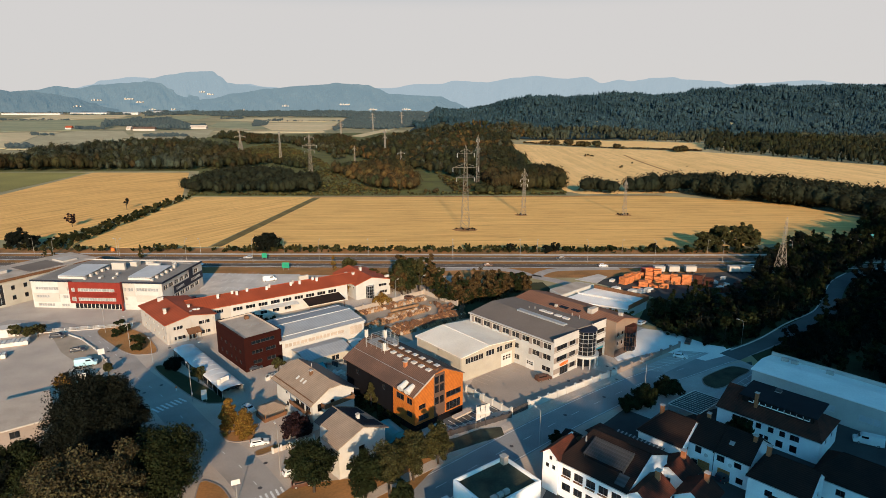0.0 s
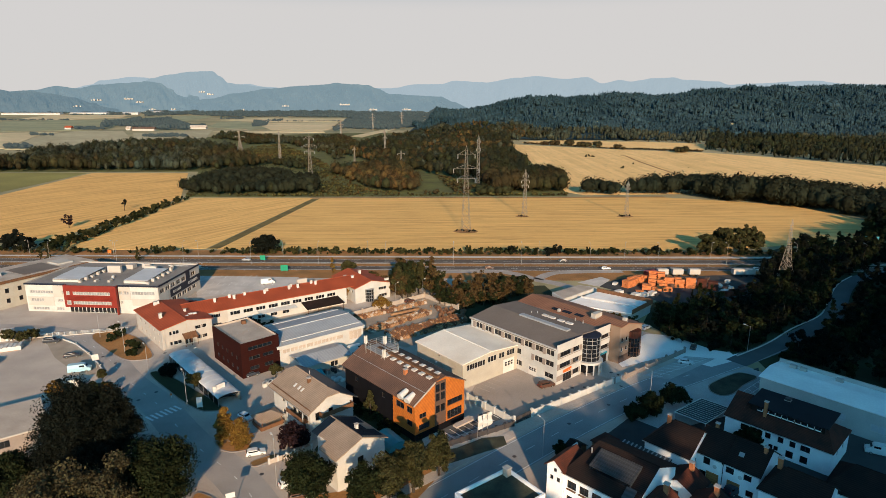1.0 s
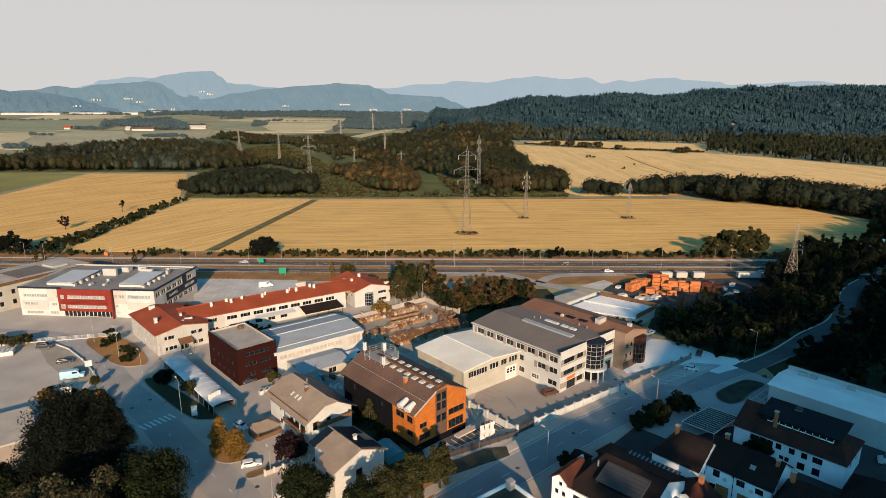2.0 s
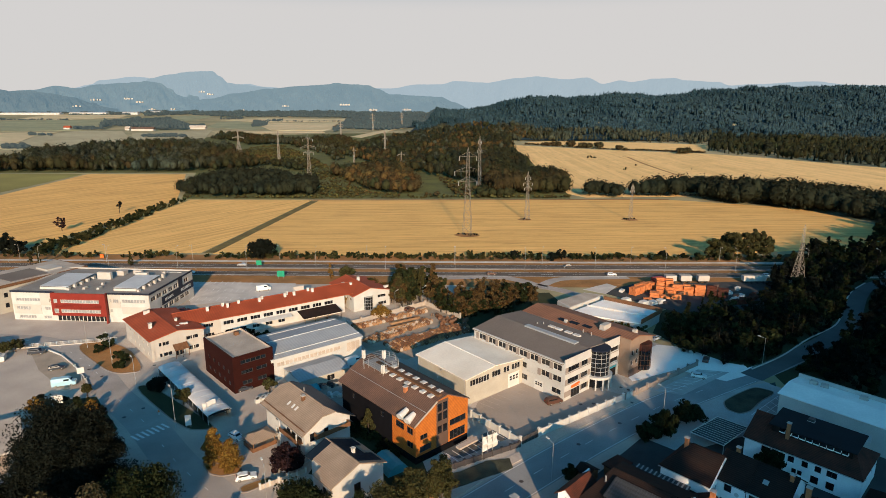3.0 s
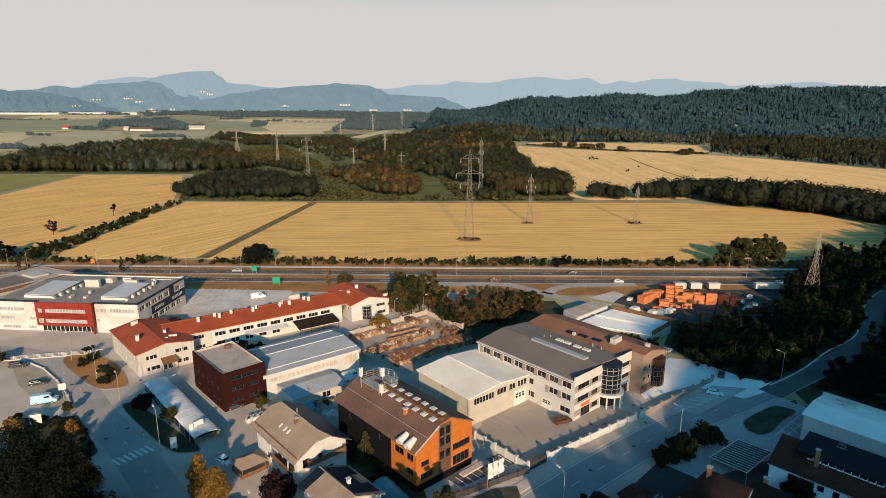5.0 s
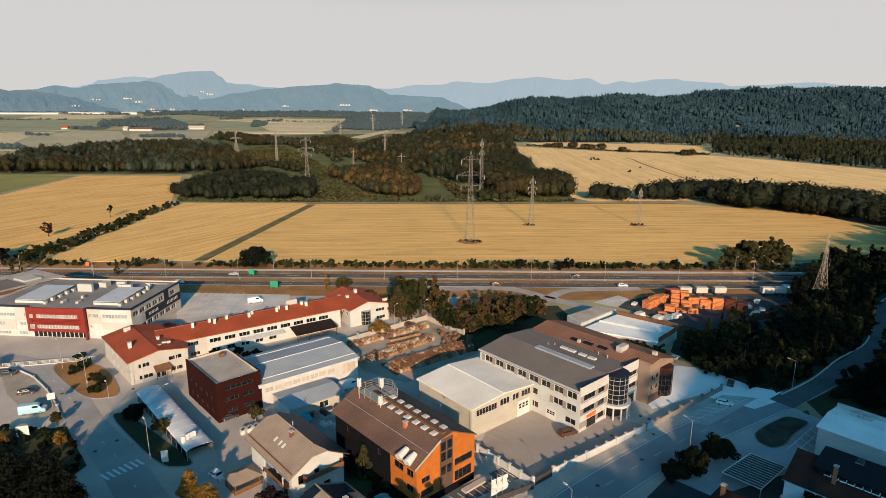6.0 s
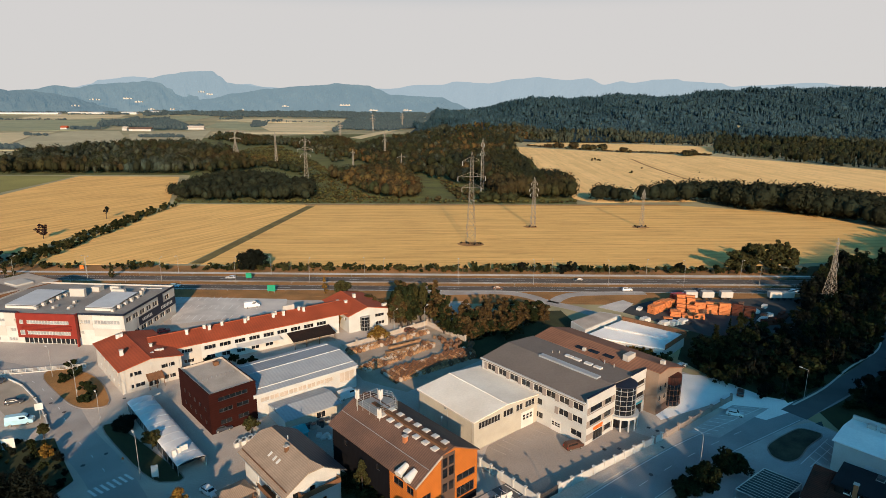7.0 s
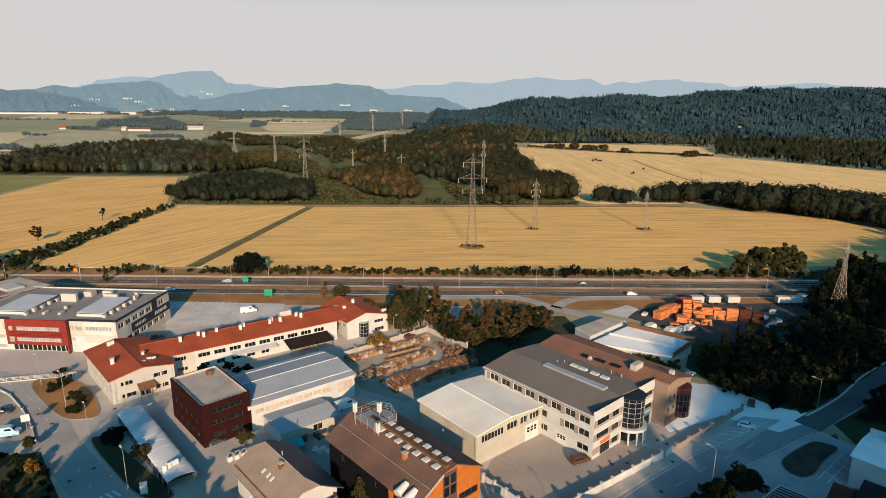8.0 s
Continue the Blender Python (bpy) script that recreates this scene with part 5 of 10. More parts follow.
    # telecom platform on the ridge
    for x, y, z in ((4.6, 26.5, 16.2), (5.2, 19.0, 14.4), (9.2, 24.0, 15.6)):
        mast = part("antenna_mast", Shape().rod((x, y, 10.8), (x, y, z), 0.09), "steel", t, "white mobile antenna mast")
        for k in range(3):
            q = 2.1 * k
            part("antenna", Shape().box(x + 0.35 * math.cos(q) - 0.16, x + 0.35 * math.cos(q) + 0.16, y + 0.35 * math.sin(q) - 0.1, y + 0.35 * math.sin(q) + 0.1, z - 2.2, z), "whiteplastic", mast)
    ring = [(5.0, 20.0), (5.0, 27.5), (10.8, 27.5), (12.4, 24.0), (10.8, 20.0)]
    deck = part("platform_deck", Shape().sheet(ring, 12.35, 12.5), "steel", t, "steel deck of the antenna platform with railing")
    for (p, q), (r, w) in zip(ring, ring[1:] + ring[:1]):
        for z in (12.9, 13.5, 14.1):
            part("rail", Shape().bar((p, q, z), (r, w, z), 0.07), "steel", deck)
        for k in range(3):
            part("post", Shape().bar((p + (r - p) * k / 3, q + (w - q) * k / 3, 11.6), (p + (r - p) * k / 3, q + (w - q) * k / 3, 14.1), 0.07), "steel", deck)
    part("entrance_ramp", Shape().box(9.5, 17.5, -4.4, -3.0, 0, 0.45), "concrete", t)


def brown_box():
    t = thing("brown_office_block", "dark red-brown clad cube of offices with pale flat roof", "office building", (-57.8, 160.3), 42.7)
    b, a, h = 11.8, 20.2, 10.6
    fw = [(2.2, 9.6, 8.0, 9.1, 5), (2.2, 5.6, 5.0, 6.1, 3), (6.6, 9.8, 5.0, 6.1, 2), (2.4, 5.2, 1.8, 3.0, 2), (6.8, 9.6, 1.8, 3.0, 2)]
    facade(t, "front", b, a, 0, b, h, "brownclad", fw, frame_mat="darkframe", label="dark red-brown metal cladding")
    facade(t, "left", b, a, 0.35, a - 0.35, h, "brownclad", [(2.5 + 3.4 * i, 3.9 + 3.4 * i, z, z + 1.2, 1) for i in range(5) for z in (1.6, 5.0)], frame_mat="darkframe")
    part("wall", Shape().box(0, b, a - 0.35, a, 0, h), "brownclad", t)
    part("wall", Shape().box(b - 0.35, b, 0.35, a - 0.35, 0, h), "brownclad", t)
    part("roof", Shape().box(0.35, b - 0.35, 0.35, a - 0.35, h - 1.0, h - 0.55), "flatroof", t, "pale gravelled flat roof")
    for s in (Shape().box(0.36, 0.44, 0.36, a - 0.36, h - 0.55, h + 0.03), Shape().box(b - 0.44, b - 0.36, 0.36, a - 0.36, h - 0.55, h + 0.03), Shape().box(0.44, b - 0.44, a - 0.44, a - 0.36, h - 0.55, h + 0.03), Shape().box(0.44, b - 0.44, 0.36, 0.44, h - 0.55, h + 0.03)):
        part("parapet_lining", s, "flatroof", t)
    part("roof_hatch", Shape().box(8.0, 9.2, 16.2, 17.4, h - 0.55, h + 0.5), "wood", t)
    for i in range(9):
        part("roof_anchor", Shape().rod((1.2 + 1.15 * i, 9.5 + 0.3 * (i % 2), h - 0.55), (1.2 + 1.15 * i, 9.5 + 0.3 * (i % 2), h - 0.1), 0.07), "steel", t)


def blue_hall():
    t = thing("workshop_hall", "white workshop hall with a blue-grey metal roof and lean-to", "warehouse", (-49.6, 168.1), 38.3)
    b, a, h = 29.4, 19.4, 6.6
    strip = [(1.5 + 2.6 * i, 3.9 + 2.6 * i, 3.9, 5.2, 2) for i in range(8)] + [(24.2, 28.8, 2.6, 5.6, 3)]
    facade(t, "front", b, a, 0, b, h, "white", strip, glass="flatroof")
    facade(t, "right", b, a, 0.35, a - 0.35, h, "white")
    facade(t, "left", b, a, 0.35, a - 0.35, h, "white")
    part("wall", Shape().box(0, b, a - 0.35, a, 0, h), "white", t)
    poly0, poly1 = [(-0.5, h - 0.1), (9.7, h + 1.2), (9.7, h + 1.4), (-0.5, h + 0.1)], [(a + 0.5, h - 0.1), (9.7, h + 1.2), (9.7, h + 1.4), (a + 0.5, h + 0.1)]
    for poly in (poly0, poly1):
        part("roof", Shape().prism(poly, lambda p, q, d: (d, p, q), -0.4, b + 0.4), "blueroof", t, "blue-grey standing seam roof")
    for x in (0, b - 0.35):
        part("gable", Shape().prism([(0, h), (a, h), (9.7, h + 1.2)], lambda p, q, d: (d, p, q), x, x + 0.35), "white", t)
    for y, z in ((2.0, h + 0.45), (9.7, h + 1.42), (17.5, h + 0.42)):
        part("roof_rail", Shape().rod((-0.3, y, z), (b + 0.3, y, z), 0.13), "whiteplastic", t)
    part("fascia", Shape().box(-0.4, b + 0.4, -0.62, -0.5, h - 0.75, h + 0.1), "white", t)
    # lean-to in front
    l = thing("lean_to", "low white annex with pale sheet roof in front of the workshop", "annex", (-49.6, 168.1), 38.3)
    part("roof", Shape().prism([(-11.6, 3.3), (-5.5, 4.3), (-0.75, 3.4), (-0.75, 3.2), (-5.5, 4.1), (-11.6, 3.1)], lambda p, q, d: (d, p, q), 3.0, 18.6), "blueroof", l)
    fl = lambda s, d, z: (s, -11.2 + d, z)
    part("wall", wall(fl, 3.2, 18.4, 0, 3.1, [(11.5, 14.0, 0.9, 2.6)]), "cream", l)
    window(l, fl, 11.5, 14.0, 0.9, 2.6, 2)
    part("wall", Shape().box(18.0, 18.4, -10.8, -0.7, 0, 3.1), "white", l)
    part("wall", Shape().box(3.2, 3.6, -10.8, -0.7, 0, 3.1), "white", l)
    s = thing("tool_shed", "small teal sheet-metal shed with gabled roof", "shed", (-49.6, 168.1), 38.3)
    part("wall", Shape().box(0.5, 6.0, -17.5, -13.5, 0, 2.4), "teal", s)
    for p0, p1 in ((-17.8, -15.5), (-13.2, -15.5)):
        part("roof", Shape().prism([(p0, 2.4), (p1, 3.5), (p1, 3.62), (p0, 2.52)], lambda p, q, d: (d, p, q), 0.2, 6.3), "teal", s)
    part("gable", Shape().prism([(-17.5, 2.4), (-13.5, 2.4), (-15.5, 3.45)], lambda p, q, d: (d, p, q), 5.7, 5.9), "teal", s)


def red_roofed():
    t = thing("red_roofed_building", "long pale building with a red metal roof and roof vents", "building", (-90.1, 180.6), 43)
    b, a, h, xr, zr = 16.2, 26.0, 7.0, 8.0, 8.5
    fw = [(2.3, 5.4, 4.4, 5.7, 3), (10.6, 14.4, 4.4, 5.7, 3), (2.3, 6.0, 0.9, 2.2, 3), (10.9, 14.4, 0.9, 2.2, 3), (7.0, 9.6, 0.1, 2.3, 2)]
    facade(t, "front", b, a, 0, b, h, "lightgrey", fw)
    facade(t, "left", b, a, 0.35, a - 0.35, h, "lightgrey", [(2.5 + 4.5 * i, 3.6 + 4.5 * i, z, z + 1.2, 1) for i in range(5) for z in (1.2, 4.2)])
    facade(t, "right", b, a, 0.35, 12, h, "lightgrey", [(2.4, 3.6, 4.2, 5.4, 1), (6.4, 7.6, 4.2, 5.4, 1)])
    part("wall", Shape().box(0, b, a - 0.35, a, 0, h), "lightgrey", t)
    gable(t, b, 0, 0.35, h, xr, zr, "lightgrey"), gable(t, b, a - 0.35, a, h, xr, zr, "lightgrey")
    gable_roof(t, b, a, h, xr, zr, "redroof", 0.6, label="red standing seam metal roof")
    for x in (0.8, 3.2, 8.0, 12.5, 15.4):
        part("pilaster", Shape().box(x - 0.2, x + 0.2, -0.12, 0.0, 0, h), "lightgrey", t)
    aw = part("awning", Shape().prism([(-2.2, 2.6), (-0.1, 4.0), (-0.1, 4.12), (-2.2, 2.72)], lambda p, q, d: (d, p, q), 6.2, 10.6), "wood", t, "brown ribbed entrance awning on posts")
    for x in (6.4, 8.4, 10.4):
        part("post", Shape().rod((x, -2.1, 0), (x, -2.1, 2.6), 0.08), "wood", aw)
    for i in range(6):
        part("rib", Shape().prism([(-2.25, 2.74), (-0.1, 4.14), (-0.1, 4.26), (-2.25, 2.86)], lambda p, q, d: (d, p, q), 6.3 + 0.82 * i, 6.45 + 0.82 * i), "wood", aw)
    for x, y in ((3.0, 9.4), (5.6, 23.0), (6.6, 23.2)):
        chimney(t, x, y, 7.6, 9.4, "whiteplastic", 0.45, "roof_vent")
    for x, y in ((9.6, 4.2), (11.4, 5.6), (12.6, 5.2)):
        part("roof_light", Shape().box(x - 0.55, x + 0.55, y - 0.35, y + 0.35, 8.0, 8.5), "whiteplastic", t)
    chimney(t, 11.0, 9.6, 7.7, 9.0, "whiteplastic", 0.35, "roof_vent")
    # long wing
    w = thing("red_roofed_wing", "long white-walled wing with windows under a red metal roof", "building", (-81.7, 193.8), 34.5)
    L, d0, y0 = 54.5, 14.0, 3.0
    f = lambda s, d, z: (s, y0 + d, z)
    wins = [(3.0, 6.2, 4.6, 5.8, 4), (3.4, 6.4, 1.2, 2.4, 3)] + [(9.5 + 4.6 * i, 13.0 + 4.6 * i, 4.2, 5.6, 3) for i in range(9)] + [(10.0 + 4.6 * i, 12.6 + 4.6 * i, 1.0, 2.4, 2) for i in range(5)]
    part("wall", wall(f, 0, 8.6, 0, 6.8, [q[:4] for q in wins[:2]]), "lightgrey", w)
    part("wall", wall(f, 8.6, L, 0, 6.8, [q[:4] for q in wins[2:]]), "white", w)
    for q in wins:
        window(w, f, *q)
    part("wall", Shape().box(-6, L, y0 + d0 - 0.35, y0 + d0, 0, 6.8), "white", w)
    for p0, p1 in ((y0 - 0.6, y0 + 8.5), (y0 + d0 + 0.6, y0 + 8.5)):
        part("roof", Shape().prism([(p0, 6.75), (p1, 8.5), (p1, 8.7), (p0, 6.95)], lambda p, q, d: (d, p, q), -5.0, L + 8), "redroof", w, "red standing seam metal roof")
    part("ridge_cap", Shape().rod((-5, y0 + 8.5, 8.72), (L + 8, y0 + 8.5, 8.72), 0.14), "redroof", w)
    for i, x in enumerate((6.0, 11.5, 12.8, 17.0, 24.0, 25.4, 33.5, 34.6, 37.0, 43.0, 44.2)):
        chimney(w, x, y0 + 6.2 + 1.4 * (i % 2), 8.0, 9.7, "whiteplastic", 0.4, "roof_vent")
    roof_box(w, 40.0, y0 + 9.6, 8.8, 4.0, 1.2, 1.6, name="roof_board")
    p = part("porch_roof", Shape().prism([(-3.6, 2.9), (2.6, 4.0), (2.6, 4.2), (-3.6, 3.1)], lambda p, q, d: (d, p, q), 35.5, 50.5), "darktile", w, "dark brown porch roof on posts")
    for x in (36, 40, 44.5, 50):
        part("post", Shape().rod((x, -3.3, 0), (x, -3.3, 2.95), 0.1), "wood", p)
    part("canopy", Shape().prism([(0.4, 3.2), (2.9, 3.8), (2.9, 3.95), (0.4, 3.35)], lambda p, q, d: (d, p, q), 19.0, 33.0), "white", w)
    # east block
    e = thing("red_roofed_end_block", "white gabled end block with glazed bay under red roof", "building", (-34.9, 226.6), 34.5)
    b, a, h, xr, zr = 15.6, 21.0, 6.4, 7.0, 8.5
    ew = [(10.4, 14.0, 3.9, 5.1, 3), (10.6, 14.2, 0.9, 2.2, 3)]
    facade(e, "front", b, a, 0, b, h, "white", ew)
    facade(e, "left", b, a, 0.35, a - 0.35, h, "white", [(2, 3.6, 3.9, 5.0, 2), (5, 6.6, 3.9, 5.0, 2)])
    facade(e, "right", b, a, 0.35, a - 0.35, h, "white", [(3 + 4 * i, 4.6 + 4 * i, 3.5, 4.8, 2) for i in range(4)])
    part("wall", Shape().box(0, b, a - 0.35, a, 0, h), "white", e)
    gable(e, b, 0, 0.35, h, xr, zr, "white"), gable(e, b, a - 0.35, a, h, xr, zr, "white")
    gable_roof(e, b, a, h, xr, zr, "redroof", 0.6, label="red standing seam metal roof")
    g = part("glazed_bay", Shape().rod((6.2, 0.1, 0.2), (6.2, 0.1, 5.2), 1.8, n=16), "glass", e, "rounded glazed stair bay in a steel grid")
    for i in range(7):
        q = math.pi * (1 + i / 6)
        part("mullion", Shape().bar((6.2 + 1.84 * math.cos(q), 0.1 + 1.84 * math.sin(q), 0.2), (6.2 + 1.84 * math.cos(q), 0.1 + 1.84 * math.sin(q), 5.2), 0.08), "steel", g)
    for z in (0.2, 1.5, 2.8, 4.1, 5.2):
        part("transom", Shape().rod((6.2, 0.1, z), (6.2, 0.1, z + 0.1), 1.86, n=16), "steel", g)
    chimney(e, 8.0, 12.0, 8.0, 9.8, "whiteplastic", 0.45, "roof_vent")
    chimney(e, 3.2, 9.0, 7.3, 9.0, "whiteplastic", 0.45, "roof_vent")
    chimney(e, 1.4, 12.0, 7.0, 8.6, "whiteplastic", 0.45, "roof_vent")
    part("roof_board", Shape().box(14.2, 16.4, 1.2, 2.2, 7.0, 7.8), "whiteplastic", e)


def letter_bars(t, place, s0, z0, n, w, hh, mat):
    sign = part("sign_lettering", Shape().prism([(s0, z0), (s0 + n * w, z0), (s0 + n * w, z0 + 0.08), (s0, z0 + 0.08)], lambda s, z, k: place(s, k, z), -0.13, -0.06), mat, t, "sign lettering drawn as plain bars")
    for i in range(n):
        part("sign_bar", Shape().prism([(s0 + i * w, z0 + 0.08), (s0 + i * w + w * 0.6, z0 + 0.08), (s0 + i * w + w * 0.6, z0 + hh), (s0 + i * w, z0 + hh)], lambda s, z, k: place(s, k, z), -0.13, -0.06), mat, sign)


def red_white_block():
    t = thing("commercial_building", "white and grey commercial block with a red clad entrance front", "commercial building", (-106.6, 214.4), 85.8)
    b, a, h = 32.0, 52.5, 10.6
    right_w = [(1.2 + 4.0 * i, 4.2 + 4.0 * i, z, z + 1.7, 2) for i in range(7) for z in (2.0, 7.6)]
    f = face("front", b, a)
    part("wall", wall(f, 0, b, 0, h, [q[:4] for q in right_w]), "lightgrey", t)
    for q in right_w:
        window(t, f, *q)
    part("white_panel", Shape().box(0, 8.2, -0.1, -0.005, 0, 1.9), "white", t)
    part("white_panel", Shape().box(0, 6.5, -0.1, -0.005, 3.8, 7.4), "white", t)
    part("navy_band", Shape().box(8.0, b, -0.12, -0.005, 4.2, 7.2), "navy", t)
    part("navy_panel", Shape().box(20.6, 23.6, -0.14, -0.005, 7.2, h), "navy", t)
    letter_bars(t, f, 10.0, 5.2, 7, 0.9, 1.0, "whiteplastic"), letter_bars(t, f, 22.0, 5.2, 8, 1.0, 1.1, "whiteplastic")
    lw = [(1.6, 10.4, 7.4, 8.8, 8), (11.6, 13.6, 7.4, 8.8, 2), (14.2, 15.2, 7.4, 8.8, 1), (14.2, 15.2, 3.8, 5.0, 1),
          (38.6, 50.8, 7.2, 8.4, 12), (37.0, 38.0, 7.2, 8.4, 1), (45.6, 50.8, 4.0, 5.2, 5), (38.0, 40.0, 4.0, 5.2, 2), (44.0, 50.4, 0.6, 1.8, 6), (38.0, 41.0, 0.6, 1.8, 3)]
    facade(t, "left", b, a, 0.35, a - 0.35, h, "white", lw, glass="blind")
    for s0, s1, z0, z1 in ((10.9, 15.6, 5.4, h), (0.4, 10.6, 3.2, 5.9), (36.4, 41.5, 5.8, h), (41.5, 52.0, 2.4, 5.9)):
        holes = [q[:4] for q in lw if q[0] >= s0 and q[1] <= s1 and q[2] >= z0 and q[3] <= z1]
        part("grey_panel", wall(lambda s, d, z: (-0.1 + d, s, z), s0, s1, z0, z1, holes, 0.095), "lightgrey", t)
    part("wall", Shape().box(0, b, a - 0.35, a, 0, h), "white", t)
    part("wall", Shape().box(b - 0.35, b, 0.35, a - 0.35, 0, h), "white", t)
    # red entrance front, standing forward
    r = part("red_front", wall(lambda s, d, z: (-1.6 + d, s, z), 15.7, 36.2, 2.6, h + 0.5, [(18.0, 32.6, 7.4, 8.7), (33.8, 35.2, 7.3, 8.8), (17.8, 32.8, 3.7, 5.0), (33.6, 35.4, 3.5, 5.2)], 0.4), "redclad", t, "red clad entrance front")
    for s0, s1, z0, z1, n in ((18.0, 32.6, 7.4, 8.7, 14), (33.8, 35.2, 7.3, 8.8, 1), (17.8, 32.8, 3.7, 5.0, 14), (33.6, 35.4, 3.5, 5.2, 1)):
        window(r, lambda s, d, z: (-1.6 + d, s, z), s0, s1, z0, z1, n, glass="blind")
    for s in (15.7, 35.8):
        part("red_return", Shape().box(-1.2, 0, s, s + 0.4, 2.6, h + 0.5), "redclad", r)
    part("red_soffit", Shape().box(-1.2, 0, 16.1, 35.8, 2.6, 2.9), "redclad", r)
    for i in range(4):
        part("red_louvre", Shape().box(-1.85, -1.6, 17.2, 34.6, 5.5 + 0.45 * i, 5.65 + 0.45 * i), "redclad", r)
    part("red_wing", Shape().box(-2.0, -1.0, 15.3, 15.7, 0, h + 0.5), "redclad", r)
    for i in range(12):
        part("shop_window", Shape().box(-0.14, -0.02, 16.4 + 1.6 * i, 17.7 + 1.6 * i, 0.2, 2.4), "glass", r)
        part("shop_mullion", Shape().box(-0.2, -0.02, 17.75 + 1.6 * i, 17.95 + 1.6 * i, 0, 2.6), "white", r)
    part("parapet", Shape().box(-0.25, 0.1, -0.25, 15.5, h, h + 0.6), "navy", t), part("parapet", Shape().box(-0.25, 0.1, 36.4, a + 0.2, h, h + 0.6), "navy", t)
    part("parapet", Shape().box(0.1, b + 0.25, -0.25, 0.1, h, h + 0.6), "navy", t), part("parapet", Shape().box(0.1, b + 0.25, a - 0.1, a + 0.2, h, h + 0.6), "lightgrey", t)
    part("parapet", Shape().box(b - 0.1, b + 0.25, 0.1, a - 0.1, h, h + 0.6), "lightgrey", t)
    part("roof", Shape().box(0.1, b - 0.1, 0.1, a - 0.1, h - 0.2, h + 0.12), "parkroof", t, "grey flat roof")
    for y0, y1 in ((6.5, 16.0), (33.5, 44.5)):
        p = part("light_shed", Shape().prism([(4.6, h + 1.0), (19.5, h + 1.7), (19.5, h + 1.85), (4.6, h + 1.15)], lambda p, q, d: (p, d, q), y0, y1), "rooflight", t, "large tilted white sheet of rooflights")
        part("light_shed_front", Shape().box(3.9, 4.3, y0 + 0.4, y1 - 0.4, h + 0.12, h + 0.95), "frame", p)
        part("light_shed_side", Shape().box(4.3, 21.0, y0 + 0.3, y0 + 0.6, h + 0.12, h + 0.9), "steel", p)
        for k in range(5):
            part("duct", Shape().box(3.0 + 3.6 * k, 4.1 + 3.6 * k, y0 - 1.3, y0 - 0.3, h + 0.12, h + 1.0 + 0.3 * (k % 2)), "lightgrey", p)
    for x, y, sx, sy, sz in ((18.0, 28.0, 1.2, 5.5, 2.6), (24.5, 25.0, 3.0, 3.0, 1.6), (26.5, 19.5, 1.4, 3.4, 1.2), (20.0, 14.0, 1.2, 5.0, 2.2), (10.5, 24.0, 0.9, 0.9, 0.7), (5.5, 22.0, 2.0, 0.9, 0.5), (5.5, 27.5, 2.0, 0.9, 0.5), (25.5, 8.0, 1.0, 1.0, 1.2), (21.0, 6.0, 1.2, 0.9, 1.6)):
        roof_box(t, x, y, h + 0.4, sx, sy, sz)
    part("roof_rail", Shape().rod((26, 1.2, h + 1.2), (26, 9.8, h + 1.2), 0.1), "whiteplastic", t)


office(), hall(), orange_house(), brown_box(), blue_hall(), red_roofed(), red_white_block()


# ---------------------------------------------------------------- houses
def house(name, label, p0, th, a, b, h, zr, wall_mat, roof_mat, left=(), front=(), over=0.7, category="house", xr=None):
    t = thing(name, label, category, p0, th)
    xr = b / 2 if xr is None else xr
    facade(t, "left", b, a, 0.35, a - 0.35, h, wall_mat, left, frame_mat="darkframe")
    facade(t, "front", b, a, 0, b, h, wall_mat, front, frame_mat="darkframe")
    part("wall", Shape().box(0, b, a - 0.35, a, 0, h), wall_mat, t)
    part("wall", Shape().box(b - 0.35, b, 0.35, a - 0.35, 0, h), wall_mat, t)
    gable(t, b, 0, 0.35, h, xr, zr, wall_mat), gable(t, b, a - 0.35, a, h, xr, zr, wall_mat)
    gable_roof(t, b, a, h, xr, zr, roof_mat, over)
    part("gutter", Shape().rod((-over - 0.1, -over, h - over * (zr - h) / xr), (-over - 0.1, a + over, h - over * (zr - h) / xr), 0.09), "steel", t)
    return t


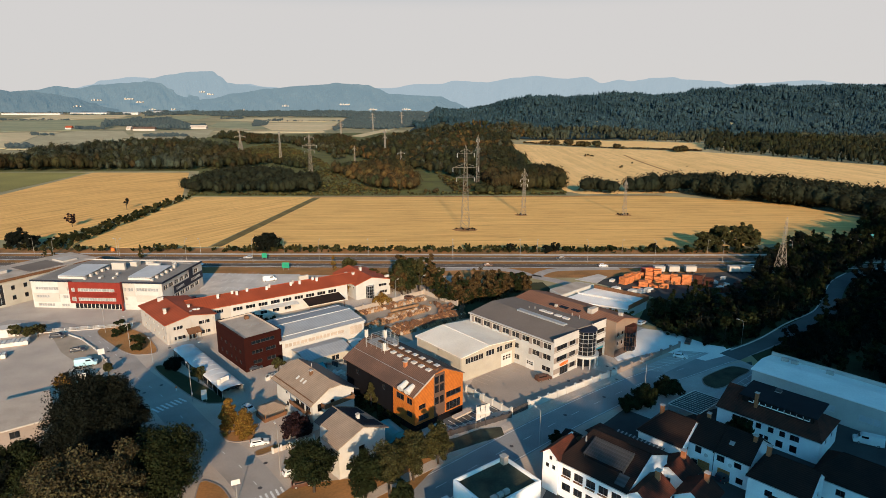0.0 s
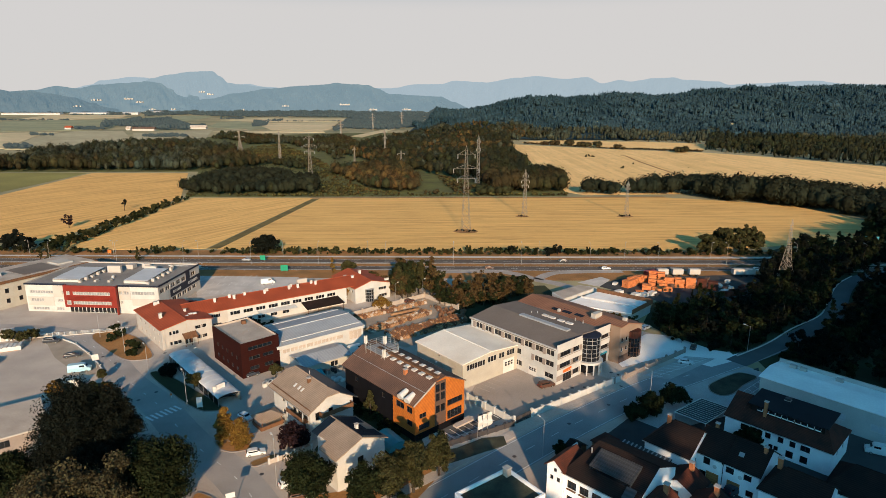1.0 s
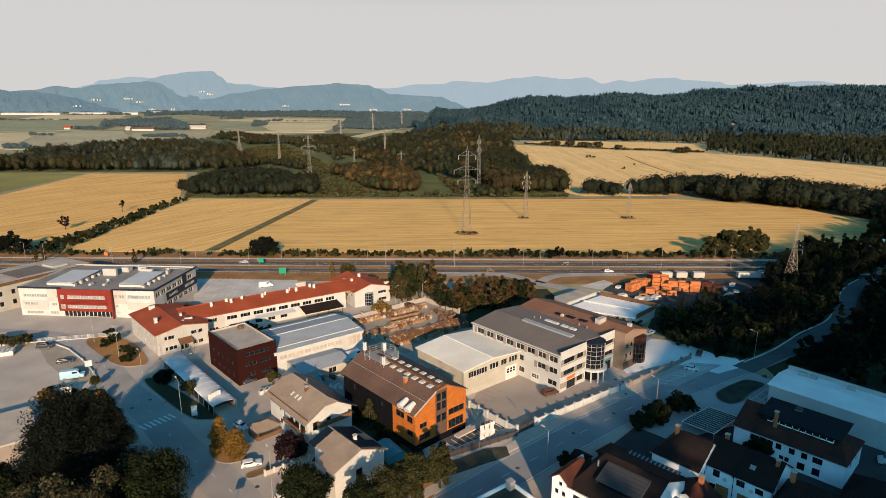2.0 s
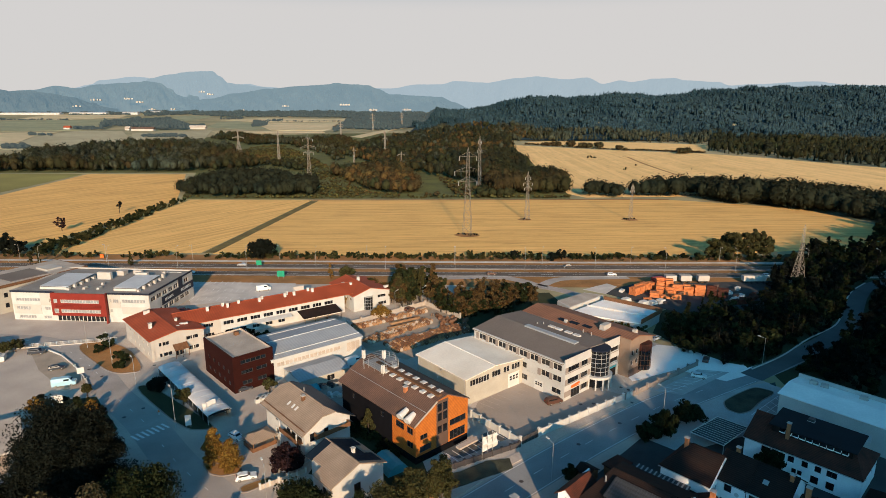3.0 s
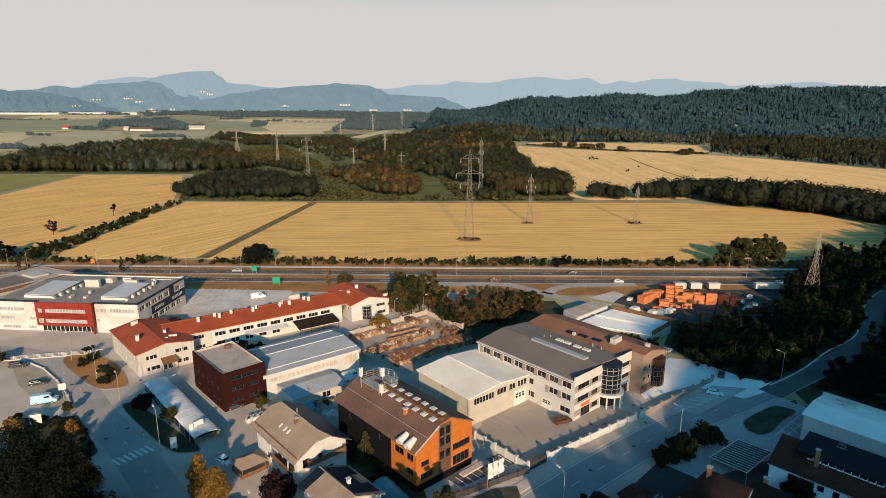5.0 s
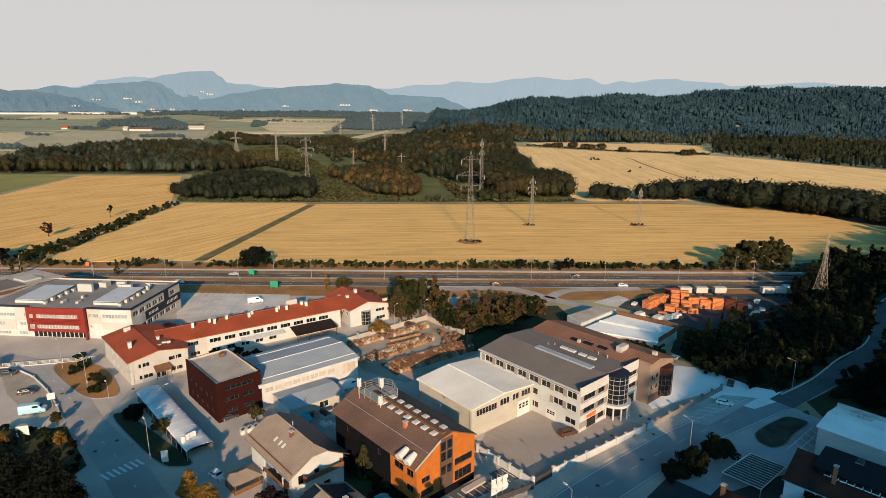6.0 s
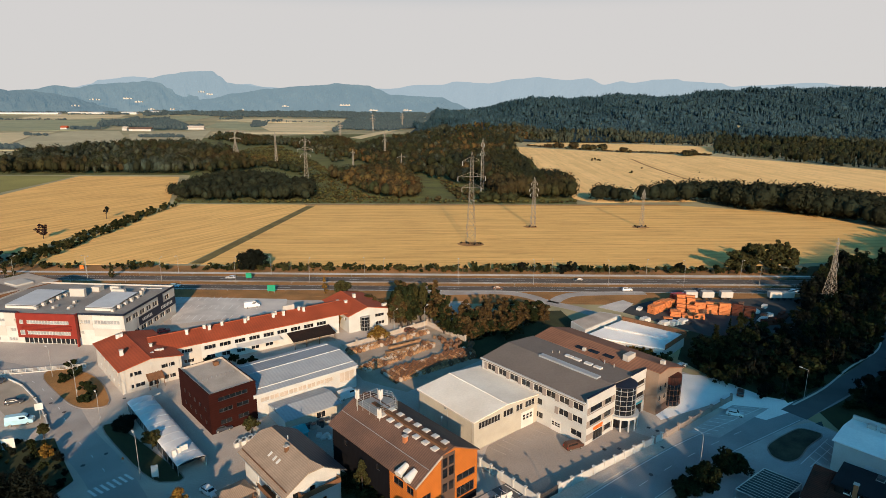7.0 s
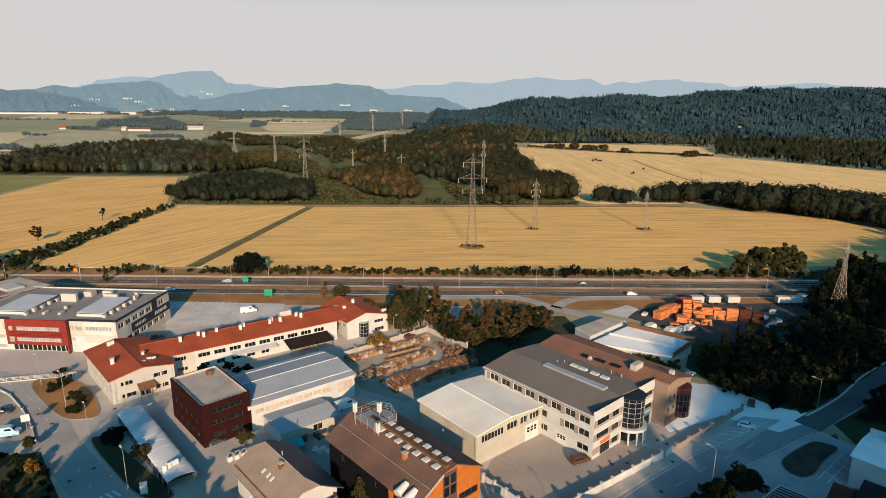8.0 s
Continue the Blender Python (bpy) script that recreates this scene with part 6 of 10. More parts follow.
def family_houses():
    b, a, h, zr = 11.8, 18.4, 7.6, 11.0
    t = thing("family_house", "white house with beige tiled half-hipped roof and brown balcony", "house", (-31.2, 128.2), 42.0)
    facade(t, "left", b, a, 0.35, a - 0.35, h, "white", [(1.2, 3.4, 4.4, 6.4, 2), (3.9, 6.1, 4.4, 6.4, 2), (6.6, 8.4, 4.4, 6.4, 2), (12.6, 13.8, 4.9, 6.2, 1), (2.0, 4.0, 1.2, 3.2, 2), (12.0, 13.6, 1.6, 2.9, 2)], frame_mat="darkframe")
    facade(t, "front", b, a, 0, b, h, "white", [(1.4, 2.6, 4.5, 6.5, 1), (5.0, 6.2, 4.5, 6.5, 1), (7.0, 8.6, 1.6, 2.8, 2), (2.4, 4.0, 1.2, 2.6, 1)], frame_mat="darkframe")
    part("wall", Shape().box(0, b, a - 0.35, a, 0, h), "white", t), part("wall", Shape().box(b - 0.35, b, 0.35, a - 0.35, 0, h), "white", t)
    x, o, drop = b / 2, 1.0, (zr - h) / (b / 2)
    for y0, y1 in ((0, 0.35), (a - 0.35, a)):
        part("gable", Shape().prism([(0, h), (b, h), (x + 1.9, zr - 1.1), (x - 1.9, zr - 1.1)], lambda p, q, d: (p, d, q), y0, y1), "white", t)
    e, zc = h - o * drop, zr - 1.0 - 0.0
    hx = x - (zr - zc) / drop
    for s_ in (1, -1):
        mx = lambda u: u if s_ > 0 else b - u
        lower = [(mx(-o), -o, e), (mx(hx), -o, zc), (mx(x), 1.9, zr), (mx(x), a - 0.9, zr), (mx(hx), a + o, zc), (mx(-o), a + o, e)]
        sh = Shape()
        n = len(lower)
        sh.add([(p, q, z + dz) for dz in (0, 0.22) for p, q, z in lower], [tuple(range(n - 1, -1, -1)), tuple(range(n, 2 * n))] + [(k, (k + 1) % n, n + (k + 1) % n, n + k) for k in range(n)])
        part("roof", sh, "taupe" if s_ > 0 else "sheet", t, "beige tiled slope" if s_ > 0 else "darker grey slope")
    for y0, y1 in ((-o, 1.9), (a + o, a - 0.9)):
        part("roof_hip", Shape().add([(hx, y0, zc + 0.03), (b - hx, y0, zc + 0.03), (x, y1, zr + 0.03), (hx, y0, zc + 0.25), (b - hx, y0, zc + 0.25), (x, y1, zr + 0.25)], [(0, 2, 1), (3, 4, 5), (0, 1, 4, 3), (1, 2, 5, 4), (2, 0, 3, 5)]), "taupe", t)
    part("ridge_cap", Shape().rod((x, 1.9, zr + 0.24), (x, a - 0.9, zr + 0.24), 0.13), "taupe", t)
    part("gutter", Shape().rod((-o - 0.1, -o, e), (-o - 0.1, a + o, e), 0.09), "steel", t)
    bal = part("balcony", Shape().box(2.4, 11.0, -1.4, -0.02, 5.4, 5.6), "wood", t, "brown wooden balcony across the gable")
    part("balustrade", Shape().box(2.4, 11.0, -1.5, -1.4, 5.5, 6.6), "wood", bal)
    for u in (2.4, 10.9):
        part("balustrade", Shape().box(u, u + 0.1, -1.4, -0.02, 5.5, 6.6), "wood", bal)
    lb = part("loggia", Shape().box(-1.4, -0.02, 0.8, 9.0, 4.4, 4.6), "wood", t, "brown wooden side balcony")
    part("balustrade", Shape().box(-1.5, -1.4, 0.8, 9.0, 4.5, 5.6), "wood", lb)
    for y in (0.9, 8.8):
        part("post", Shape().box(-1.5, -1.3, y, y + 0.2, 0, 7.1), "white", lb)
    slope = lambda u: zr - (x - u) * drop + 0.22
    for i in range(3):
        y = (7.4, 8.9, 10.9)[i]
        part("roof_window", Shape().prism([(2.0, slope(2.0)), (2.9, slope(2.9)), (2.9, slope(2.9) + 0.12), (2.0, slope(2.0) + 0.12)], lambda p, q, d: (p, d, q), y, y + 0.6), "whiteplastic", t)
    part("snow_guard", Shape().prism([(-0.2, slope(-0.2)), (-0.1, slope(-0.1)), (-0.1, slope(-0.1) + 0.2), (-0.2, slope(-0.2) + 0.2)], lambda p, q, d: (p, d, q), -0.5, a + 0.5), "wood", t)
    chimney(t, 4.6, 8.2, 9.6, 11.5, "wood", 0.35)
    part("vent_pipe", Shape().rod((6.4, 11.0, 10.4), (6.4, 11.0, 12.0), 0.14), "steel", t)
    sh = thing("garden_pavilion", "small tan-roofed garden pavilion with brown rail", "pavilion", (-43.6, 135.8), 43.6)
    for x, y in ((-2.6, -2.2), (2.6, -2.2), (-2.6, 2.2), (2.6, 2.2)):
        part("post", Shape().rod((x, y, 0), (x, y, 2.3), 0.1), "wood", sh)
    part("roof", Shape().add([(-3.2, -2.8, 2.3), (3.2, -2.8, 2.3), (3.2, 2.8, 2.3), (-3.2, 2.8, 2.3), (-1.0, 0, 3.4), (1.0, 0, 3.4)], [(0, 1, 5, 4), (1, 2, 5), (2, 3, 4, 5), (3, 0, 4), (3, 2, 1, 0)]), "taupe", sh)
    part("railing", Shape().box(-3.0, 3.0, -2.5, -2.35, 0, 1.0), "wood", sh)
    part("railing", Shape().box(-3.0, -2.85, -2.3, 2.2, 0, 1.0), "wood", sh)

    b, a, h, zr, o, n_ = 12.0, 11.0, 7.7, 10.1, 0.6, 5.6
    t = thing("white_house", "white gabled house with taupe roof and solar panels", "house", (-21.6, 109.0), 42.8)
    drop = (zr - h) / (b / 2)
    facade(t, "left", b, a, 0.35, n_, h, "white", [(2.0, 3.4, 4.8, 6.2, 2), (2.0, 3.6, 1.5, 2.9, 2)], frame_mat="darkframe")
    facade(t, "front", b, a, 0, b, h, "white", [(5.0, 6.6, 3.4, 5.8, 1), (2.0, 3.2, 1.4, 2.8, 1)], frame_mat="darkframe")
    inner = lambda s_, d, z: (2.2 + d, s_, z)
    part("wall", wall(inner, n_, a - 0.35, 0, h + 2.2 * drop, [(7.2, 8.4, 5.2, 6.8)]), "white", t)
    window(t, inner, 7.21, 8.39, 5.21, 6.79, 1, "darkframe")
    part("wall", Shape().prism([(0, 0), (2.2, 0), (2.2, h + 2.2 * drop), (0, h)], lambda p, q, d: (p, d, q), n_ - 0.35, n_), "white", t)
    part("wall", Shape().box(2.2, b, a - 0.35, a, 0, h), "white", t), part("wall", Shape().box(b - 0.35, b, 0.35, a - 0.35, 0, h), "white", t)
    gable(t, b, 0, 0.35, h, b / 2, zr, "white")
    part("gable", Shape().prism([(2.2, h), (b, h), (b / 2, zr), (2.2, h + 2.2 * drop)], lambda p, q, d: (p, d, q), a - 0.35, a), "white", t)
    for x0, y0, y1, m in ((-o, -o, n_ + 0.3, "taupe"), (1.5, n_ + 0.3, 9.2, "taupe"), (1.2, 9.2, a + o, "solar"), (b + o, -o, a + o, "taupe")):
        z0 = h + drop * (x0 if x0 < 6 else b - x0)
        part("roof", Shape().prism([(x0, z0), (b / 2, zr), (b / 2, zr + 0.22), (x0, z0 + 0.22)], lambda p, q, d: (p, d, q), y0, y1), m, t)
    part("ridge_cap", Shape().rod((b / 2, -o, zr + 0.22), (b / 2, a + o, zr + 0.22), 0.12), "taupe", t)
    part("gutter", Shape().rod((-o - 0.1, -o, h - o * drop), (-o - 0.1, n_ + 0.3, h - o * drop), 0.09), "steel", t)
    top = lambda u: zr - (u - 6.0) * drop + 0.26
    for i in range(6):
        for j in range(3):
            if 2 <= i <= 3 and j == 2:
                continue
            u0, y = 6.4 + 1.85 * j, 0.3 + 1.75 * i
            part("solar_panel", Shape().prism([(u0, top(u0)), (u0 + 1.78, top(u0 + 1.78)), (u0 + 1.78, top(u0 + 1.78) + 0.08), (u0, top(u0) + 0.08)], lambda p, q, d: (p, d, q), y, y + 1.66), "solar", t)
    chimney(t, 7.6, 3.9, 9.2, 10.8, "whiteplastic", 0.3)
    fence = thing("garden_fence", "rough pale stone garden fence with short posts", "fence", (-34.4, 121.7), 36)
    for i in range(6):
        part("post", Shape().box(-5 + 2 * i - 0.2, -5 + 2 * i + 0.2, -0.2, 0.2, 0, 1.5), "white", fence)
    for i in range(5):
        part("panel", Shape().box(-4.8 + 2 * i, -3.2 + 2 * i, -0.1, 0.1, 0, 1.1), "flatroof", fence)


def hip_roof(t, b, a, h, xr, zr, mat, over=0.8, hips=(3.0, 3.0), thick=0.22, label=""):
    """Two long slopes along y and a hip at either end (0: a plain gable end), each slope a slab of its own."""
    drop = (zr - h) / xr
    e, far = h - over * drop, h - over * (zr - h) / (b - xr)
    y0, y1 = (hips[0] if hips[0] else -over), (a - hips[1] if hips[1] else a + over)
    slabs = [[(-over, -over, e), (xr, y0, zr), (xr, y1, zr), (-over, a + over, e)],
             [(b + over, -over, far), (xr, y0, zr), (xr, y1, zr), (b + over, a + over, far)]]
    if hips[0]:
        slabs.append([(-over, -over, e), (b + over, -over, far), (xr, y0, zr)])
    if hips[1]:
        slabs.append([(-over, a + over, e), (b + over, a + over, far), (xr, y1, zr)])
    for q in slabs:
        n = len(q)
        sh = Shape().add([(x, y, z + dz) for dz in (0, thick) for x, y, z in q],
                         [tuple(range(n)), tuple(range(n, 2 * n))] + [(i, (i + 1) % n, n + (i + 1) % n, n + i) for i in range(n)])
        part("roof", sh, mat, t, label)
    part("ridge_cap", Shape().rod((xr, y0, zr + thick), (xr, y1, zr + thick), 0.13), mat, t)
    part("gutter", Shape().rod((-over - 0.1, -over, e), (-over - 0.1, a + over, e), 0.09), "steel", t)


def old_house(name, label, p, th, a, b, h, xr, zr, roof_mat, left=(), front=(), hips=(3.0, 3.0), over=0.35):
    """A white house whose long front runs along y, under a hipped or gabled tile roof."""
    t = thing(name, label, "house", p, th)
    facade(t, "left", b, a, 0.35, a - 0.35, h, "shadewhite", left, frame_mat="darkframe")
    facade(t, "front", b, a, 0, b, h, "shadewhite", front, frame_mat="darkframe")
    part("wall", Shape().box(0, b, a - 0.35, a, 0, h), "shadewhite", t)
    part("wall", Shape().box(b - 0.35, b, 0.35, a - 0.35, 0, h), "shadewhite", t)
    for y0, y1, hip in ((0, 0.35, hips[0]), (a - 0.35, a, hips[1])):
        if not hip:
            gable(t, b, y0, y1, h, xr, zr, "shadewhite")
    hip_roof(t, b, a, h, xr, zr, roof_mat, over, hips)
    return t


def right_houses():
    # long house with a shed dormer all along its dark red roof
    a, b, h = 22.0, 13.4, 5.5
    up = [a * (1 - f) - 0.8 for f in (0.21, 0.34, 0.42, 0.54, 0.65, 0.78)]
    low = [a * (1 - f) - 0.8 for f in (0.45, 0.50, 0.64, 0.77)]
    wl = [(y, y + (1.9 if i in (0, 5) else 1.2), 3.4, 4.8, 2 if i in (0, 5) else 1) for i, y in enumerate(up)] + [(y, y + (0.9 if i < 2 else 1.5), 1.2 if i < 2 else 0.6, 2.3, 1) for i, y in enumerate(low)]
    t = old_house("terrace_house", "long white house under dark red tiles with a shed dormer", (81.8, 114.5), 43.0, a, b, h, 6.9, 9.0, "redtile", wl, [(4.0, 5.4, 2.8, 4.2, 1), (8.4, 9.8, 2.8, 4.2, 1)], (3.4, 0))
    dw = [(3.4 + 1.32 * i, 4.4 + 1.32 * i, 7.85, 8.6) for i in range(10)]
    part("dormer_wall", wall(lambda s, d, z: (3.3 + d, s, z), 2.6, 17.8, 6.9, 8.95, dw, 0.25), "darktile", t)
    for y0, y1, z0, z1 in dw:
        w = part("dormer_window", Shape().box(3.42, 3.47, y0, y1, z0, z1), "glass", t)
        part("dormer_sill", Shape().box(3.08, 3.3, y0 - 0.05, y1 + 0.05, z0 - 0.14, z0), "shadewhite", w)
        part("dormer_reveal", Shape().box(3.2, 3.3, y0 - 0.1, y0, z0, z0 + 0.55), "shadewhite", w)
    part("dormer_roof", Shape().prism([(2.8, 8.9), (11.2, 9.65), (11.2, 9.85), (2.8, 9.1)], lambda p, q, d: (p, d, q), 1.8, 18.4), "darksheet", t, "dark sheet roof over the shed dormer")
    for y in (2.6, 17.5):
        part("dormer_side", Shape().prism([(3.3, 7.2), (6.9, 9.0), (10.9, 7.6), (10.9, 9.6), (3.3, 8.93)], lambda p, q, d: (p, d, q), y, y + 0.3), "darktile", t)
    part("dormer_back", Shape().box(10.7, 10.95, 2.9, 17.5, 6.6, 9.6), "darktile", t)
    part("roof_ridge_tile", Shape().rod((2.2, 18.9, 6.75), (6.8, 18.9, 9.1), 0.3), "redtile", t)
    chimney(t, 2.8, 14.5, 7.0, 10.7, w=0.34)
    roof_box(t, 9.6, 12.0, 9.75, 1.4, 1.2, 0.5, "sheet", "roof_hatch")
    # pair of row houses under one long dark roof
    a = 9.8
    t = old_house("row_house", "white end house under a dark hipped roof with a brick chimney", (50.5, 111.9), 43.0, a, 11.5, 6.0, 5.7, 9.8, "darktile", [(1.0, 2.2, 0.3, 2.3, 1), (6.6, 8.2, 2.9, 4.0, 2)], [(3, 4.4, 3.2, 4.6, 1)], (0, 3.6))
    chimney(t, 5.2, a - 2.6, 8.6, 11.0, w=0.36)
    bal = part("balcony", Shape().box(-1.3, -0.02, -1.6, 1.4, 2.9, 3.1), "wood", t, "dark wooden balcony at the house corner")
    part("balustrade", Shape().box(-1.4, -1.3, -1.6, 1.4, 3.0, 4.1), "darkframe", bal)
    part("post", Shape().box(-1.4, -1.25, -1.6, -1.45, 0, 3.0), "darkframe", bal)
    part("porch_roof", Shape().prism([(-2.6, 2.3), (-0.02, 3.2), (-0.02, 3.4), (-2.6, 2.5)], lambda p, q, d: (p, d, q), 2.2, 5.6), "darktile", t)
    a = 12.9
    t = old_house("row_house", "white row house with garage doors under a dark tiled roof", (61.8, 105.6), 43.0, a, 11.0, 6.0, 5.5, 9.4, "darktile",
                  [(0.8, 2.2, 0.6, 2.0, 1), (1.4, 2.9, 3.9, 5.2, 1), (4.8, 6.4, 3.9, 5.3, 2), (9.6, 11.0, 3.8, 5.4, 1), (10.2, 11.6, 0.7, 2.1, 1)], [(3, 4.4, 3.2, 4.6, 1)], (0, 0))
    for y in (3.4, 7.6):
        d = part("garage_door", Shape().box(-0.08, 0.02, y, y + 2.5, 0.05, 2.5), "garagewood", t, "varnished brown garage door")
        for i in range(4):
            part("door_rail", Shape().box(-0.11, -0.08, y, y + 2.5, 0.5 + 0.55 * i, 0.56 + 0.55 * i), "wood", d)
    for y in (3.4, 8.4):
        part("satellite_dish", Shape().rod((-0.5, y, 4.3), (-0.42, y, 4.3), 0.42, n=14), "whiteplastic", t, "white satellite dish on the wall")
    part("downpipe", Shape().rod((-0.1, 6.9, 0), (-0.1, 6.9, 5.7), 0.07), "darkframe", t)
    part("party_wall", Shape().prism([(-0.7, 5.7), (5.5, 9.5), (5.5, 9.85), (-0.7, 6.05)], lambda p, q, d: (p, d, q), 6.75, 7.0), "darktile", t)
    chimney(t, 6.4, 11.2, 8.0, 10.4, w=0.34), chimney(t, 4.6, 0.8, 8.0, 10.2, w=0.34)
    part("roof_hatch", Shape().prism([(2.0, 7.3), (2.8, 7.85), (2.8, 8.05), (2.0, 7.5)], lambda p, q, d: (p, d, q), 4, 5), "steel", t)
    # dark-roofed houses towards the edge of the town
    t = old_house("gabled_house", "white gabled house in the shade with a dark tiled roof", (67.2, 94.6), 43.5, 10.6, 10.0, 6.0, 5.0, 9.4, "darktile", [(2.0, 3.4, 3.0, 4.4, 1), (6.0, 7.4, 3.0, 4.4, 1)], [(2.6, 3.8, 3.0, 4.4, 1), (6.2, 7.4, 3.0, 4.4, 1)], (0, 3.0))
    chimney(t, 5.6, 9.0, 8.4, 10.6)
    part("porch_roof", Shape().prism([(-2.4, 2.4), (-0.02, 3.6), (-0.02, 3.8), (-2.4, 2.6)], lambda p, q, d: (p, d, q), 3.0, 6.4), "darktile", t)
    old_house("low_house", "low white house with a broad dark roof deep in the shade", (84.0, 95.0), 43.0, 14.0, 12.0, 4.2, 6.0, 7.8, "darktile", [(3, 4.6, 1.6, 3.0, 2), (8, 9.6, 1.6, 3.0, 2)], [(3.0, 4.2, 1.8, 3.0, 1)], (3.5, 3.5))
    # guest house with rows of windows, a gabled end and a sheet-covered lantern
    a, b, h = 14.4, 17.0, 8.0
    wl = [(0.9 + 2.7 * i, 2.9 + 2.7 * i, z, z + 1.7, 2) for i in range(5) for z in (1.6, 4.9)]
    t = old_house("guest_house", "pale guest house with rows of windows and a brown tiled roof", (33.4, 94.2), 45.0, a, b, h, 8.5, 11.8, "darktile", wl, [(3, 4.4, 5.0, 6.6, 1), (8, 9.4, 5.0, 6.6, 1)], (0, 2.2), 0.4)
    for q in wl:
        if q[2] > 4:
            part("window_box", Shape().box(-0.28, -0.02, q[0], q[1], q[2] - 0.25, q[2] - 0.02), "wood", t)
    ew = [(a + 0.7, a + 1.5, 5.3, 6.3), (a + 2.2, a + 3.0, 5.3, 6.3), (a + 1.5, a + 2.2, 7.2, 8.1)]
    part("end_gable", wall(lambda s, d, z: (-0.4 + d, s, z), a, a + 3.7, 0, 8.4, ew, 0.35), "shadewhite", t)
    for q in ew:
        window(t, lambda s, d, z: (-0.4 + d, s, z), *q, 1, "darkframe")
    part("end_gable_top", Shape().prism([(a, 8.4), (a + 3.7, 8.4), (a + 1.85, 9.9)], lambda p, q, d: (d, p, q), -0.4, -0.05), "shadewhite", t)
    part("end_wall", Shape().box(-0.05, 10.0, a + 3.35, a + 3.7, 0, 8.4), "shadewhite", t)
    for y0 in (a - 0.5, a + 4.2):
        part("end_roof", Shape().prism([(y0, 8.0), (a + 1.85, 9.9), (a + 1.85, 10.12), (y0, 8.22)], lambda p, q, d: (d, p, q), -0.9, 7.0), "redtile", t, "red-brown tiles over the gabled end")
    zs = lambda x: h + (11.8 - h) / 8.5 * x + 0.22
    lantern = part("lantern_roof", Shape().prism([(2.3, zs(2.3) + 0.8), (6.6, zs(6.6) + 0.55), (6.6, zs(6.6) + 0.7), (2.3, zs(2.3) + 0.95)], lambda p, q, d: (p, d, q), 2.0, 10.6), "sheet", t, "grey corrugated sheets over the roof lantern")
    for i in range(18):
        part("sheet_rib", Shape().prism([(2.3, zs(2.3) + 0.95), (6.6, zs(6.6) + 0.7), (6.6, zs(6.6) + 0.8), (2.3, zs(2.3) + 1.05)], lambda p, q, d: (p, d, q), 2.1 + 0.48 * i, 2.22 + 0.48 * i), "darkframe", lantern)
    part("lantern_front", Shape().box(2.5, 2.7, 2.2, 10.4, zs(2.5) - 0.3, zs(2.5) + 0.75), "glass", lantern)
    for y in (2.1, 10.3):
        part("lantern_side", Shape().prism([(2.5, zs(2.5) - 0.2), (6.5, zs(6.5) - 0.2), (6.5, zs(6.5) + 0.55), (2.5, zs(2.5) + 0.78)], lambda p, q, d: (p, d, q), y, y + 0.2), "sheet", lantern)
    part("fallen_sheet", Shape().prism([(0.2, zs(0.2) + 0.05), (2.2, zs(2.2) + 0.35), (2.2, zs(2.2) + 0.45), (0.2, zs(0.2) + 0.15)], lambda p, q, d: (p, d, q), 0.6, 2.6), "sheet", t)
    part("vent_pipe", Shape().rod((5.6, 12.0, 10.2), (5.6, 12.0, 11.8), 0.18), "steel", t)
    # small red-roofed annexes between the houses
    for q, th, sx, sy, hh, zz, lab in (((38.2, 96.4), 45, 8.0, 6.0, 6.4, 8.6, "white gabled annex with a weathered red tile roof"), ((47.6, 107.0), 45, 6.4, 7.0, 4.2, 6.2, "low annex with a red tile roof behind the garages"), ((48.6, 98.4), 45, 7.0, 6.0, 4.8, 6.8, "low annex with a red tile roof and brick chimney")):
        o = thing("annex", lab, "annex", q, th)
        part("wall", Shape().box(-sx / 2, sx / 2, -sy / 2, sy / 2, 0, hh), "shadewhite", o)
        for s_ in (-1, 1):
            part("gable", Shape().prism([(-sy / 2, hh), (sy / 2, hh), (0, zz - 0.05)], lambda p, q_, d: (d, p, q_), s_ * sx / 2 - 0.15, s_ * sx / 2 + 0.15), "shadewhite", o)
            part("roof", Shape().prism([(s_ * (sy / 2 + 0.5), hh - 0.3), (0, zz), (0, zz + 0.2), (s_ * (sy / 2 + 0.5), hh - 0.1)], lambda p, q_, d: (d, p, q_), -sx / 2 - 0.4, sx / 2 + 0.4), "redtile", o)
        part("window", Shape().box(-sx / 2 - 0.18, -sx / 2 - 0.15, -0.5, 0.5, hh - 1.6, hh - 0.5), "glass", o)
        chimney(o, sx * 0.3, -0.6, hh + 0.8, zz + 1.5, w=0.42)
    # corrugated lean-to between the guest house and the row
    o = thing("lean_to", "grey corrugated lean-to roof between the houses", "lean-to", (42.3, 116.1), 45)
    part("roof", Shape().prism([(-2.4, 3.6), (2.4, 4.3), (2.4, 4.42), (-2.4, 3.72)], lambda p, q, d: (p, d, q), -5.6, 5.6), "sheet", o)
    for i in range(12):
        part("sheet_rib", Shape().prism([(-2.4, 3.72), (2.4, 4.42), (2.4, 4.5), (-2.4, 3.8)], lambda p, q, d: (p, d, q), -5.4 + 0.95 * i, -5.1 + 0.95 * i), "steel", o)
    for x, y in ((-2.2, -5.4), (-2.2, 0), (-2.2, 5.4), (2.2, -5.4), (2.2, 5.4)):
        part("post", Shape().box(x - 0.1, x + 0.1, y - 0.1, y + 0.1, 0, 3.66), "wood", o)
    o = thing("garden_hut", "small dark garden hut with a tiled roof", "hut", (29.8, 122.8), 40)
    part("wall", Shape().box(-1.8, 1.8, -1.5, 1.5, 0, 2.2), "wood", o)
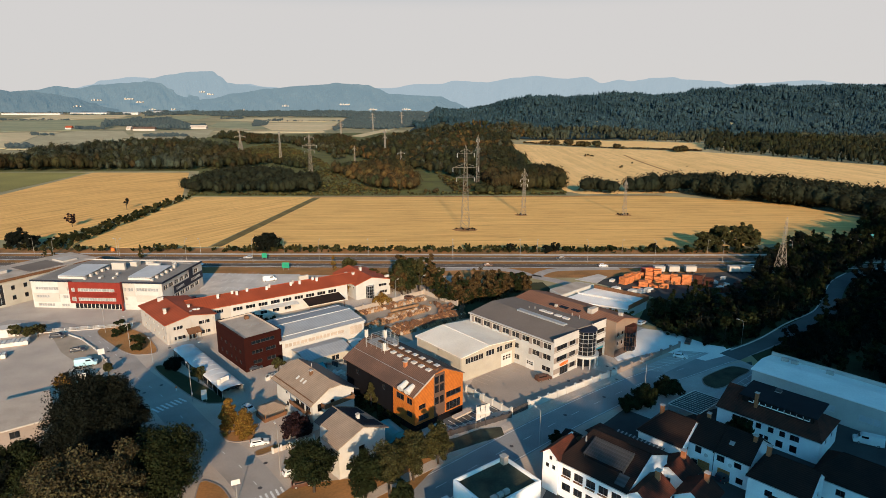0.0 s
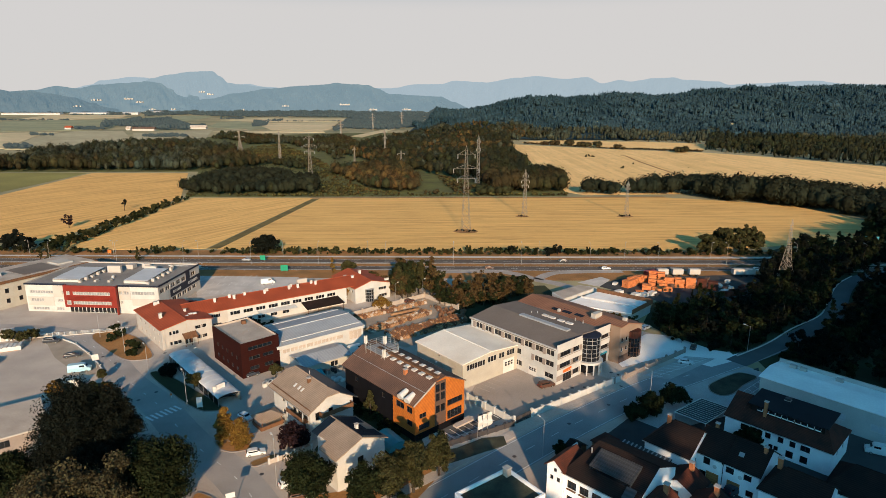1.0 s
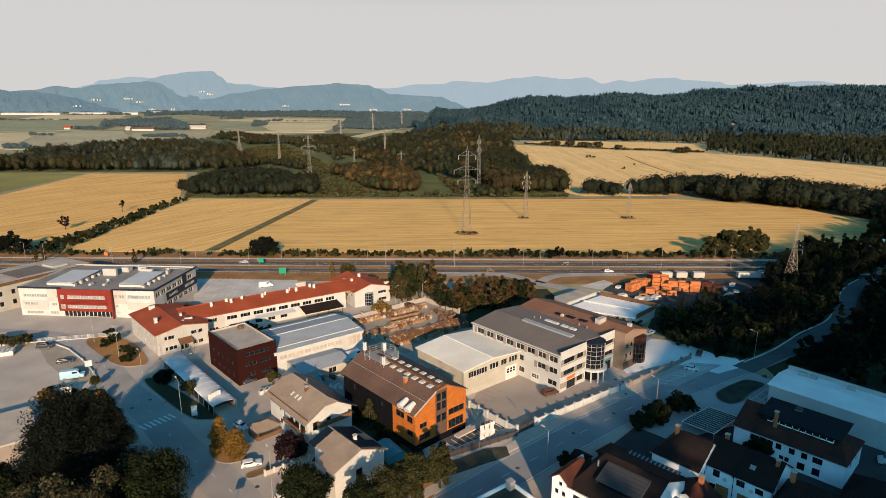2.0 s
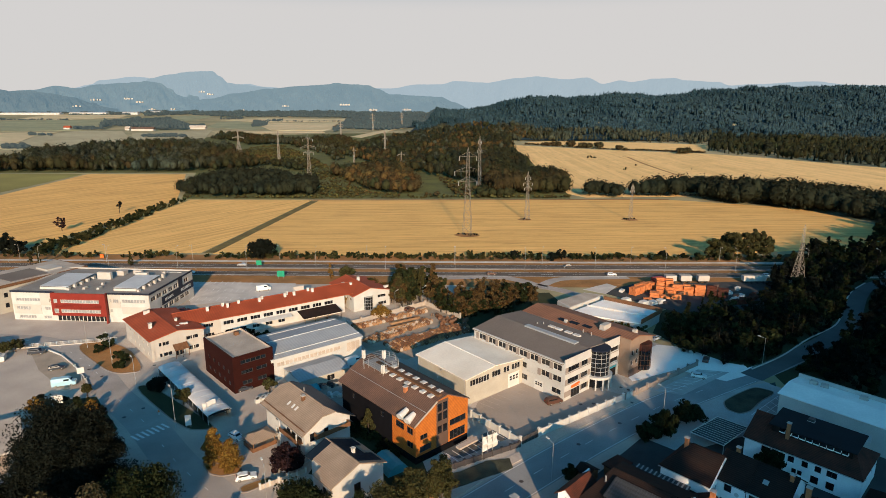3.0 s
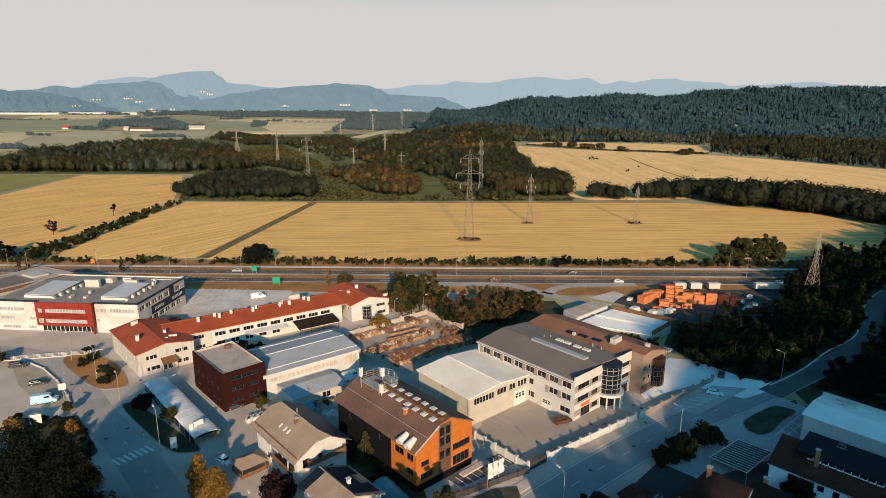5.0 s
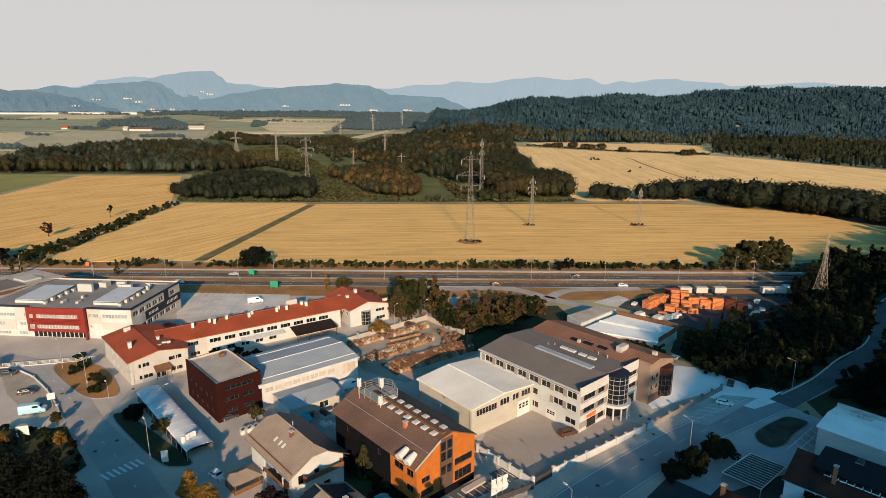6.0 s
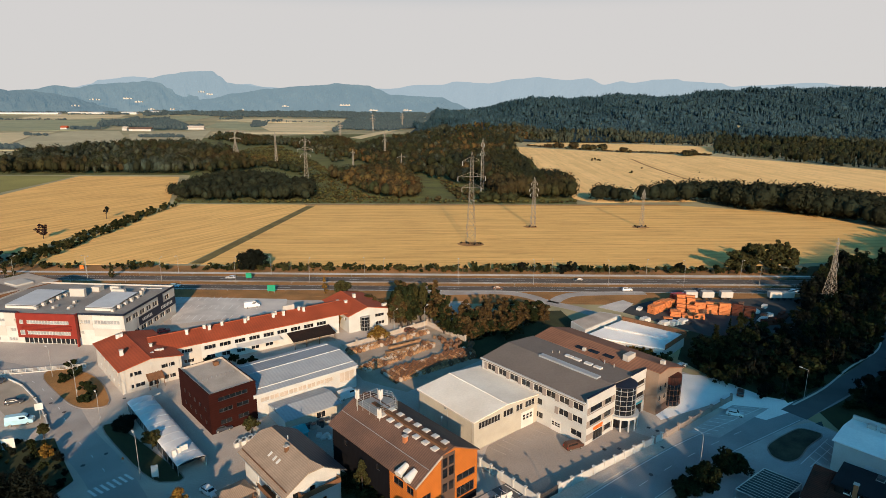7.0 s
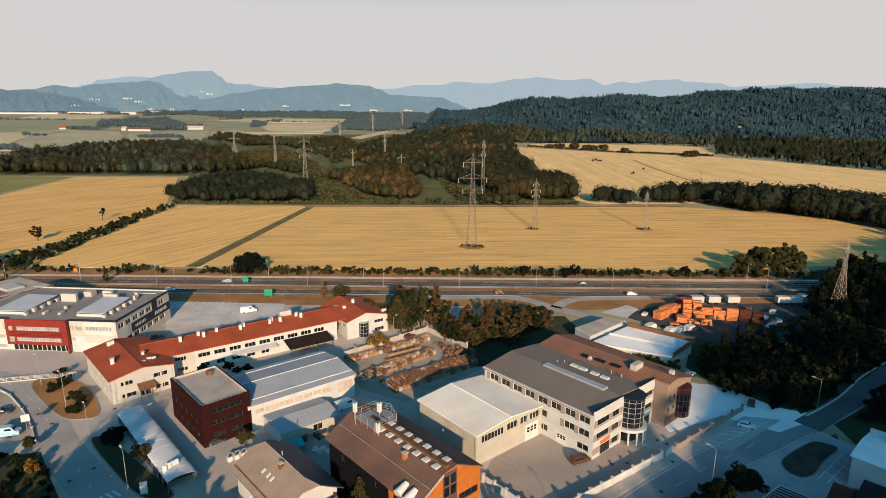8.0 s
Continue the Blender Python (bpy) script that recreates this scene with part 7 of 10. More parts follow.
    for s_ in (-1, 1):
        part("roof", Shape().prism([(s_ * 2.0, 2.1), (0, 3.1), (0, 3.22), (s_ * 2.0, 2.22)], lambda p, q, d: (p, d, q), -1.8, 1.8), "darktile", o)
    # small brick-red hut by the road
    o = thing("roadside_hut", "small hut with brick-red roof at the roadside", "hut", (36.8, 124.8), 38)
    part("wall", Shape().box(-2.4, 2.4, -1.6, 1.6, 0, 2.2), "wood", o)
    part("roof", Shape().box(-2.8, 2.8, -2.0, 2.0, 2.2, 2.4), "redtile", o)
    # flat-roofed pavilion with a white rim
    o = thing("flat_roofed_pavilion", "low building with white parapet rim and dark sunken roof", "building", (2.0, 102.1), 37.0)
    b, a, h = 13.6, -10.6, 5.0
    for x0, x1, y0, y1 in ((0, b, -0.4, 0), (0, b, a, a + 0.4), (0, 0.4, a + 0.4, -0.4), (b - 0.4, b, a + 0.4, -0.4)):
        part("wall", Shape().box(x0, x1, y0, y1, 0, h), "shadewhite", o)
    part("roof", Shape().box(0.4, b - 0.4, a + 0.4, -0.4, h - 1.0, h - 0.7), "darkolive", o, "dark green-brown sunken roof")
    chimney(o, b - 1.2, -1.2, h - 0.7, h + 1.0, "flatroof", 0.6)
    letter_bars(o, lambda s, d, z: (d, s, z), a + 0.8, 3.6, 6, 0.7, 0.9, "redsign")
    for k in range(3):
        roof_box(o, 3.0 + 1.6 * k, a + 2.0, h - 0.7, 1.2, 0.9, 0.7)
    # sheet canopy with ribs over a yard
    o = thing("yard_canopy", "ribbed translucent canopy roof over a yard", "canopy", (56.4, 135.4, 3), 0)
    ox, oy = (56.4, 135.4)
    quad = [(57.1, 136.3), (66.6, 143.3), (71.6, 138.2), (62.3, 130.6)]
    part("roof", Shape().sheet([(x - ox, y - oy) for x, y in quad], -0.1, 0.0), "sheet", o)
    (x0, y0), (x1, y1), (x2, y2), (x3, y3) = quad
    for i in range(13):
        t_ = i / 12
        part("rib", Shape().bar((x0 + (x1 - x0) * t_ - ox, y0 + (y1 - y0) * t_ - oy, 0.06), (x3 + (x2 - x3) * t_ - ox, y3 + (y2 - y3) * t_ - oy, 0.05), 0.07), "whiteplastic", o)
    for (ax, ay), (bx, by) in zip(quad, quad[1:] + quad[:1]):
        part("rim", Shape().bar((ax - ox, ay - oy, 0.03), (bx - ox, by - oy, 0.03), 0.16), "whiteplastic", o)
    for x, y in quad:
        part("post", Shape().rod((x - ox, y - oy, -3), (x - ox, y - oy, -0.1), 0.09), "steel", o)
    # long grey shed
    t = thing("storage_shed", "long grey shed with a pale low-pitched roof in the shade", "warehouse", (83.8, 147.7), 40.8)
    L, b, h = 50.0, 13.4, 7.0
    part("wall", wall(lambda s, d, z: (d, -s, z), 0, L, 0, h, [(6 + 9.5 * i, 10.5 + 9.5 * i, 2.4, 4.2) for i in range(5)]), "white", t)
    for i in range(5):
        window(t, lambda s, d, z: (d, -s, z), 6 + 9.5 * i, 10.5 + 9.5 * i, 2.4, 4.2, 3, glass="rooflight")
    part("wall", Shape().box(0.35, b, -0.35, 0, 0, h), "white", t), part("wall", Shape().box(b - 0.35, b, -L, -0.35, 0, h), "white", t), part("wall", Shape().box(0.35, b - 0.35, -L, -L + 0.35, 0, h), "white", t)
    for p0 in (-0.4, b + 0.4):
        part("roof", Shape().prism([(p0, h), (b / 2, h + 0.9), (b / 2, h + 1.1), (p0, h + 0.2)], lambda p, q, d: (p, d, q), -L - 0.3, 0.4), "shedroof", t, "pale sheet roof")
    part("parapet", Shape().box(b - 0.2, b + 0.5, -L, 0.3, h, h + 1.2), "white", t)
    for y in (-4, -6.5, -15, -34):
        roof_box(t, b - 2.5, y, h + 0.6, 1.2, 1.6, 0.9)


def left_buildings():
    p, th, b = (-105.2, 116.6), 38.1, 16.6
    t = thing("flat_roofed_house", "cream flat-roofed building behind the dark trees", "building", p, th)
    f = lambda s, d, z: (s, d, z)
    wins = [(3.0 + 4.6 * i, 5.0 + 4.6 * i, 1.9, 3.6, 2) for i in range(int((b - 3) / 4.6))]
    # Front wall darker than the cream sides: its part shade put into the colour.
    part("wall", wall(f, 0, b, 0, 4.6, [q[:4] for q in wins]), "taupegrey", t)
    for q in wins:
        window(t, f, *q, "darkframe")
    part("wall", Shape().box(b - 0.35, b, 0.35, 15, 0, 4.6), "cream", t)
    part("roof", Shape().prism([(-0.4, 4.5), (15.4, 5.2), (15.4, 5.4), (-0.4, 4.7)], lambda p_, q_, d: (d, p_, q_), -0.3, b + 0.4), "flatroof", t, "pale flat roof with a worn edge")
    part("fascia_board", Shape().box(-0.3, b + 0.5, -0.6, -0.4, 4.4, 4.75), "lightgrey", t)
    part("wall", Shape().box(0, b, 14.6, 15, 0, 4.9), "cream", t)
    # pale office left of the commercial block
    t = thing("glazed_office", "pale office with tall dark glazing and brown flat roof", "office building", (-172.5, 214.5), 62.0)
    L, w, h = 44.0, 22.0, 10.0
    wins = [(3 + 4.5 * i, 4.4 + 4.5 * i, z, z + 1.8, 1) for i in range(8) for z in (2.0, 6.0)]
    part("wall", wall(lambda s, d, z: (s, d, z), 5.5, L, 0, h, [q[:4] for q in wins if q[0] > 6]), "cream", t)
    for q in wins:
        if q[0] > 6:
            window(t, lambda s, d, z: (s, d, z), *q, "darkframe")
    part("wall", wall(lambda s, d, z: (s, d, z), 0, 5.5, 0, h, [(0.8, 4.8, 0.8, 9.0)]), "cream", t)
    window(t, lambda s, d, z: (s, d, z), 0.8, 4.8, 0.8, 9.0, 3, rows=5)
    part("wall", wall(lambda s, d, z: (d, s, z), 0.35, w, 0, h, [(2.0, 7.0, 0.8, 9.0), (9.0, 14.0, 0.8, 9.0), (16.0, 20.0, 0.8, 9.0)]), "cream", t)
    for s in (2.0, 9.0, 16.0):
        window(t, lambda s_, d, z: (d, s_, z), s, s + (5 if s < 16 else 4), 0.8, 9.0, 4, rows=5)
    part("roof", Shape().box(-0.6, L + 0.4, -0.6, w, h, h + 0.9), "wood", t, "brown fascia and flat roof")
    part("roof_cover", Shape().box(0.2, L - 0.4, 0.2, w - 0.4, h + 0.9, h + 1.0), "flatroof", t)
    part("roof_patch", Shape().box(16.0, 30.0, 2.0, 16.0, h + 1.0, h + 1.1), "greyroof", t)
    roof_box(t, 9, 10, h + 1.2, 4, 3, 1.0), roof_box(t, 34, 9, h + 1.2, 6, 8, 0.5)
    # barrel-roofed market tent
    lf, ln, rf, rn = Vector((-83.5, 171.7)), Vector((-57.7, 142.7)), Vector((-80.4, 176.0)), Vector((-55.4, 149.1))
    near, far = (ln + rn) / 2, (lf + rf) / 2
    d, r = (far - near).length, ((ln - rn).length + (lf - rf).length) / 4
    t = thing("barrel_tent", "long white barrel-roofed tent hall with banners at its end", "tent", (near.x, near.y), math.degrees(math.atan2(far.y - near.y, far.x - near.x)) - 90)
    arch = lambda k, off: ((r - off) * math.cos(math.pi * k / 16), 2.3 + (0.7 - off) * math.sin(math.pi * k / 16))
    bays = max(int(d / 3.2), 3)
    for i in range(bays):
        sh, y0, y1 = Shape(), d * i / bays + 0.03, d * (i + 1) / bays - 0.03
        outline = [arch(k, 0) for k in range(17)] + [arch(k, 0.08) for k in range(16, -1, -1)]
        sh.prism(outline, lambda p_, q_, k: (p_, k, q_), y0, y1)
        part("roof_bay", sh, "tentskin", t, "white stretched roof skin")
    for i in range(bays + 1):
        y = d * i / bays
        hoop = Shape()
        for k in range(16):
            a0, a1 = arch(k, -0.04), arch(k + 1, -0.04)
            hoop.bar((a0[0], y, a0[1]), (a1[0], y, a1[1]), 0.03)
        part("hoop", hoop, "tentskin", t)
        for x in (-r, r):
            part("post", Shape().rod((x, y, 0), (x, y, 2.35), 0.07), "steel", t)
    for x in (-r + 0.06, r - 0.1):
        part("side_wall", Shape().box(x, x + 0.04, 0.1, d - 0.1, 0, 2.25), "lightgrey" if x > 0 else "glass", t)
    part("end_wall", Shape().prism([(-r + 0.2, 0)] + [arch(16 - k, 0.1) for k in range(17)] + [(r - 0.2, 0)], lambda p_, q_, k: (p_, k, q_), d - 0.2, d - 0.12), "lightgrey", t)
    # Near arch filled dark, in place of the shade inside the open end.
    part("end_wall", Shape().prism([arch(16 - k, 0.1) for k in range(17)], lambda p_, q_, k: (p_, k, q_), 0.12, 0.2), "glass", t)
    for i, (x, y) in enumerate(((-60.4, 147.2), (-59.9, 148.2), (-59.5, 148.9), (-58.9, 149.6))):
        b_ = thing("banner", "tall white banner on a pole beside the tent", "banner", (x - 0.8, y - 0.4), 30 + 4 * i, "banners by the tent")
        part("pole", Shape().rod((0, 0, 0), (0, 0, 4.4), 0.05), "steel", b_)
        part("cloth", Shape().prism([(0.06, 1.0), (0.92, 1.1), (0.95, 4.2), (0.06, 4.3)], lambda p_, q_, k: (p_, k, q_), -0.015, 0.015), "whiteplastic", b_)


family_houses(), right_houses(), left_buildings()


# ---------------------------------------------------------------- trees and hedges
def leaf_cloud(rng, centres, radii, count, size, flat=0.75):
    """Many small bent leaf sprays, gathered in clumps: corners and triangles."""
    n = len(centres) * count
    c = np.repeat(np.array(centres), count, 0)
    r = np.repeat(np.array(radii), count)
    d = rng.normal(size=(n, 3))
    d /= np.linalg.norm(d, axis=1, keepdims=True)
    rad = r * rng.uniform(0.55, 1.08, n)
    p = c + d * rad[:, None] * (1, 1, flat)
    nrm = d + rng.normal(scale=0.55, size=(n, 3))
    nrm /= np.linalg.norm(nrm, axis=1, keepdims=True)
    a = np.cross(nrm, rng.normal(size=(n, 3)))
    a /= np.linalg.norm(a, axis=1, keepdims=True)
    b = np.cross(nrm, a)
    s = (size * rng.uniform(0.6, 1.4, n))[:, None]
    tip = p + a * s - nrm * s * 0.25
    tail = p - a * s - nrm * s * 0.25
    v = np.stack([tail, p + b * s * 0.55, tip, p - b * s * 0.55], 1).reshape(-1, 3)
    k = np.arange(n)[:, None] * 4
    f = np.concatenate([k + [0, 1, 2], k + [0, 2, 3]], 1).reshape(-1, 3)
    return v, f


def crown_mesh(seed, h, r, clumps, count, size, base=0.25, kind="round"):
    rng = np.random.default_rng(seed)
    centres, radii = [], []
    for i in range(clumps):
        if kind == "cone":
            t = rng.uniform(0, 1) ** 0.8
            z = h * (base + (1 - base) * t * 0.96)
            q, w = rng.uniform(0, 6.28), r * (1 - t) * rng.uniform(0.45, 1.0)
            centres.append((w * math.cos(q), w * math.sin(q), z)), radii.append(max(0.25 * r * (1.15 - t), 0.12 * r))
        else:
            d = rng.normal(size=3)
            d /= np.linalg.norm(d)
            w = rng.uniform(0.35, 0.74) * (1 + 0.18 * math.sin(3 * math.atan2(d[1], d[0]) + seed))
            hz = h * (1 - base) / 2
            slim = 1.0 if kind == "round" else 1.12 - 0.75 * (0.5 + 0.5 * d[2] * w / 0.8) ** 1.3
            centres.append((d[0] * r * w * slim, d[1] * r * w * slim, h * base + hz + d[2] * hz * w * (1.0 if kind == "round" else 1.15))), radii.append(r * rng.uniform(0.17, 0.30))
    return leaf_cloud(rng, centres, radii, count, size), centres


def tri_mesh(name, v, f):
    me = bpy.data.meshes.new(name)
    me.vertices.add(len(v)), me.loops.add(f.size), me.polygons.add(len(f))
    me.vertices.foreach_set("co", np.asarray(v, np.float32).ravel())
    me.loops.foreach_set("vertex_index", np.asarray(f, np.int32).ravel())
    me.polygons.foreach_set("loop_start", np.arange(0, f.size, 3, dtype=np.int32))
    me.update(calc_edges=True)
    return me


def tree(name, label, at, h, r, mat, seed, clumps=42, count=70, size=0.34, base=0.22, kind="round", group=""):
    t = thing(name, label, "tree" if h > 3 else "shrub", at, (seed * 47) % 360, group)
    (v, f), centres = crown_mesh(seed, h, r, clumps, count, size, base, kind)
    sh = Shape()
    top = h * (0.9 if kind == "cone" else 0.6)
    sh.rod((0, 0, -0.05), (0.1 * r * 0.3, 0, top * 0.5), 0.035 * h * 0.6 + 0.05, 0.025 * h * 0.6 + 0.03, 8)
    sh.rod((0.1 * r * 0.3, 0, top * 0.5), (0, 0, top), 0.025 * h * 0.6 + 0.03, 0.03, 8)
    if kind != "cone":
        for c in centres[:9]:
            sh.rod((0.03 * r, 0, top * 0.5 + 0.02 * h), tuple(0.85 * q for q in c), 0.012 * h + 0.02, 0.02, 5)
    part("trunk", sh, "bark", t)
    part("crown", tri_mesh("crown", v, f), mat, t)
    return t


def leafy_woods(name, label, poly, spacing, tall, mats, seed, clumps=16, count=42, size=0.5, wide=0.33, cone=0.0, clear=(), low=0.12):
    """Woods too thick to count: leaf-clump crowns and trunks, joined."""
    rng = np.random.default_rng(seed)
    models = [crown_mesh(seed + i, 1.0, wide, clumps, count, size / 12.0, low)[0] for i in range(5)] + [crown_mesh(seed + 9, 1.0, wide * 0.75, clumps + 6, count, size / 14.0, 0.1, "cone")[0]]
    p = np.array(poly)
    (x0, y0), (x1, y1) = p.min(0), p.max(0)
    n = int((x1 - x0) * (y1 - y0) / spacing ** 2)
    x, y = rng.uniform(x0, x1, n), rng.uniform(y0, y1, n)
    keep = inside([tuple(q) for q in poly], x, y)
    for c in clear:
        keep &= ~inside(list(c), x, y)
    x, y = x[keep], y[keep]
    lists, trunks = {m: ([], [], [0]) for m in mats}, Shape()
    for i in range(len(x)):
        v, f = models[5 if rng.uniform() < cone else rng.integers(5)]
        h, a = rng.uniform(*tall), rng.uniform(0, 6.28)
        c, s, w, z0 = math.cos(a), math.sin(a), h * rng.uniform(0.8, 1.25), hill_height(x[i], y[i])
        q = np.stack([(v[:, 0] * c - v[:, 1] * s) * w + x[i], (v[:, 0] * s + v[:, 1] * c) * w + y[i], v[:, 2] * h + z0], 1)
        L = lists[mats[rng.integers(len(mats))]]
        L[0].append(q), L[1].append(f + L[2][0])
        L[2][0] += len(q)
        trunks.rod((x[i], y[i], z0 - 0.5), (x[i], y[i], z0 + 0.7 * h), 0.012 * h, 0.04, 5)
    for m, (vs, fs, _) in lists.items():
        if vs:
            joined(name, vs, fs, m, label, "woodland")
    tagged(part("trunks", trunks, "bark"), "brown trunks standing close together in the woods", "woodland", kind="stuff")


# unseen wooded hillside added behind the camera, crest shaped to block the low sun
SHADE_CREST = ((-250, 8), (0, 16), (16, 28), (21, 38), (25, 47), (29, 53), (33, 56), (42, 58), (45, 50), (48.5, 50), (51, 59), (58, 60), (75, 65), (80, 69), (84, 74), (95, 80), (106, 85), (117, 89), (133, 91), (178, 95), (289, 134), (360, 140), (500, 150), (900, 165))


def hill_height(x, y):
    if y > 20:
        return 0.0
    k = max(i for i in range(len(SHADE_CREST) - 1) if SHADE_CREST[i][0] <= max(x, -250))
    (x0, z0), (x1, z1) = SHADE_CREST[k], SHADE_CREST[k + 1]
    crest = z0 + (z1 - z0) * min(max((x - x0) / (x1 - x0), 0), 1)
    d = (y + 90) / (75 if y > -90 else 260)
    return crest * math.exp(-d * d * 1.6)


hill = Shape()
hx, hy = [-250 + 60 * i for i in range(4)] + [-10 + 5 * i for i in range(36)] + [200 + 100 * i for i in range(7)], [-600, -450, -350, -280, -220, -180, -150, -130, -110, -100, -90, -80, -70, -60, -50, -40, -30, -15, 0, 20]
hill.add([(x, y, hill_height(x, y) - 0.6) for y in hy for x in hx], [(j * 47 + i, j * 47 + i + 1, (j + 1) * 47 + i + 1, (j + 1) * 47 + i) for j in range(len(hy) - 1) for i in range(46)])
setting("hillside", hill, "grass", "unseen wooded hillside added behind the camera to cast shade", "hill")
leafy_woods("hillside_woods", "dense unseen broadleaf woods added on the crest to shape its shade", [(17, -98), (520, -98), (520, -84), (17, -84)], 5.2, (11, 15), ("leaf",), 21, 10, 22, 0.8, 0.34)

# big trees by the street
tree("copper_beech", "huge dark copper-leaved tree beside the street", (-74.4, 111.4), 24.8, 11.5, "leafdark", 11, 170, 330, 0.22, 0.03, "peak")
tree("copper_beech", "tall dark copper-leaved tree beside the street", (-68.5, 114.0), 21.8, 8.0, "leafdark", 12, 120, 300, 0.22, 0.03, "peak")
tree("lime_tree", "broad olive-green tree with browning leaves", (-63.6, 86.8), 21.9, 10.5, "leaflime", 13, 120, 230, 0.25, 0.08)
tree("lime_tree", "broad olive-green tree with browning leaves", (-57.1, 89.5), 21.9, 6.5, "leaflime", 23, 80, 200, 0.25, 0.08)
tree("maple_tree", "dense dark green tree at the street edge", (-53.4, 99.3), 18.6, 9.0, "leaf", 14, 120, 230, 0.25, 0.06)
tree("garden_tree", "dark green tree behind the cream building", (-84.6, 103.5), 13.7, 6.5, "leaf", 15, 80, 170, 0.26, 0.03)
tree("garden_tree", "dark green tree behind the cream building", (-82.1, 109.0), 9.5, 4.4, "leaf", 16, 60, 150, 0.26, 0.03)
tree("garden_tree", "dark green tree behind the cream building", (-86.7, 99.3), 12.9, 6.5, "leafdark", 18, 80, 170, 0.26, 0.03)
tree("garden_tree", "dark green tree beneath the copper-leaved trees", (-78.2, 99.3), 11.1, 6.0, "leaf", 19, 80, 170, 0.26, 0.03)
tree("golden_shrub", "round golden shrub at a yard edge", (-104.0, 148.0), 5.9, 2.6, "leafgold", 17, 26, 70, 0.25, 0.05)
tree("golden_shrub", "small golden tree in the garden plot by the street", (-91.3, 150.5), 4.2, 1.8, "leafgold", 171, 30, 80, 0.22, 0.05)
# trees round the family houses
tree("walnut_tree", "round dark green tree in front of the white house", (-26.2, 105.0), 12.1, 6.0, "leaf", 31, 80, 170, 0.23, 0.1)
tree("birch_tree", "small yellow-green tree by the garden gate", (-30.4, 109.0), 8.0, 2.6, "leafolive", 32, 28, 90, 0.28, 0.1)
for i, (x, y, top, r, m) in enumerate(((648, 892, 790, 4.6, "leaf"), (690, 880, 772, 4.6, "leafolive"), (732, 850, 752, 4.4, "leafolive"), (775, 822, 745, 3.8, "leafolive"), (714, 905, 848, 2.6, "leaf"))):
    h = (12.7, 13.7, 12.9, 10.6, 7.1)[i]
    at = ((-15.2, 101.5), (-10.7, 103.5), (-6.2, 109.0), (-1.1, 114.7), (-7.7, 99.3))[i]
    tree("garden_tree", "leafy garden tree with sunlit golden edge" if m != "leaf" else "dense dark green garden tree", at, h, r, m, 33 + i, 74, 160, 0.22, 0.1)
tree("plum_tree", "dark plum-leaved tree over the garden fence", (-34.5, 124.6), 6.6, 4.6, "leafplum", 41, 46, 100, 0.3, 0.1)
tree("golden_cypress", "tall golden-brown conifer beside the street", (-51.1, 127.0), 10.4, 3.0, "leafgold", 42, 90, 150, 0.17, -0.06, "peak")
tree("golden_cypress", "tall golden-brown conifer beside the street", (-46.7, 125.1), 7.9, 3.3, "leafgold", 43, 90, 150, 0.17, -0.06, "peak")
tree("spruce_tree", "small dark green spruce beside the timber building", (-18.6, 139.3), 7.3, 3.0, "leafolive", 44, 70, 110, 0.2, 0.04, "cone")
for i, q in enumerate(((-21.4, 142.2), (-16.1, 137.5), (-12.9, 134.2), (-11.4, 130.6), (-14.9, 131.0))):
    tree("hedge_shrub", "dark green shrub along the timber building", q, 2.2, 2.0, "leaf", 45 + i, 22, 60, 0.25, 0.0, group="shrubs along the timber building")
tree("dark_yew", "dark round yew on the grass by the tent", (-80.0, 162.5), 4.2, 3.8, "leafdark", 52, 60, 140, 0.2, -0.05)
tree("young_maple", "small olive-golden tree on the grass by the tent", (-69.5, 154.4), 4.8, 2.6, "leafolive", 53, 40, 90, 0.26, 0.2)
tree("young_maple", "small pale olive tree by the brown block", (-48.7, 161.4), 4.6, 2.4, "leafolive", 54, 30, 80, 0.24, 0.2)
for i, q in enumerate(((-114.9, 197.7), (-110.5, 187.2), (-109.6, 191.3), (-97.2, 175.9), (-102.4, 183.3), (-98.7, 180.4))):
    tree("round_shrub", "round dark green shrub on the brown verge", q, 3.0 + 0.3 * (i % 3), 2.2, "leaf", 55 + i, 24, 70, 0.26, 0.02, group="shrubs on the brown verge")
for i, (q, r) in enumerate((((-145.2, 188.2), 2.8), ((-137.6, 188.2), 3.6), ((-139.6, 186.2), 2.0), ((-97.4, 158.7), 1.6))):
    tree("small_tree", "small olive-green tree at the street bend", q, 4.6, r, "leafolive", 62 + i, 32, 70, 0.28, 0.1)
tree("young_maple", "young yellow-green tree before the white end block", (-24.0, 220.3), 4.8, 4.4, "leafgold", 67, 40, 60, 0.26, 0.15)
tree("young_maple", "young golden tree by the porch", (-39.5, 232.7), 5.6, 2.6, "leafgold", 68, 30, 60, 0.26, 0.15)
for i, q in enumerate(((-73.7, 199.7), (-67.1, 202.5), (-63.2, 198.7), (-60.5, 200.6))):
    tree("hedge_shrub", "dark green shrub by the red-roofed wing", q, 3.2, 1.9, "leaf", 70 + i, 24, 60, 0.28, 0.02, group="shrubs by the red-roofed wing")
# trees on the verge and in the fields
tree("roadside_tree", "dark round tree on the highway verge", (-94.8, 306.4), 11.7, 8.0, "leafdark", 81, 60, 110, 0.5, 0.02)
for i, q in enumerate(((139.2, 306.4), (148.8, 307.7), (155.2, 305.2), (165.5, 307.7), (147.7, 314.1), (163.8, 315.4))):
    tree("verge_tree", "brown-green tree in a clump beside the highway", q, (13, 16.5, 17, 13.5, 15, 15.5)[i], 6.0, "leafolive", 83 + i, 44, 80, 0.55, 0.05, group="clump beside the highway")
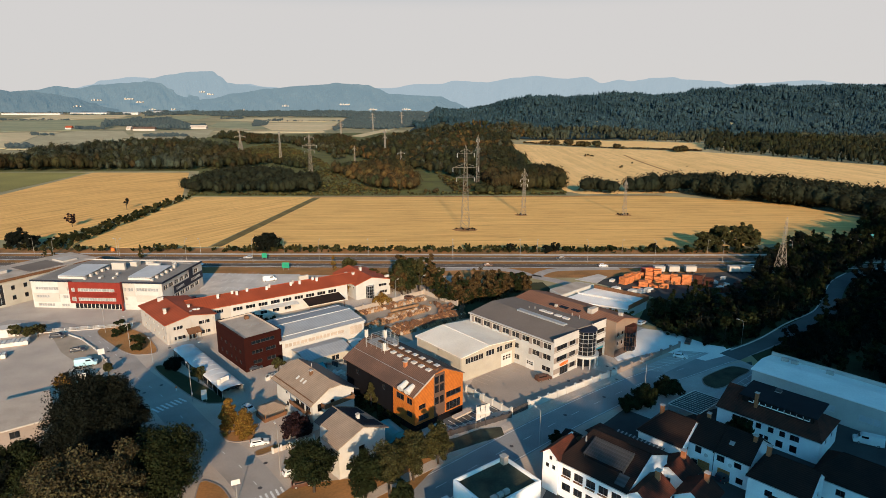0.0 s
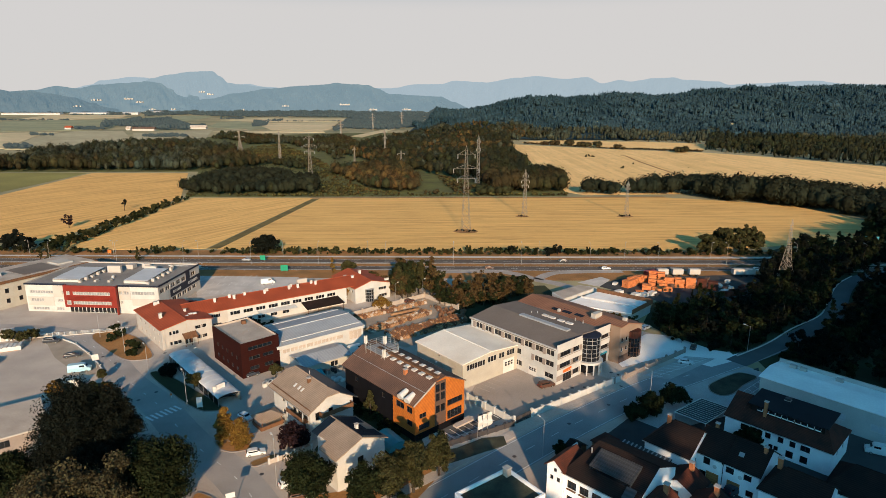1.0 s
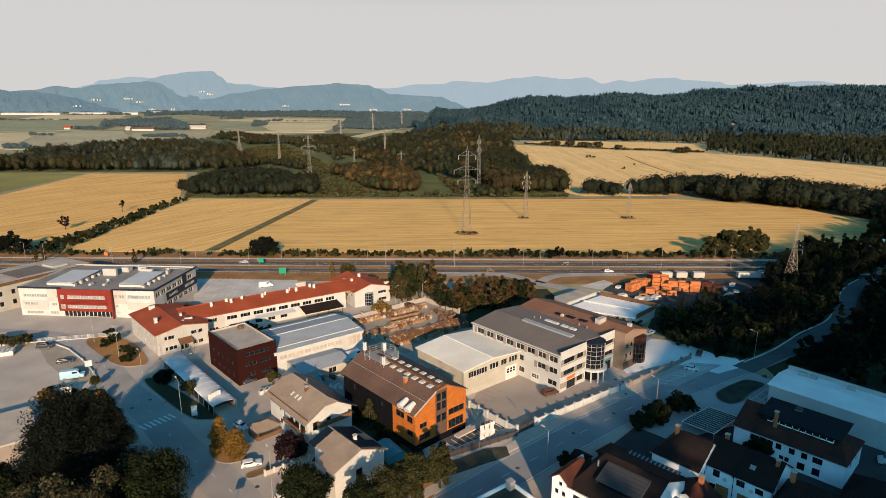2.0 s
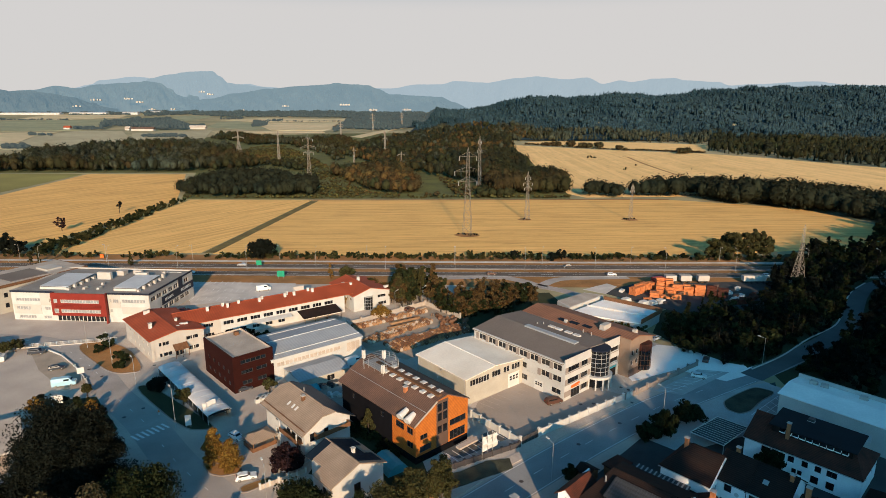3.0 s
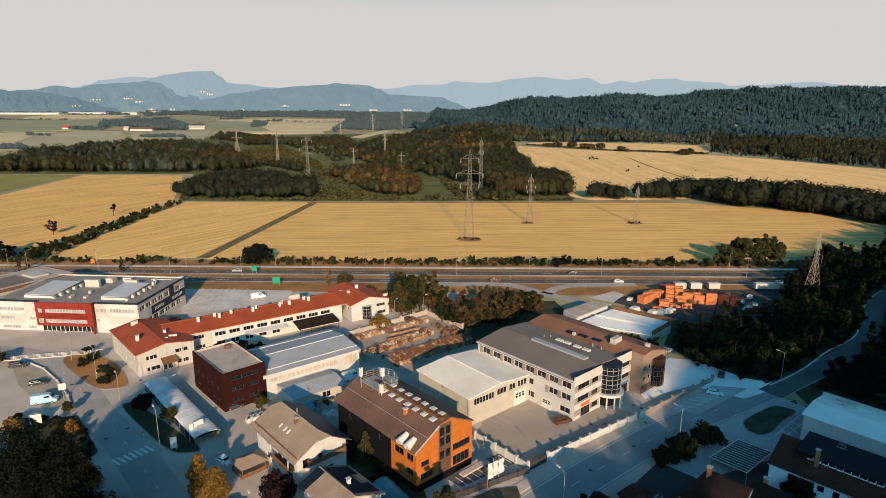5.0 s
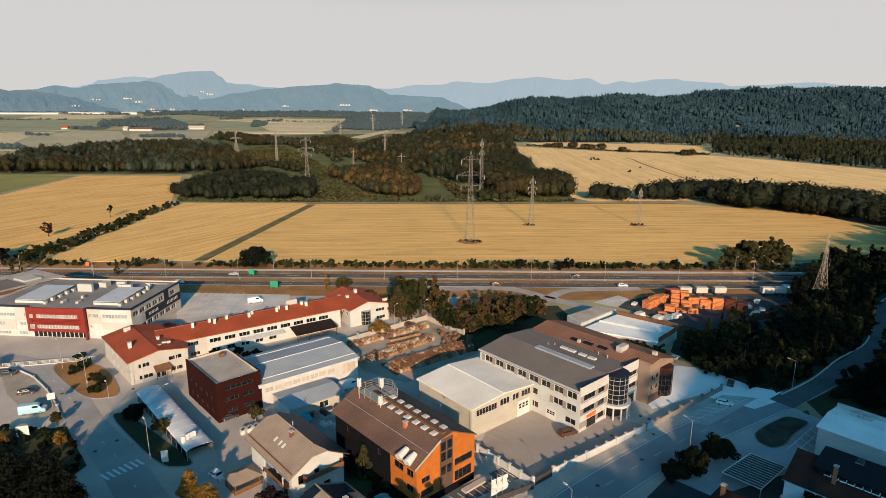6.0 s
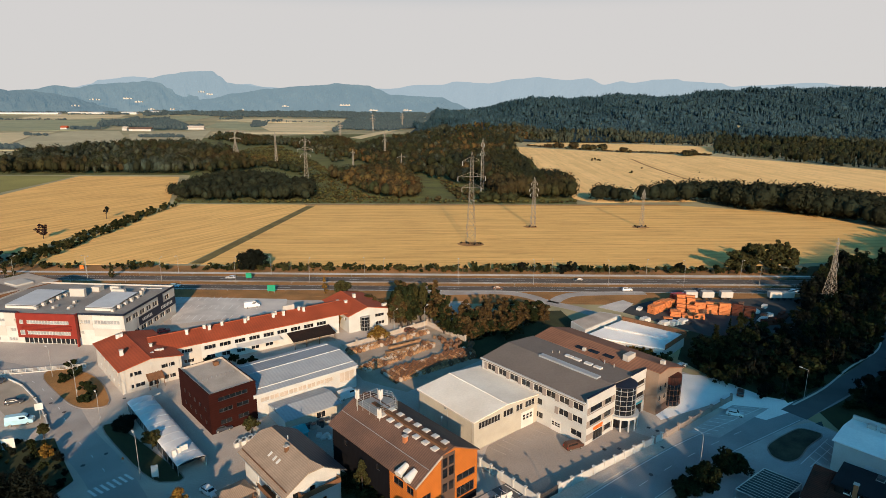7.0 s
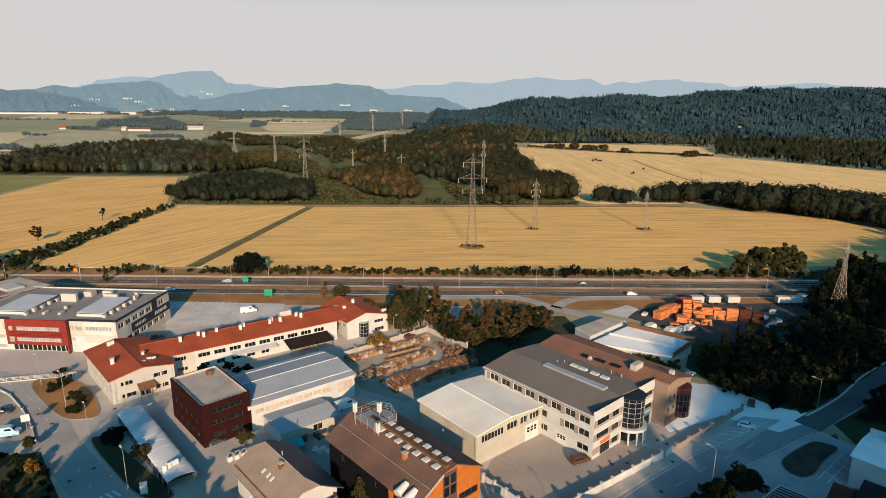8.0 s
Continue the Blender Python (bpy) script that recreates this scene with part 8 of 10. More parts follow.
tree("field_tree", "thin tree standing on the field hedge", (-237.0, 437.7), 9.8, 2.6, "leafdark", 91, 16, 50, 0.4, 0.35)
tree("field_tree", "sparse reddish bush on the field hedge", (-239.4, 374.3), 10.4, 4.0, "leafplum", 92, 22, 40, 0.4, 0.1)
for i, q in enumerate(((-234.6, 312.8), (-230.8, 315.4), (-224.4, 314.1))):
    tree("hedge_tree", "dark tree at the end of the field hedge", q, (11, 13, 9)[i], 5.0, "leafdark", 93 + i, 40, 70, 0.5, 0.02)
for i, (x, r) in enumerate(((903, 3.0), (968, 3.4), (983, 3.6), (1155, 3.0))):
    tree("verge_shrub", "dark shrub on the highway verge", ((36.1, 307.7), (55.3, 305.2), (60.1, 306.4), (112.4, 307.7))[i], (5.5, 5, 6.5, 5.5)[i], r, "leafdark", 97 + i, 26, 50, 0.4, 0.0, group="shrubs on the highway verge")
for i, q in enumerate(((-154.7, 293.3), (-52.3, 271.9), (-204.0, 293.3), (-199.6, 293.3))):
    tree("golden_cypress", "slim golden conifer beside the highway", q, 7.5, 1.8, "leafgold" if i == 1 else "leafolive", 103 + i, 26, 60, 0.35, 0.02, "cone")
tree("verge_tree", "pale brown bush behind the red roof", (-44.8, 269.9), 7.0, 4.5, "leafolive", 108, 34, 60, 0.4, 0.05)

leafy_woods("hedge", "low shrub hedge along the far side of the highway", [(-124.9, 314.1), (176.6, 311.5), (171.9, 302.7), (-121.5, 305.2)], 2.6, (1.2, 3.6), ("leaf", "leafolive"), 111, 8, 22, 2.2, 0.55)
leafy_woods("hedge", "low shrub hedge along the far side of the highway", [(-265.0, 319.4), (-124.4, 312.8), (-121.5, 305.2), (-254.8, 306.4)], 4.5, (1.5, 4), ("leaf", "leafolive"), 112, 8, 22, 2.2, 0.55)
leafy_woods("hedge", "shrub hedge running between the fields", [(-223.7, 314.1), (-220.8, 495.9), (-211.9, 492.8), (-206.2, 320.8), (-206.7, 311.5)], 3.4, (2, 4.5), ("leafolive", "leaf"), 113, 8, 24, 2.0, 0.5)
leafy_woods("copse", "tall dark green trees behind the reel yard", [(-18.1, 232.4), (-10.7, 228.0), (-1.6, 224.3), (-1.6, 241.5), (-12.5, 243.9), (-19.8, 241.3)], 3.2, (13, 20), ("leafbrown", "leafolive", "leaf"), 114, 20, 52, 0.40, 0.27, 0.2, (), 0.0)
leafy_woods("copse", "brown-green bushes behind the white end block", [(-32.7, 241.2), (-18.2, 234.1), (-20.0, 243.8), (-31.8, 250.9)], 3.4, (6, 11), ("leafolive", "leafbrown"), 1141, 20, 52, 0.40, 0.33, 0.1, (), 0.0)
leafy_woods("copse", "dark brown-green copse behind the office", [(-1.6, 223.2), (7.1, 219.2), (16.8, 218.3), (26.3, 224.6), (35.9, 234.7), (34.3, 244.5), (19.1, 244.3), (-1.6, 240.3)], 3.0, (6, 10.5), ("leafbrown", "leaf", "leafbrown"), 115, 20, 52, 0.40, 0.35, 0.1, (), 0.0)
YARD = [(68.6, 228.0), (130.9, 228.5), (161.5, 273.0), (82.0, 272.3)]
leafy_woods("roadside_woods", "dark deciduous woods beside the office and road", [(73.3, 199.9), (78.0, 186.6), (87.0, 177.9), (92.8, 178.0), (108.8, 189.7), (127.8, 206.1), (143.3, 218.0), (156.3, 235.0), (173.4, 256.6), (205.4, 280.6), (247.2, 303.0), (261.3, 320.3), (192.8, 316.0), (156.3, 273.0), (126.8, 221.3), (94.1, 217.6)], 4.9, (8, 13), ("leafdark", "leaf", "leaf"), 116, 18, 26, 0.54, 0.33, 0.22, [YARD], 0.0)
leafy_woods("roadside_woods", "dark deciduous woods across the road", [(105, 170), (114, 181), (131, 194.5), (148, 208), (159, 222), (180, 245), (212, 266), (262, 286), (300, 250), (205, 150), (150, 122), (122, 148)], 5.9, (6, 13), ("leafdark", "leafdark", "leaf"), 117, 18, 26, 0.56, 0.33, 0.22, (), 0.0)
leafy_woods("roadside_woods", "dark trees at the edge of the field", [(241.1, 336.4), (285.5, 393.4), (310.9, 381.7), (244.9, 296.8), (180.5, 296.8), (191.1, 315.4), (215.9, 315.4)], 7.0, (8, 15), ("leaf", "leafdark"), 118, 16, 34, 0.85, 0.3, 0.1)
leafy_woods("roadside_woods", "dark deciduous woods beside the builder's yard", [(153.1, 274.8), (169.1, 279.7), (125.9, 211.0), (112.2, 204.6), (123.0, 229.6)], 5.2, (8, 13), ("leaf", "leafdark"), 121, 18, 26, 0.54, 0.33, 0.22, (), 0.0)
leafy_woods("roadside_woods", "tall dark trees between the woods and the builder's yard", [(84.0, 212.0), (88.0, 208.5), (104.0, 217.5), (113.0, 228.0), (106.0, 231.0), (97.0, 226.0)], 4.2, (6, 10), ("leaf", "leafolive", "leaf"), 151, 18, 40, 0.46, 0.30, 0.3, (), 0.0)
leafy_woods("undergrowth", "dark bushy undergrowth beneath the roadside woods", [(73.3, 199.9), (78.0, 186.6), (87.0, 177.9), (92.8, 178.0), (108.8, 189.7), (127.8, 206.1), (143.3, 218.0), (156.3, 235.0), (173.4, 256.6), (205.4, 280.6), (247.2, 303.0), (261.3, 320.3), (192.8, 316.0), (156.3, 273.0), (126.8, 221.3), (94.1, 217.6)], 3.7, (2.5, 5.5), ("leafdark", "leaf"), 125, 10, 18, 1.5, 0.5, 0.0, [YARD], 0.0)
leafy_woods("undergrowth", "dark bushy undergrowth across the road", [(117, 154), (140, 170), (166, 196), (186, 220), (212, 246), (262, 284), (300, 250), (205, 150), (150, 132)], 5.2, (2.5, 5.5), ("leafdark",), 126, 10, 18, 1.5, 0.5, 0.0, (), 0.0)
leafy_woods("shrubbery", "dark low shrubs along the shaded road", [(104.3, 174.4), (117.6, 183.1), (135.2, 196.4), (149.5, 208.9), (162.7, 226.2), (170.0, 235.9), (180.5, 247.5), (189, 240), (178.5, 228.4), (171.2, 218.7), (158, 201.4), (143.7, 188.9), (126.1, 175.6), (112.8, 166.9)], 2.2, (2.0, 4.2), ("leafdark", "leaf"), 123, 10, 24, 1.9, 0.55)
leafy_woods("shrubbery", "dark bushes on the verge below the woods", [(91.5, 177.6), (96.6, 180.3), (107.8, 188.0), (125.1, 201.7), (135.0, 208.2), (145.0, 216.9), (154.0, 228.7), (163.3, 241.8), (172.7, 252.7), (170.7, 255.0), (157.1, 238.4), (145.9, 222.6), (127.1, 208.2), (110.2, 195.5), (91.8, 182.6)], 2.4, (1.5, 3.5), ("leafdark", "leaf"), 124, 10, 24, 1.9, 0.5)
leafy_woods("shrubbery", "yellow-green shrubs behind the office", [(51.4, 210.0), (67.1, 197.5), (71.4, 202.2), (56.0, 216.7)], 2.8, (2.5, 4.5), ("leafolive", "leafgold"), 119, 12, 40, 1.2, 0.45)
leafy_woods("garden_shrubs", "dark garden shrubs between the houses", [(36.0, 121.7), (65.6, 133.0), (66.7, 129.1), (70.0, 119.5), (67.3, 121.7), (37.4, 117.2)], 6.5, (2.5, 5.0), ("leaf", "leafdark"), 120, 14, 50, 1.0, 0.42)
for i, (q, h, r) in enumerate((((52.7, 140.1), 6.5, 4.6), ((60.0, 145.1), 6.0, 4.6), ((47.9, 137.8), 4.5, 3.6), ((70.5, 125.1), 5.6, 3.2), ((69.3, 126.6), 4.0, 2.4), ((26.2, 121.7), 4.0, 2.0))):
    tree("garden_tree", "dark garden tree in the shade", q, h, r, "leaf", 130 + i, 44, 90, 0.32, 0.05)


# ---------------------------------------------------------------- yards, walls, fences
def flat(name, poly, z, mat, label, category="ground"):
    return setting(name, Shape().sheet(poly, 0.0, z), mat, label, category)


def kerbed(name, poly, mat, label):
    """A planted island inside a real kerb, its corners rounded off."""
    for _ in range(2):
        poly = [q for (x0, y0), (x1, y1) in zip(poly, poly[1:] + poly[:1]) for q in ((0.8 * x0 + 0.2 * x1, 0.8 * y0 + 0.2 * y1), (0.2 * x0 + 0.8 * x1, 0.2 * y0 + 0.8 * y1))]
    flat(name, poly, 0.16, mat, label, "verge")
    k = Shape()
    for (x0, y0), (x1, y1) in zip(poly, poly[1:] + poly[:1]):
        d = Vector((x1 - x0, y1 - y0, 0)).normalized() * 0.14
        s = Vector((d.y, -d.x, 0))
        k.prism([(x0 - s.x, y0 - s.y), (x1 - s.x, y1 - s.y), (x1 + s.x, y1 + s.y), (x0 + s.x, y0 + s.y)], lambda a, b, z: (a, b, z), 0.0, 0.19)
    setting("kerb", k, "taupegrey", "worn grey concrete kerb", "kerb")


kerbed("grass_island", [(-87.6, 163.9), (-84.2, 165.9), (-57.3, 144.1), (-57.7, 141.8), (-64.0, 141.7)], "grass", "dark mown grass island beside the tent")
kerbed("verge_island", [(-121.3, 192.3), (-118.3, 199.4), (-102.6, 191.3), (-89.5, 174.5), (-96.5, 172.4), (-102.8, 175.9)], "drygrass", "brown dry grass island at the street bend")
kerbed("verge_corner", [(-49.7, 103.2), (-51.0, 109.4), (-45.3, 106.8), (-37.7, 96.1), (-47.3, 96.1)], "drygrass", "brown dry grass at the street corner")
kerbed("verge_strip", [(-54.6, 128.6), (-45.0, 126.5), (-44.2, 124.6), (-47.9, 123.1), (-51.2, 124.1)], "drygrass", "brown dry strip under the conifers")
kerbed("hedge_strip", [(-43.1, 119.5), (-38.0, 122.9), (-36.4, 121.7), (-41.5, 117.2)], "drygrass", "low brown hedge bed between parking bays")
flat("verge_bank", [(-30.8, 107.2), (-17.2, 110.0), (-3.1, 121.7), (-2.0, 113.0), (-7.3, 103.5), (-23.5, 94.6), (-33.4, 103.5)], 0.10, "drygrass", "brown dry grass bank below the white house", "verge")
flat("lawn", [(-19.6, 110.0), (-16.9, 112.6), (-16.1, 110.6), (-19.0, 107.9)], 0.13, "meadow", "small sunlit lawn", "lawn")
flat("garden_plot", [(-111.0, 157.1), (-99.5, 157.2), (-95.0, 158.6), (-88.5, 151.1), (-80.4, 142.2), (-82.2, 134.1), (-96.1, 134.0)], 0.09, "grass", "dark garden plot behind the trees beside the street", "lawn")
leafy_woods("garden_hedge", "dark low hedge and bushes in the garden plot", [(-111.0, 157.1), (-99.5, 157.2), (-95.0, 158.6), (-88.5, 151.1), (-80.4, 142.2), (-82.2, 134.1), (-96.1, 134.0)], 2.6, (1.0, 2.6), ("leafdark", "leaf"), 127, 10, 26, 1.8, 0.5, 0.0, (), 0.0)
flat("garden", [(-29.7, 124.1), (-25.1, 146.3), (-13.6, 142.2), (-5.8, 131.0), (-3.8, 123.2), (-10.8, 119.5)], 0.08, "grass", "dark garden beside the timber building", "lawn")
flat("front_verge", [(-62.1, 280.1), (159.8, 280.1), (154.4, 269.9), (43.0, 260.4), (-59.6, 268.0)], 0.05, "drygrass", "dry grass verge near the highway", "verge")
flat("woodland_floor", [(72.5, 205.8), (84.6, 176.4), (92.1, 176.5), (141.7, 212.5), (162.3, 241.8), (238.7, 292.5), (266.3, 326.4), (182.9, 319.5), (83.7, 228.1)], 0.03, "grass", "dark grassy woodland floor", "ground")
flat("meadow_strip", [(1.5, 247.3), (44.2, 251.5), (47.9, 231.6), (32.9, 208.1), (3.3, 205.1)], 0.04, "grass", "grassy hollow behind the yard", "ground")
flat("dark_yard", [(19.9, 103.2), (27.7, 119.5), (48.1, 140.1), (77.4, 160.3), (94.7, 168.1), (85.2, 146.3), (105.7, 126.5), (103.6, 103.2), (52.5, 90.9)], 0.033, "yardasphalt", "asphalt yards and drives between the houses, coloured dark for shade", "yard")
# Bank below the fence, darkened to paint in the shade the fence casts.
flat("grass_bank", [(-3.0, 122.9), (-1.4, 117.4), (4.5, 120.6), (14.6, 126.4), (14.2, 130.0), (9.0, 129.0), (3.0, 125.0)], 0.17, "darkolive", "bank with bare patches below the panel fence, coloured dark for the fence's shade", "verge")
# Dark sheet: the shade on this parking is put into its colour.
flat("forecourt", [(-1.2, 133.0), (2.7, 129.9), (15.9, 139.0), (12.0, 142.5)], 0.0375, "shadedasphalt", "asphalt parking before the timber building, coloured dark for shade", "parking")
leafy_woods("garden_hedge", "dark overgrown hedge below the timber building", [(-24.0, 141.0), (-17.5, 136.0), (-13.7, 131.5), (-7.0, 128.0), (-2.0, 130.0), (-3.0, 132.0), (-8.0, 131.4), (-13.0, 134.0), (-17.0, 137.6), (-22.5, 141.9)], 1.5, (1.2, 2.8), ("leaf", "leafdark"), 131, 12, 26, 1.6, 0.5, 0.0, (), 0.0)
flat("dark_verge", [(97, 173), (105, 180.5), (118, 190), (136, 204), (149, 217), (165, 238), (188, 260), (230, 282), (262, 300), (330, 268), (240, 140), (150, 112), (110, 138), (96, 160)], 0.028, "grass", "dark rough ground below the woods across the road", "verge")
flat("side_street", [(45.2, 140.6), (57.3, 149.2), (71.2, 160.0), (80.9, 164.0), (92.1, 167.8), (96.1, 160.7), (82.6, 144.2), (74.1, 140.5), (53.9, 132.2)], 0.0365, "parkasphalt", "shaded asphalt side street and parking by the grey shed", "road")
kerbed("grass_island", [(74.3, 156.4), (79.6, 160.4), (86.5, 164.6), (88.6, 164.2), (91.6, 161.6), (84.4, 156.6), (79.4, 151.4), (75.6, 149.8), (73.4, 152.2)], "darkolive", "small worn grass island with shrubs at the junction")
for (ax, ay), (bx, by) in [((78.6, 149.6), (91.0, 159.8)), ((80.0, 148.4), (88.9, 155.6)), ((82.0, 152.4), (83.0, 149.0)), ((84.6, 154.6), (85.4, 150.8)), ((87.2, 156.8), (87.8, 152.6)), ((89.6, 158.6), (90.0, 155.0))]:
    d = Vector((by - ay, ax - bx, 0)).normalized() * 0.09
    flat("bay_line", [(ax - d.x, ay - d.y), (bx - d.x, by - d.y), (bx + d.x, by + d.y), (ax + d.x, ay + d.y)], 0.044, "roadpaint", "white parking bay line", "road marking")
for q in ((34.6, 161.6), (35.8, 154.9), (39.3, 155.3), (49.4, 164.7), (51.1, 163.2), (39.8, 148.9), (45.3, 153.3), (43.4, 145.3), (49.7, 155.9), (-106.9, 175.7), (-100.4, 171.0), (-88.7, 178.6), (-79.1, 152.3), (-81.7, 147.7), (-37.6, 106.4), (-39.0, 115.1), (15.8, 121.7), (31.0, 135.8)):
    flat("manhole_cover", [(q[0] + 0.5 * math.cos(k * 0.785), q[1] + 0.5 * math.sin(k * 0.785)) for k in range(8)], 0.052, "darkframe", "round dark iron manhole cover in the paving", "manhole cover")
for (ax, ay), (bx, by) in (((-110.6, 264.1), (-81.5, 264.5)), ((-107.6, 253.4), (-71.0, 253.9)), ((-103.6, 241.8), (-73.9, 242.2))):
    a, b = Vector((ax, ay, 0)), Vector((bx, by, 0))
    d, n = (b - a).normalized(), int((b - a).length / 2.7)
    for i in range(n):
        p = a + d * 2.7 * i
        flat("bay_line", [(p.x - 0.08, p.y - 2.4), (p.x + 0.08, p.y - 2.4), (p.x + 0.08, p.y + 2.4), (p.x - 0.08, p.y + 2.4)], 0.040, "roadpaint", "white parking bay line", "road marking")
flat("car_park", [(58.3, 162.6), (75.9, 176.4), (84.7, 174.6), (65.0, 160.1)], 0.04, "parkasphalt", "worn car park with white bay lines", "parking")
for i in range(9):
    f = i / 8
    (ax, ay), (bx, by) = (59.8, 163.2), (75.9, 175.6)
    (cx, cy), (dx, dy) = (64.1, 161.7), (81.1, 174.6)
    p, q = Vector((ax + (bx - ax) * f, ay + (by - ay) * f, 0)), Vector((cx + (dx - cx) * f, cy + (dy - cy) * f, 0))
    w = (q - p).normalized().cross(Vector((0, 0, 1))) * 0.08
    setting("bay_line", Shape().add([(*(p - w)[:2], 0.047), (*(p + w)[:2], 0.047), (*(q + w)[:2], 0.047), (*(q - w)[:2], 0.047)], [(0, 1, 2, 3)]), "roadpaint", "white parking bay line", "road marking")
flat("car_bay", [(-131.2, 186.2), (-129.0, 189.6), (-121.0, 185.0), (-113.1, 177.9), (-104.2, 168.6), (-100.6, 163.6), (-106.2, 162.3), (-121.7, 175.2)], 0.04, "yardgravel", "brown gravel bay for parked cars", "parking")
flat("gravel_lot", [(70.1, 195.2), (77.5, 193.9), (87.0, 181.4), (97.1, 176.5), (80.8, 168.6), (69.6, 176.3), (53.8, 168.4), (52.2, 179.3)], 0.0385, "lotgravel", "pale gravel lot beside the office", "yard")
flat("customer_parking", [(-114.3, 266.3), (-66.4, 264.2), (-63.1, 248.6), (-100.9, 234.4)], 0.032, "gravel", "pale parking lot behind the red-roofed wing", "parking")
flat("reel_yard_ground", [(-34.8, 209.0), (-8.1, 234.2), (5.4, 219.3), (12.9, 207.5), (-12.0, 183.0), (-25.2, 190.1)], 0.034, "yardgravel", "brown gravel storage yard", "yard")
flat("office_yard", [(6.2, 148.1), (17.5, 136.3), (22.2, 140.0), (50.4, 158.8), (41.8, 165.0), (22.1, 168.3), (8.7, 156.2)], 0.036, "yardconcrete", "worn concrete yard before the office", "yard")
for i in range(7):
    x, y = 8.9 + 1.75 * i, 155.6 + 1.48 * i
    flat("bay_line", [(x, y), (x + 0.1, y + 0.12), (x + 3.7, y - 2.9), (x + 3.6, y - 3.02)], 0.042, "flatroof", "faded parking bay line in the yard", "road marking")
for pts, w in ((((-22.1, 271.3), (-0.9, 273.1), (22.9, 274.3), (34.1, 269.2), (41.2, 260.9), (50.1, 254.4), (56.8, 247.1)), 5.5), (((42.6, 260.9), (48.6, 268.7), (57.4, 272.6), (84.8, 274.5)), 5.0)):
    sh, _ = ribbon(pts, w, 0.0, 0.062)
    setting("slip_road", sh, "asphalt", "pale slip road down from the highway", "road")
flat("road_apron", [(59.7, 255.9), (72.4, 264.8), (75.4, 260.1), (67.8, 249.7)], 0.058, "gravel", "pale concrete apron below the highway", "road")
for (ox, oy), n, (sx, sy), ends in (((-74.1, 137.8), 7, (0.78, 0.93), ((-1.5, 0.95), (-1.2, 1.4), (1.5, -0.35), (1.2, -0.8))), ((-39.4, 99.9), 9, (0.84, 0.70), ((-0.95, 1.05), (-0.6, 1.33), (0.95, -1.05), (0.6, -1.33)))):
    for i in range(n):
        flat("zebra_stripe", [(ox + sx * i + dx, oy + sy * i + dy) for dx, dy in ends], 0.044, "roadpaint", "white pedestrian crossing stripe", "road marking")
kerb_line, _ = ribbon([(92.1, 176.5), (106.8, 186.4), (123.2, 200.2), (141.8, 214.1), (156.1, 231.8), (173.2, 252.7), (188.8, 266.4)], 0.5, 0.0, 0.16)
setting("kerb", kerb_line, "gravel", "pale kerb along the road past the woods", "kerb")
for off in (6.6,):
    side, _ = ribbon([p[:] for p in offset_line(avenue[:24], off)], 2.6, 0.0, 0.15)
    setting("sidewalk", side, "concrete", "raised concrete sidewalk along the road", "sidewalk")
for i in range(9):
    b0, b1 = Vector((*(2.8, 128.6), 0)), Vector((*(14.1, 138.1), 0))
    p = b0 + (b1 - b0) * i / 8
    d = Vector((-0.66, 0.75, 0)) * 4.4
    flat("bay_line", [(p.x, p.y), (p.x + 0.14, p.y + 0.1), (p.x + d.x + 0.14, p.y + d.y + 0.1), (p.x + d.x, p.y + d.y)], 0.040, "roadpaint", "white parking bay line", "road marking")

def boundary_wall(a, b, h, mat, label, posts=3.2, name="boundary_wall", cap=0.5):
    a, b = Vector((*a, 0)), Vector((*b, 0))
    L = (b - a).length
    t = thing(name, label, "wall", (a.x, a.y), math.degrees(math.atan2(b.y - a.y, b.x - a.x)))
    part("panel", Shape().box(0, L, -0.12, 0.12, 0, h), mat, t)
    n = max(int(L / posts), 1)
    for i in range(n + 1):
        p = part("post", Shape().box(i * L / n - 0.25, i * L / n + 0.25, -0.28, 0.28, 0, h + cap), mat, t)
        part("post_cap", Shape().box(i * L / n - 0.33, i * L / n + 0.33, -0.36, 0.36, h + cap, h + cap + 0.12), mat, p)
    return t


boundary_wall((6.4, 148.2), (17.2, 135.6), 1.8, "white", "white plastered yard wall with square posts", 3.2, "boundary_wall", 0.22)
boundary_wall((22.5, 139.5), (50.5, 159.1), 1.8, "white", "white plastered yard wall with square posts", 3.2, "boundary_wall", 0.22)
boundary_wall((48.3, 157.6), (76.7, 179.0), 1.4, "taupegrey", "grey panel wall beside the car park", 4.5)
boundary_wall((-35.3, 211.6), (-7.9, 235.2), 1.7, "flatroof", "tan concrete wall round the reel yard", 6.0)
boundary_wall((-7.9, 235.2), (5.6, 219.7), 1.7, "flatroof", "tan concrete wall round the reel yard", 6.0)
fence = thing("rail_fence", "white rail fence with thin posts before the commercial block", "fence", (-150.6, 188.2), math.degrees(math.atan2(9.5, 40.3)))
part("plinth", Shape().box(0, 41.4, -0.12, 0.12, 0, 0.35), "lightgrey", fence)
for i in range(24):
    part("post", Shape().box(1.8 * i - 0.06, 1.8 * i + 0.06, -0.06, 0.06, 0.3, 1.5), "white", fence)
for z in (0.6, 0.95, 1.3):
    part("rail", Shape().box(0, 41.4, -0.03, 0.03, z, z + 0.1), "white", fence)

BEND = ((-130.5, 190.9), (-121.6, 185.8), (-112.6, 177.9), (-103.9, 168.9), (-99.3, 163.0))
for a, b in zip(BEND, BEND[1:]):
    boundary_wall(a, b, 0.5, "white", "low white kerb wall round the car bay", 30, cap=0.03)


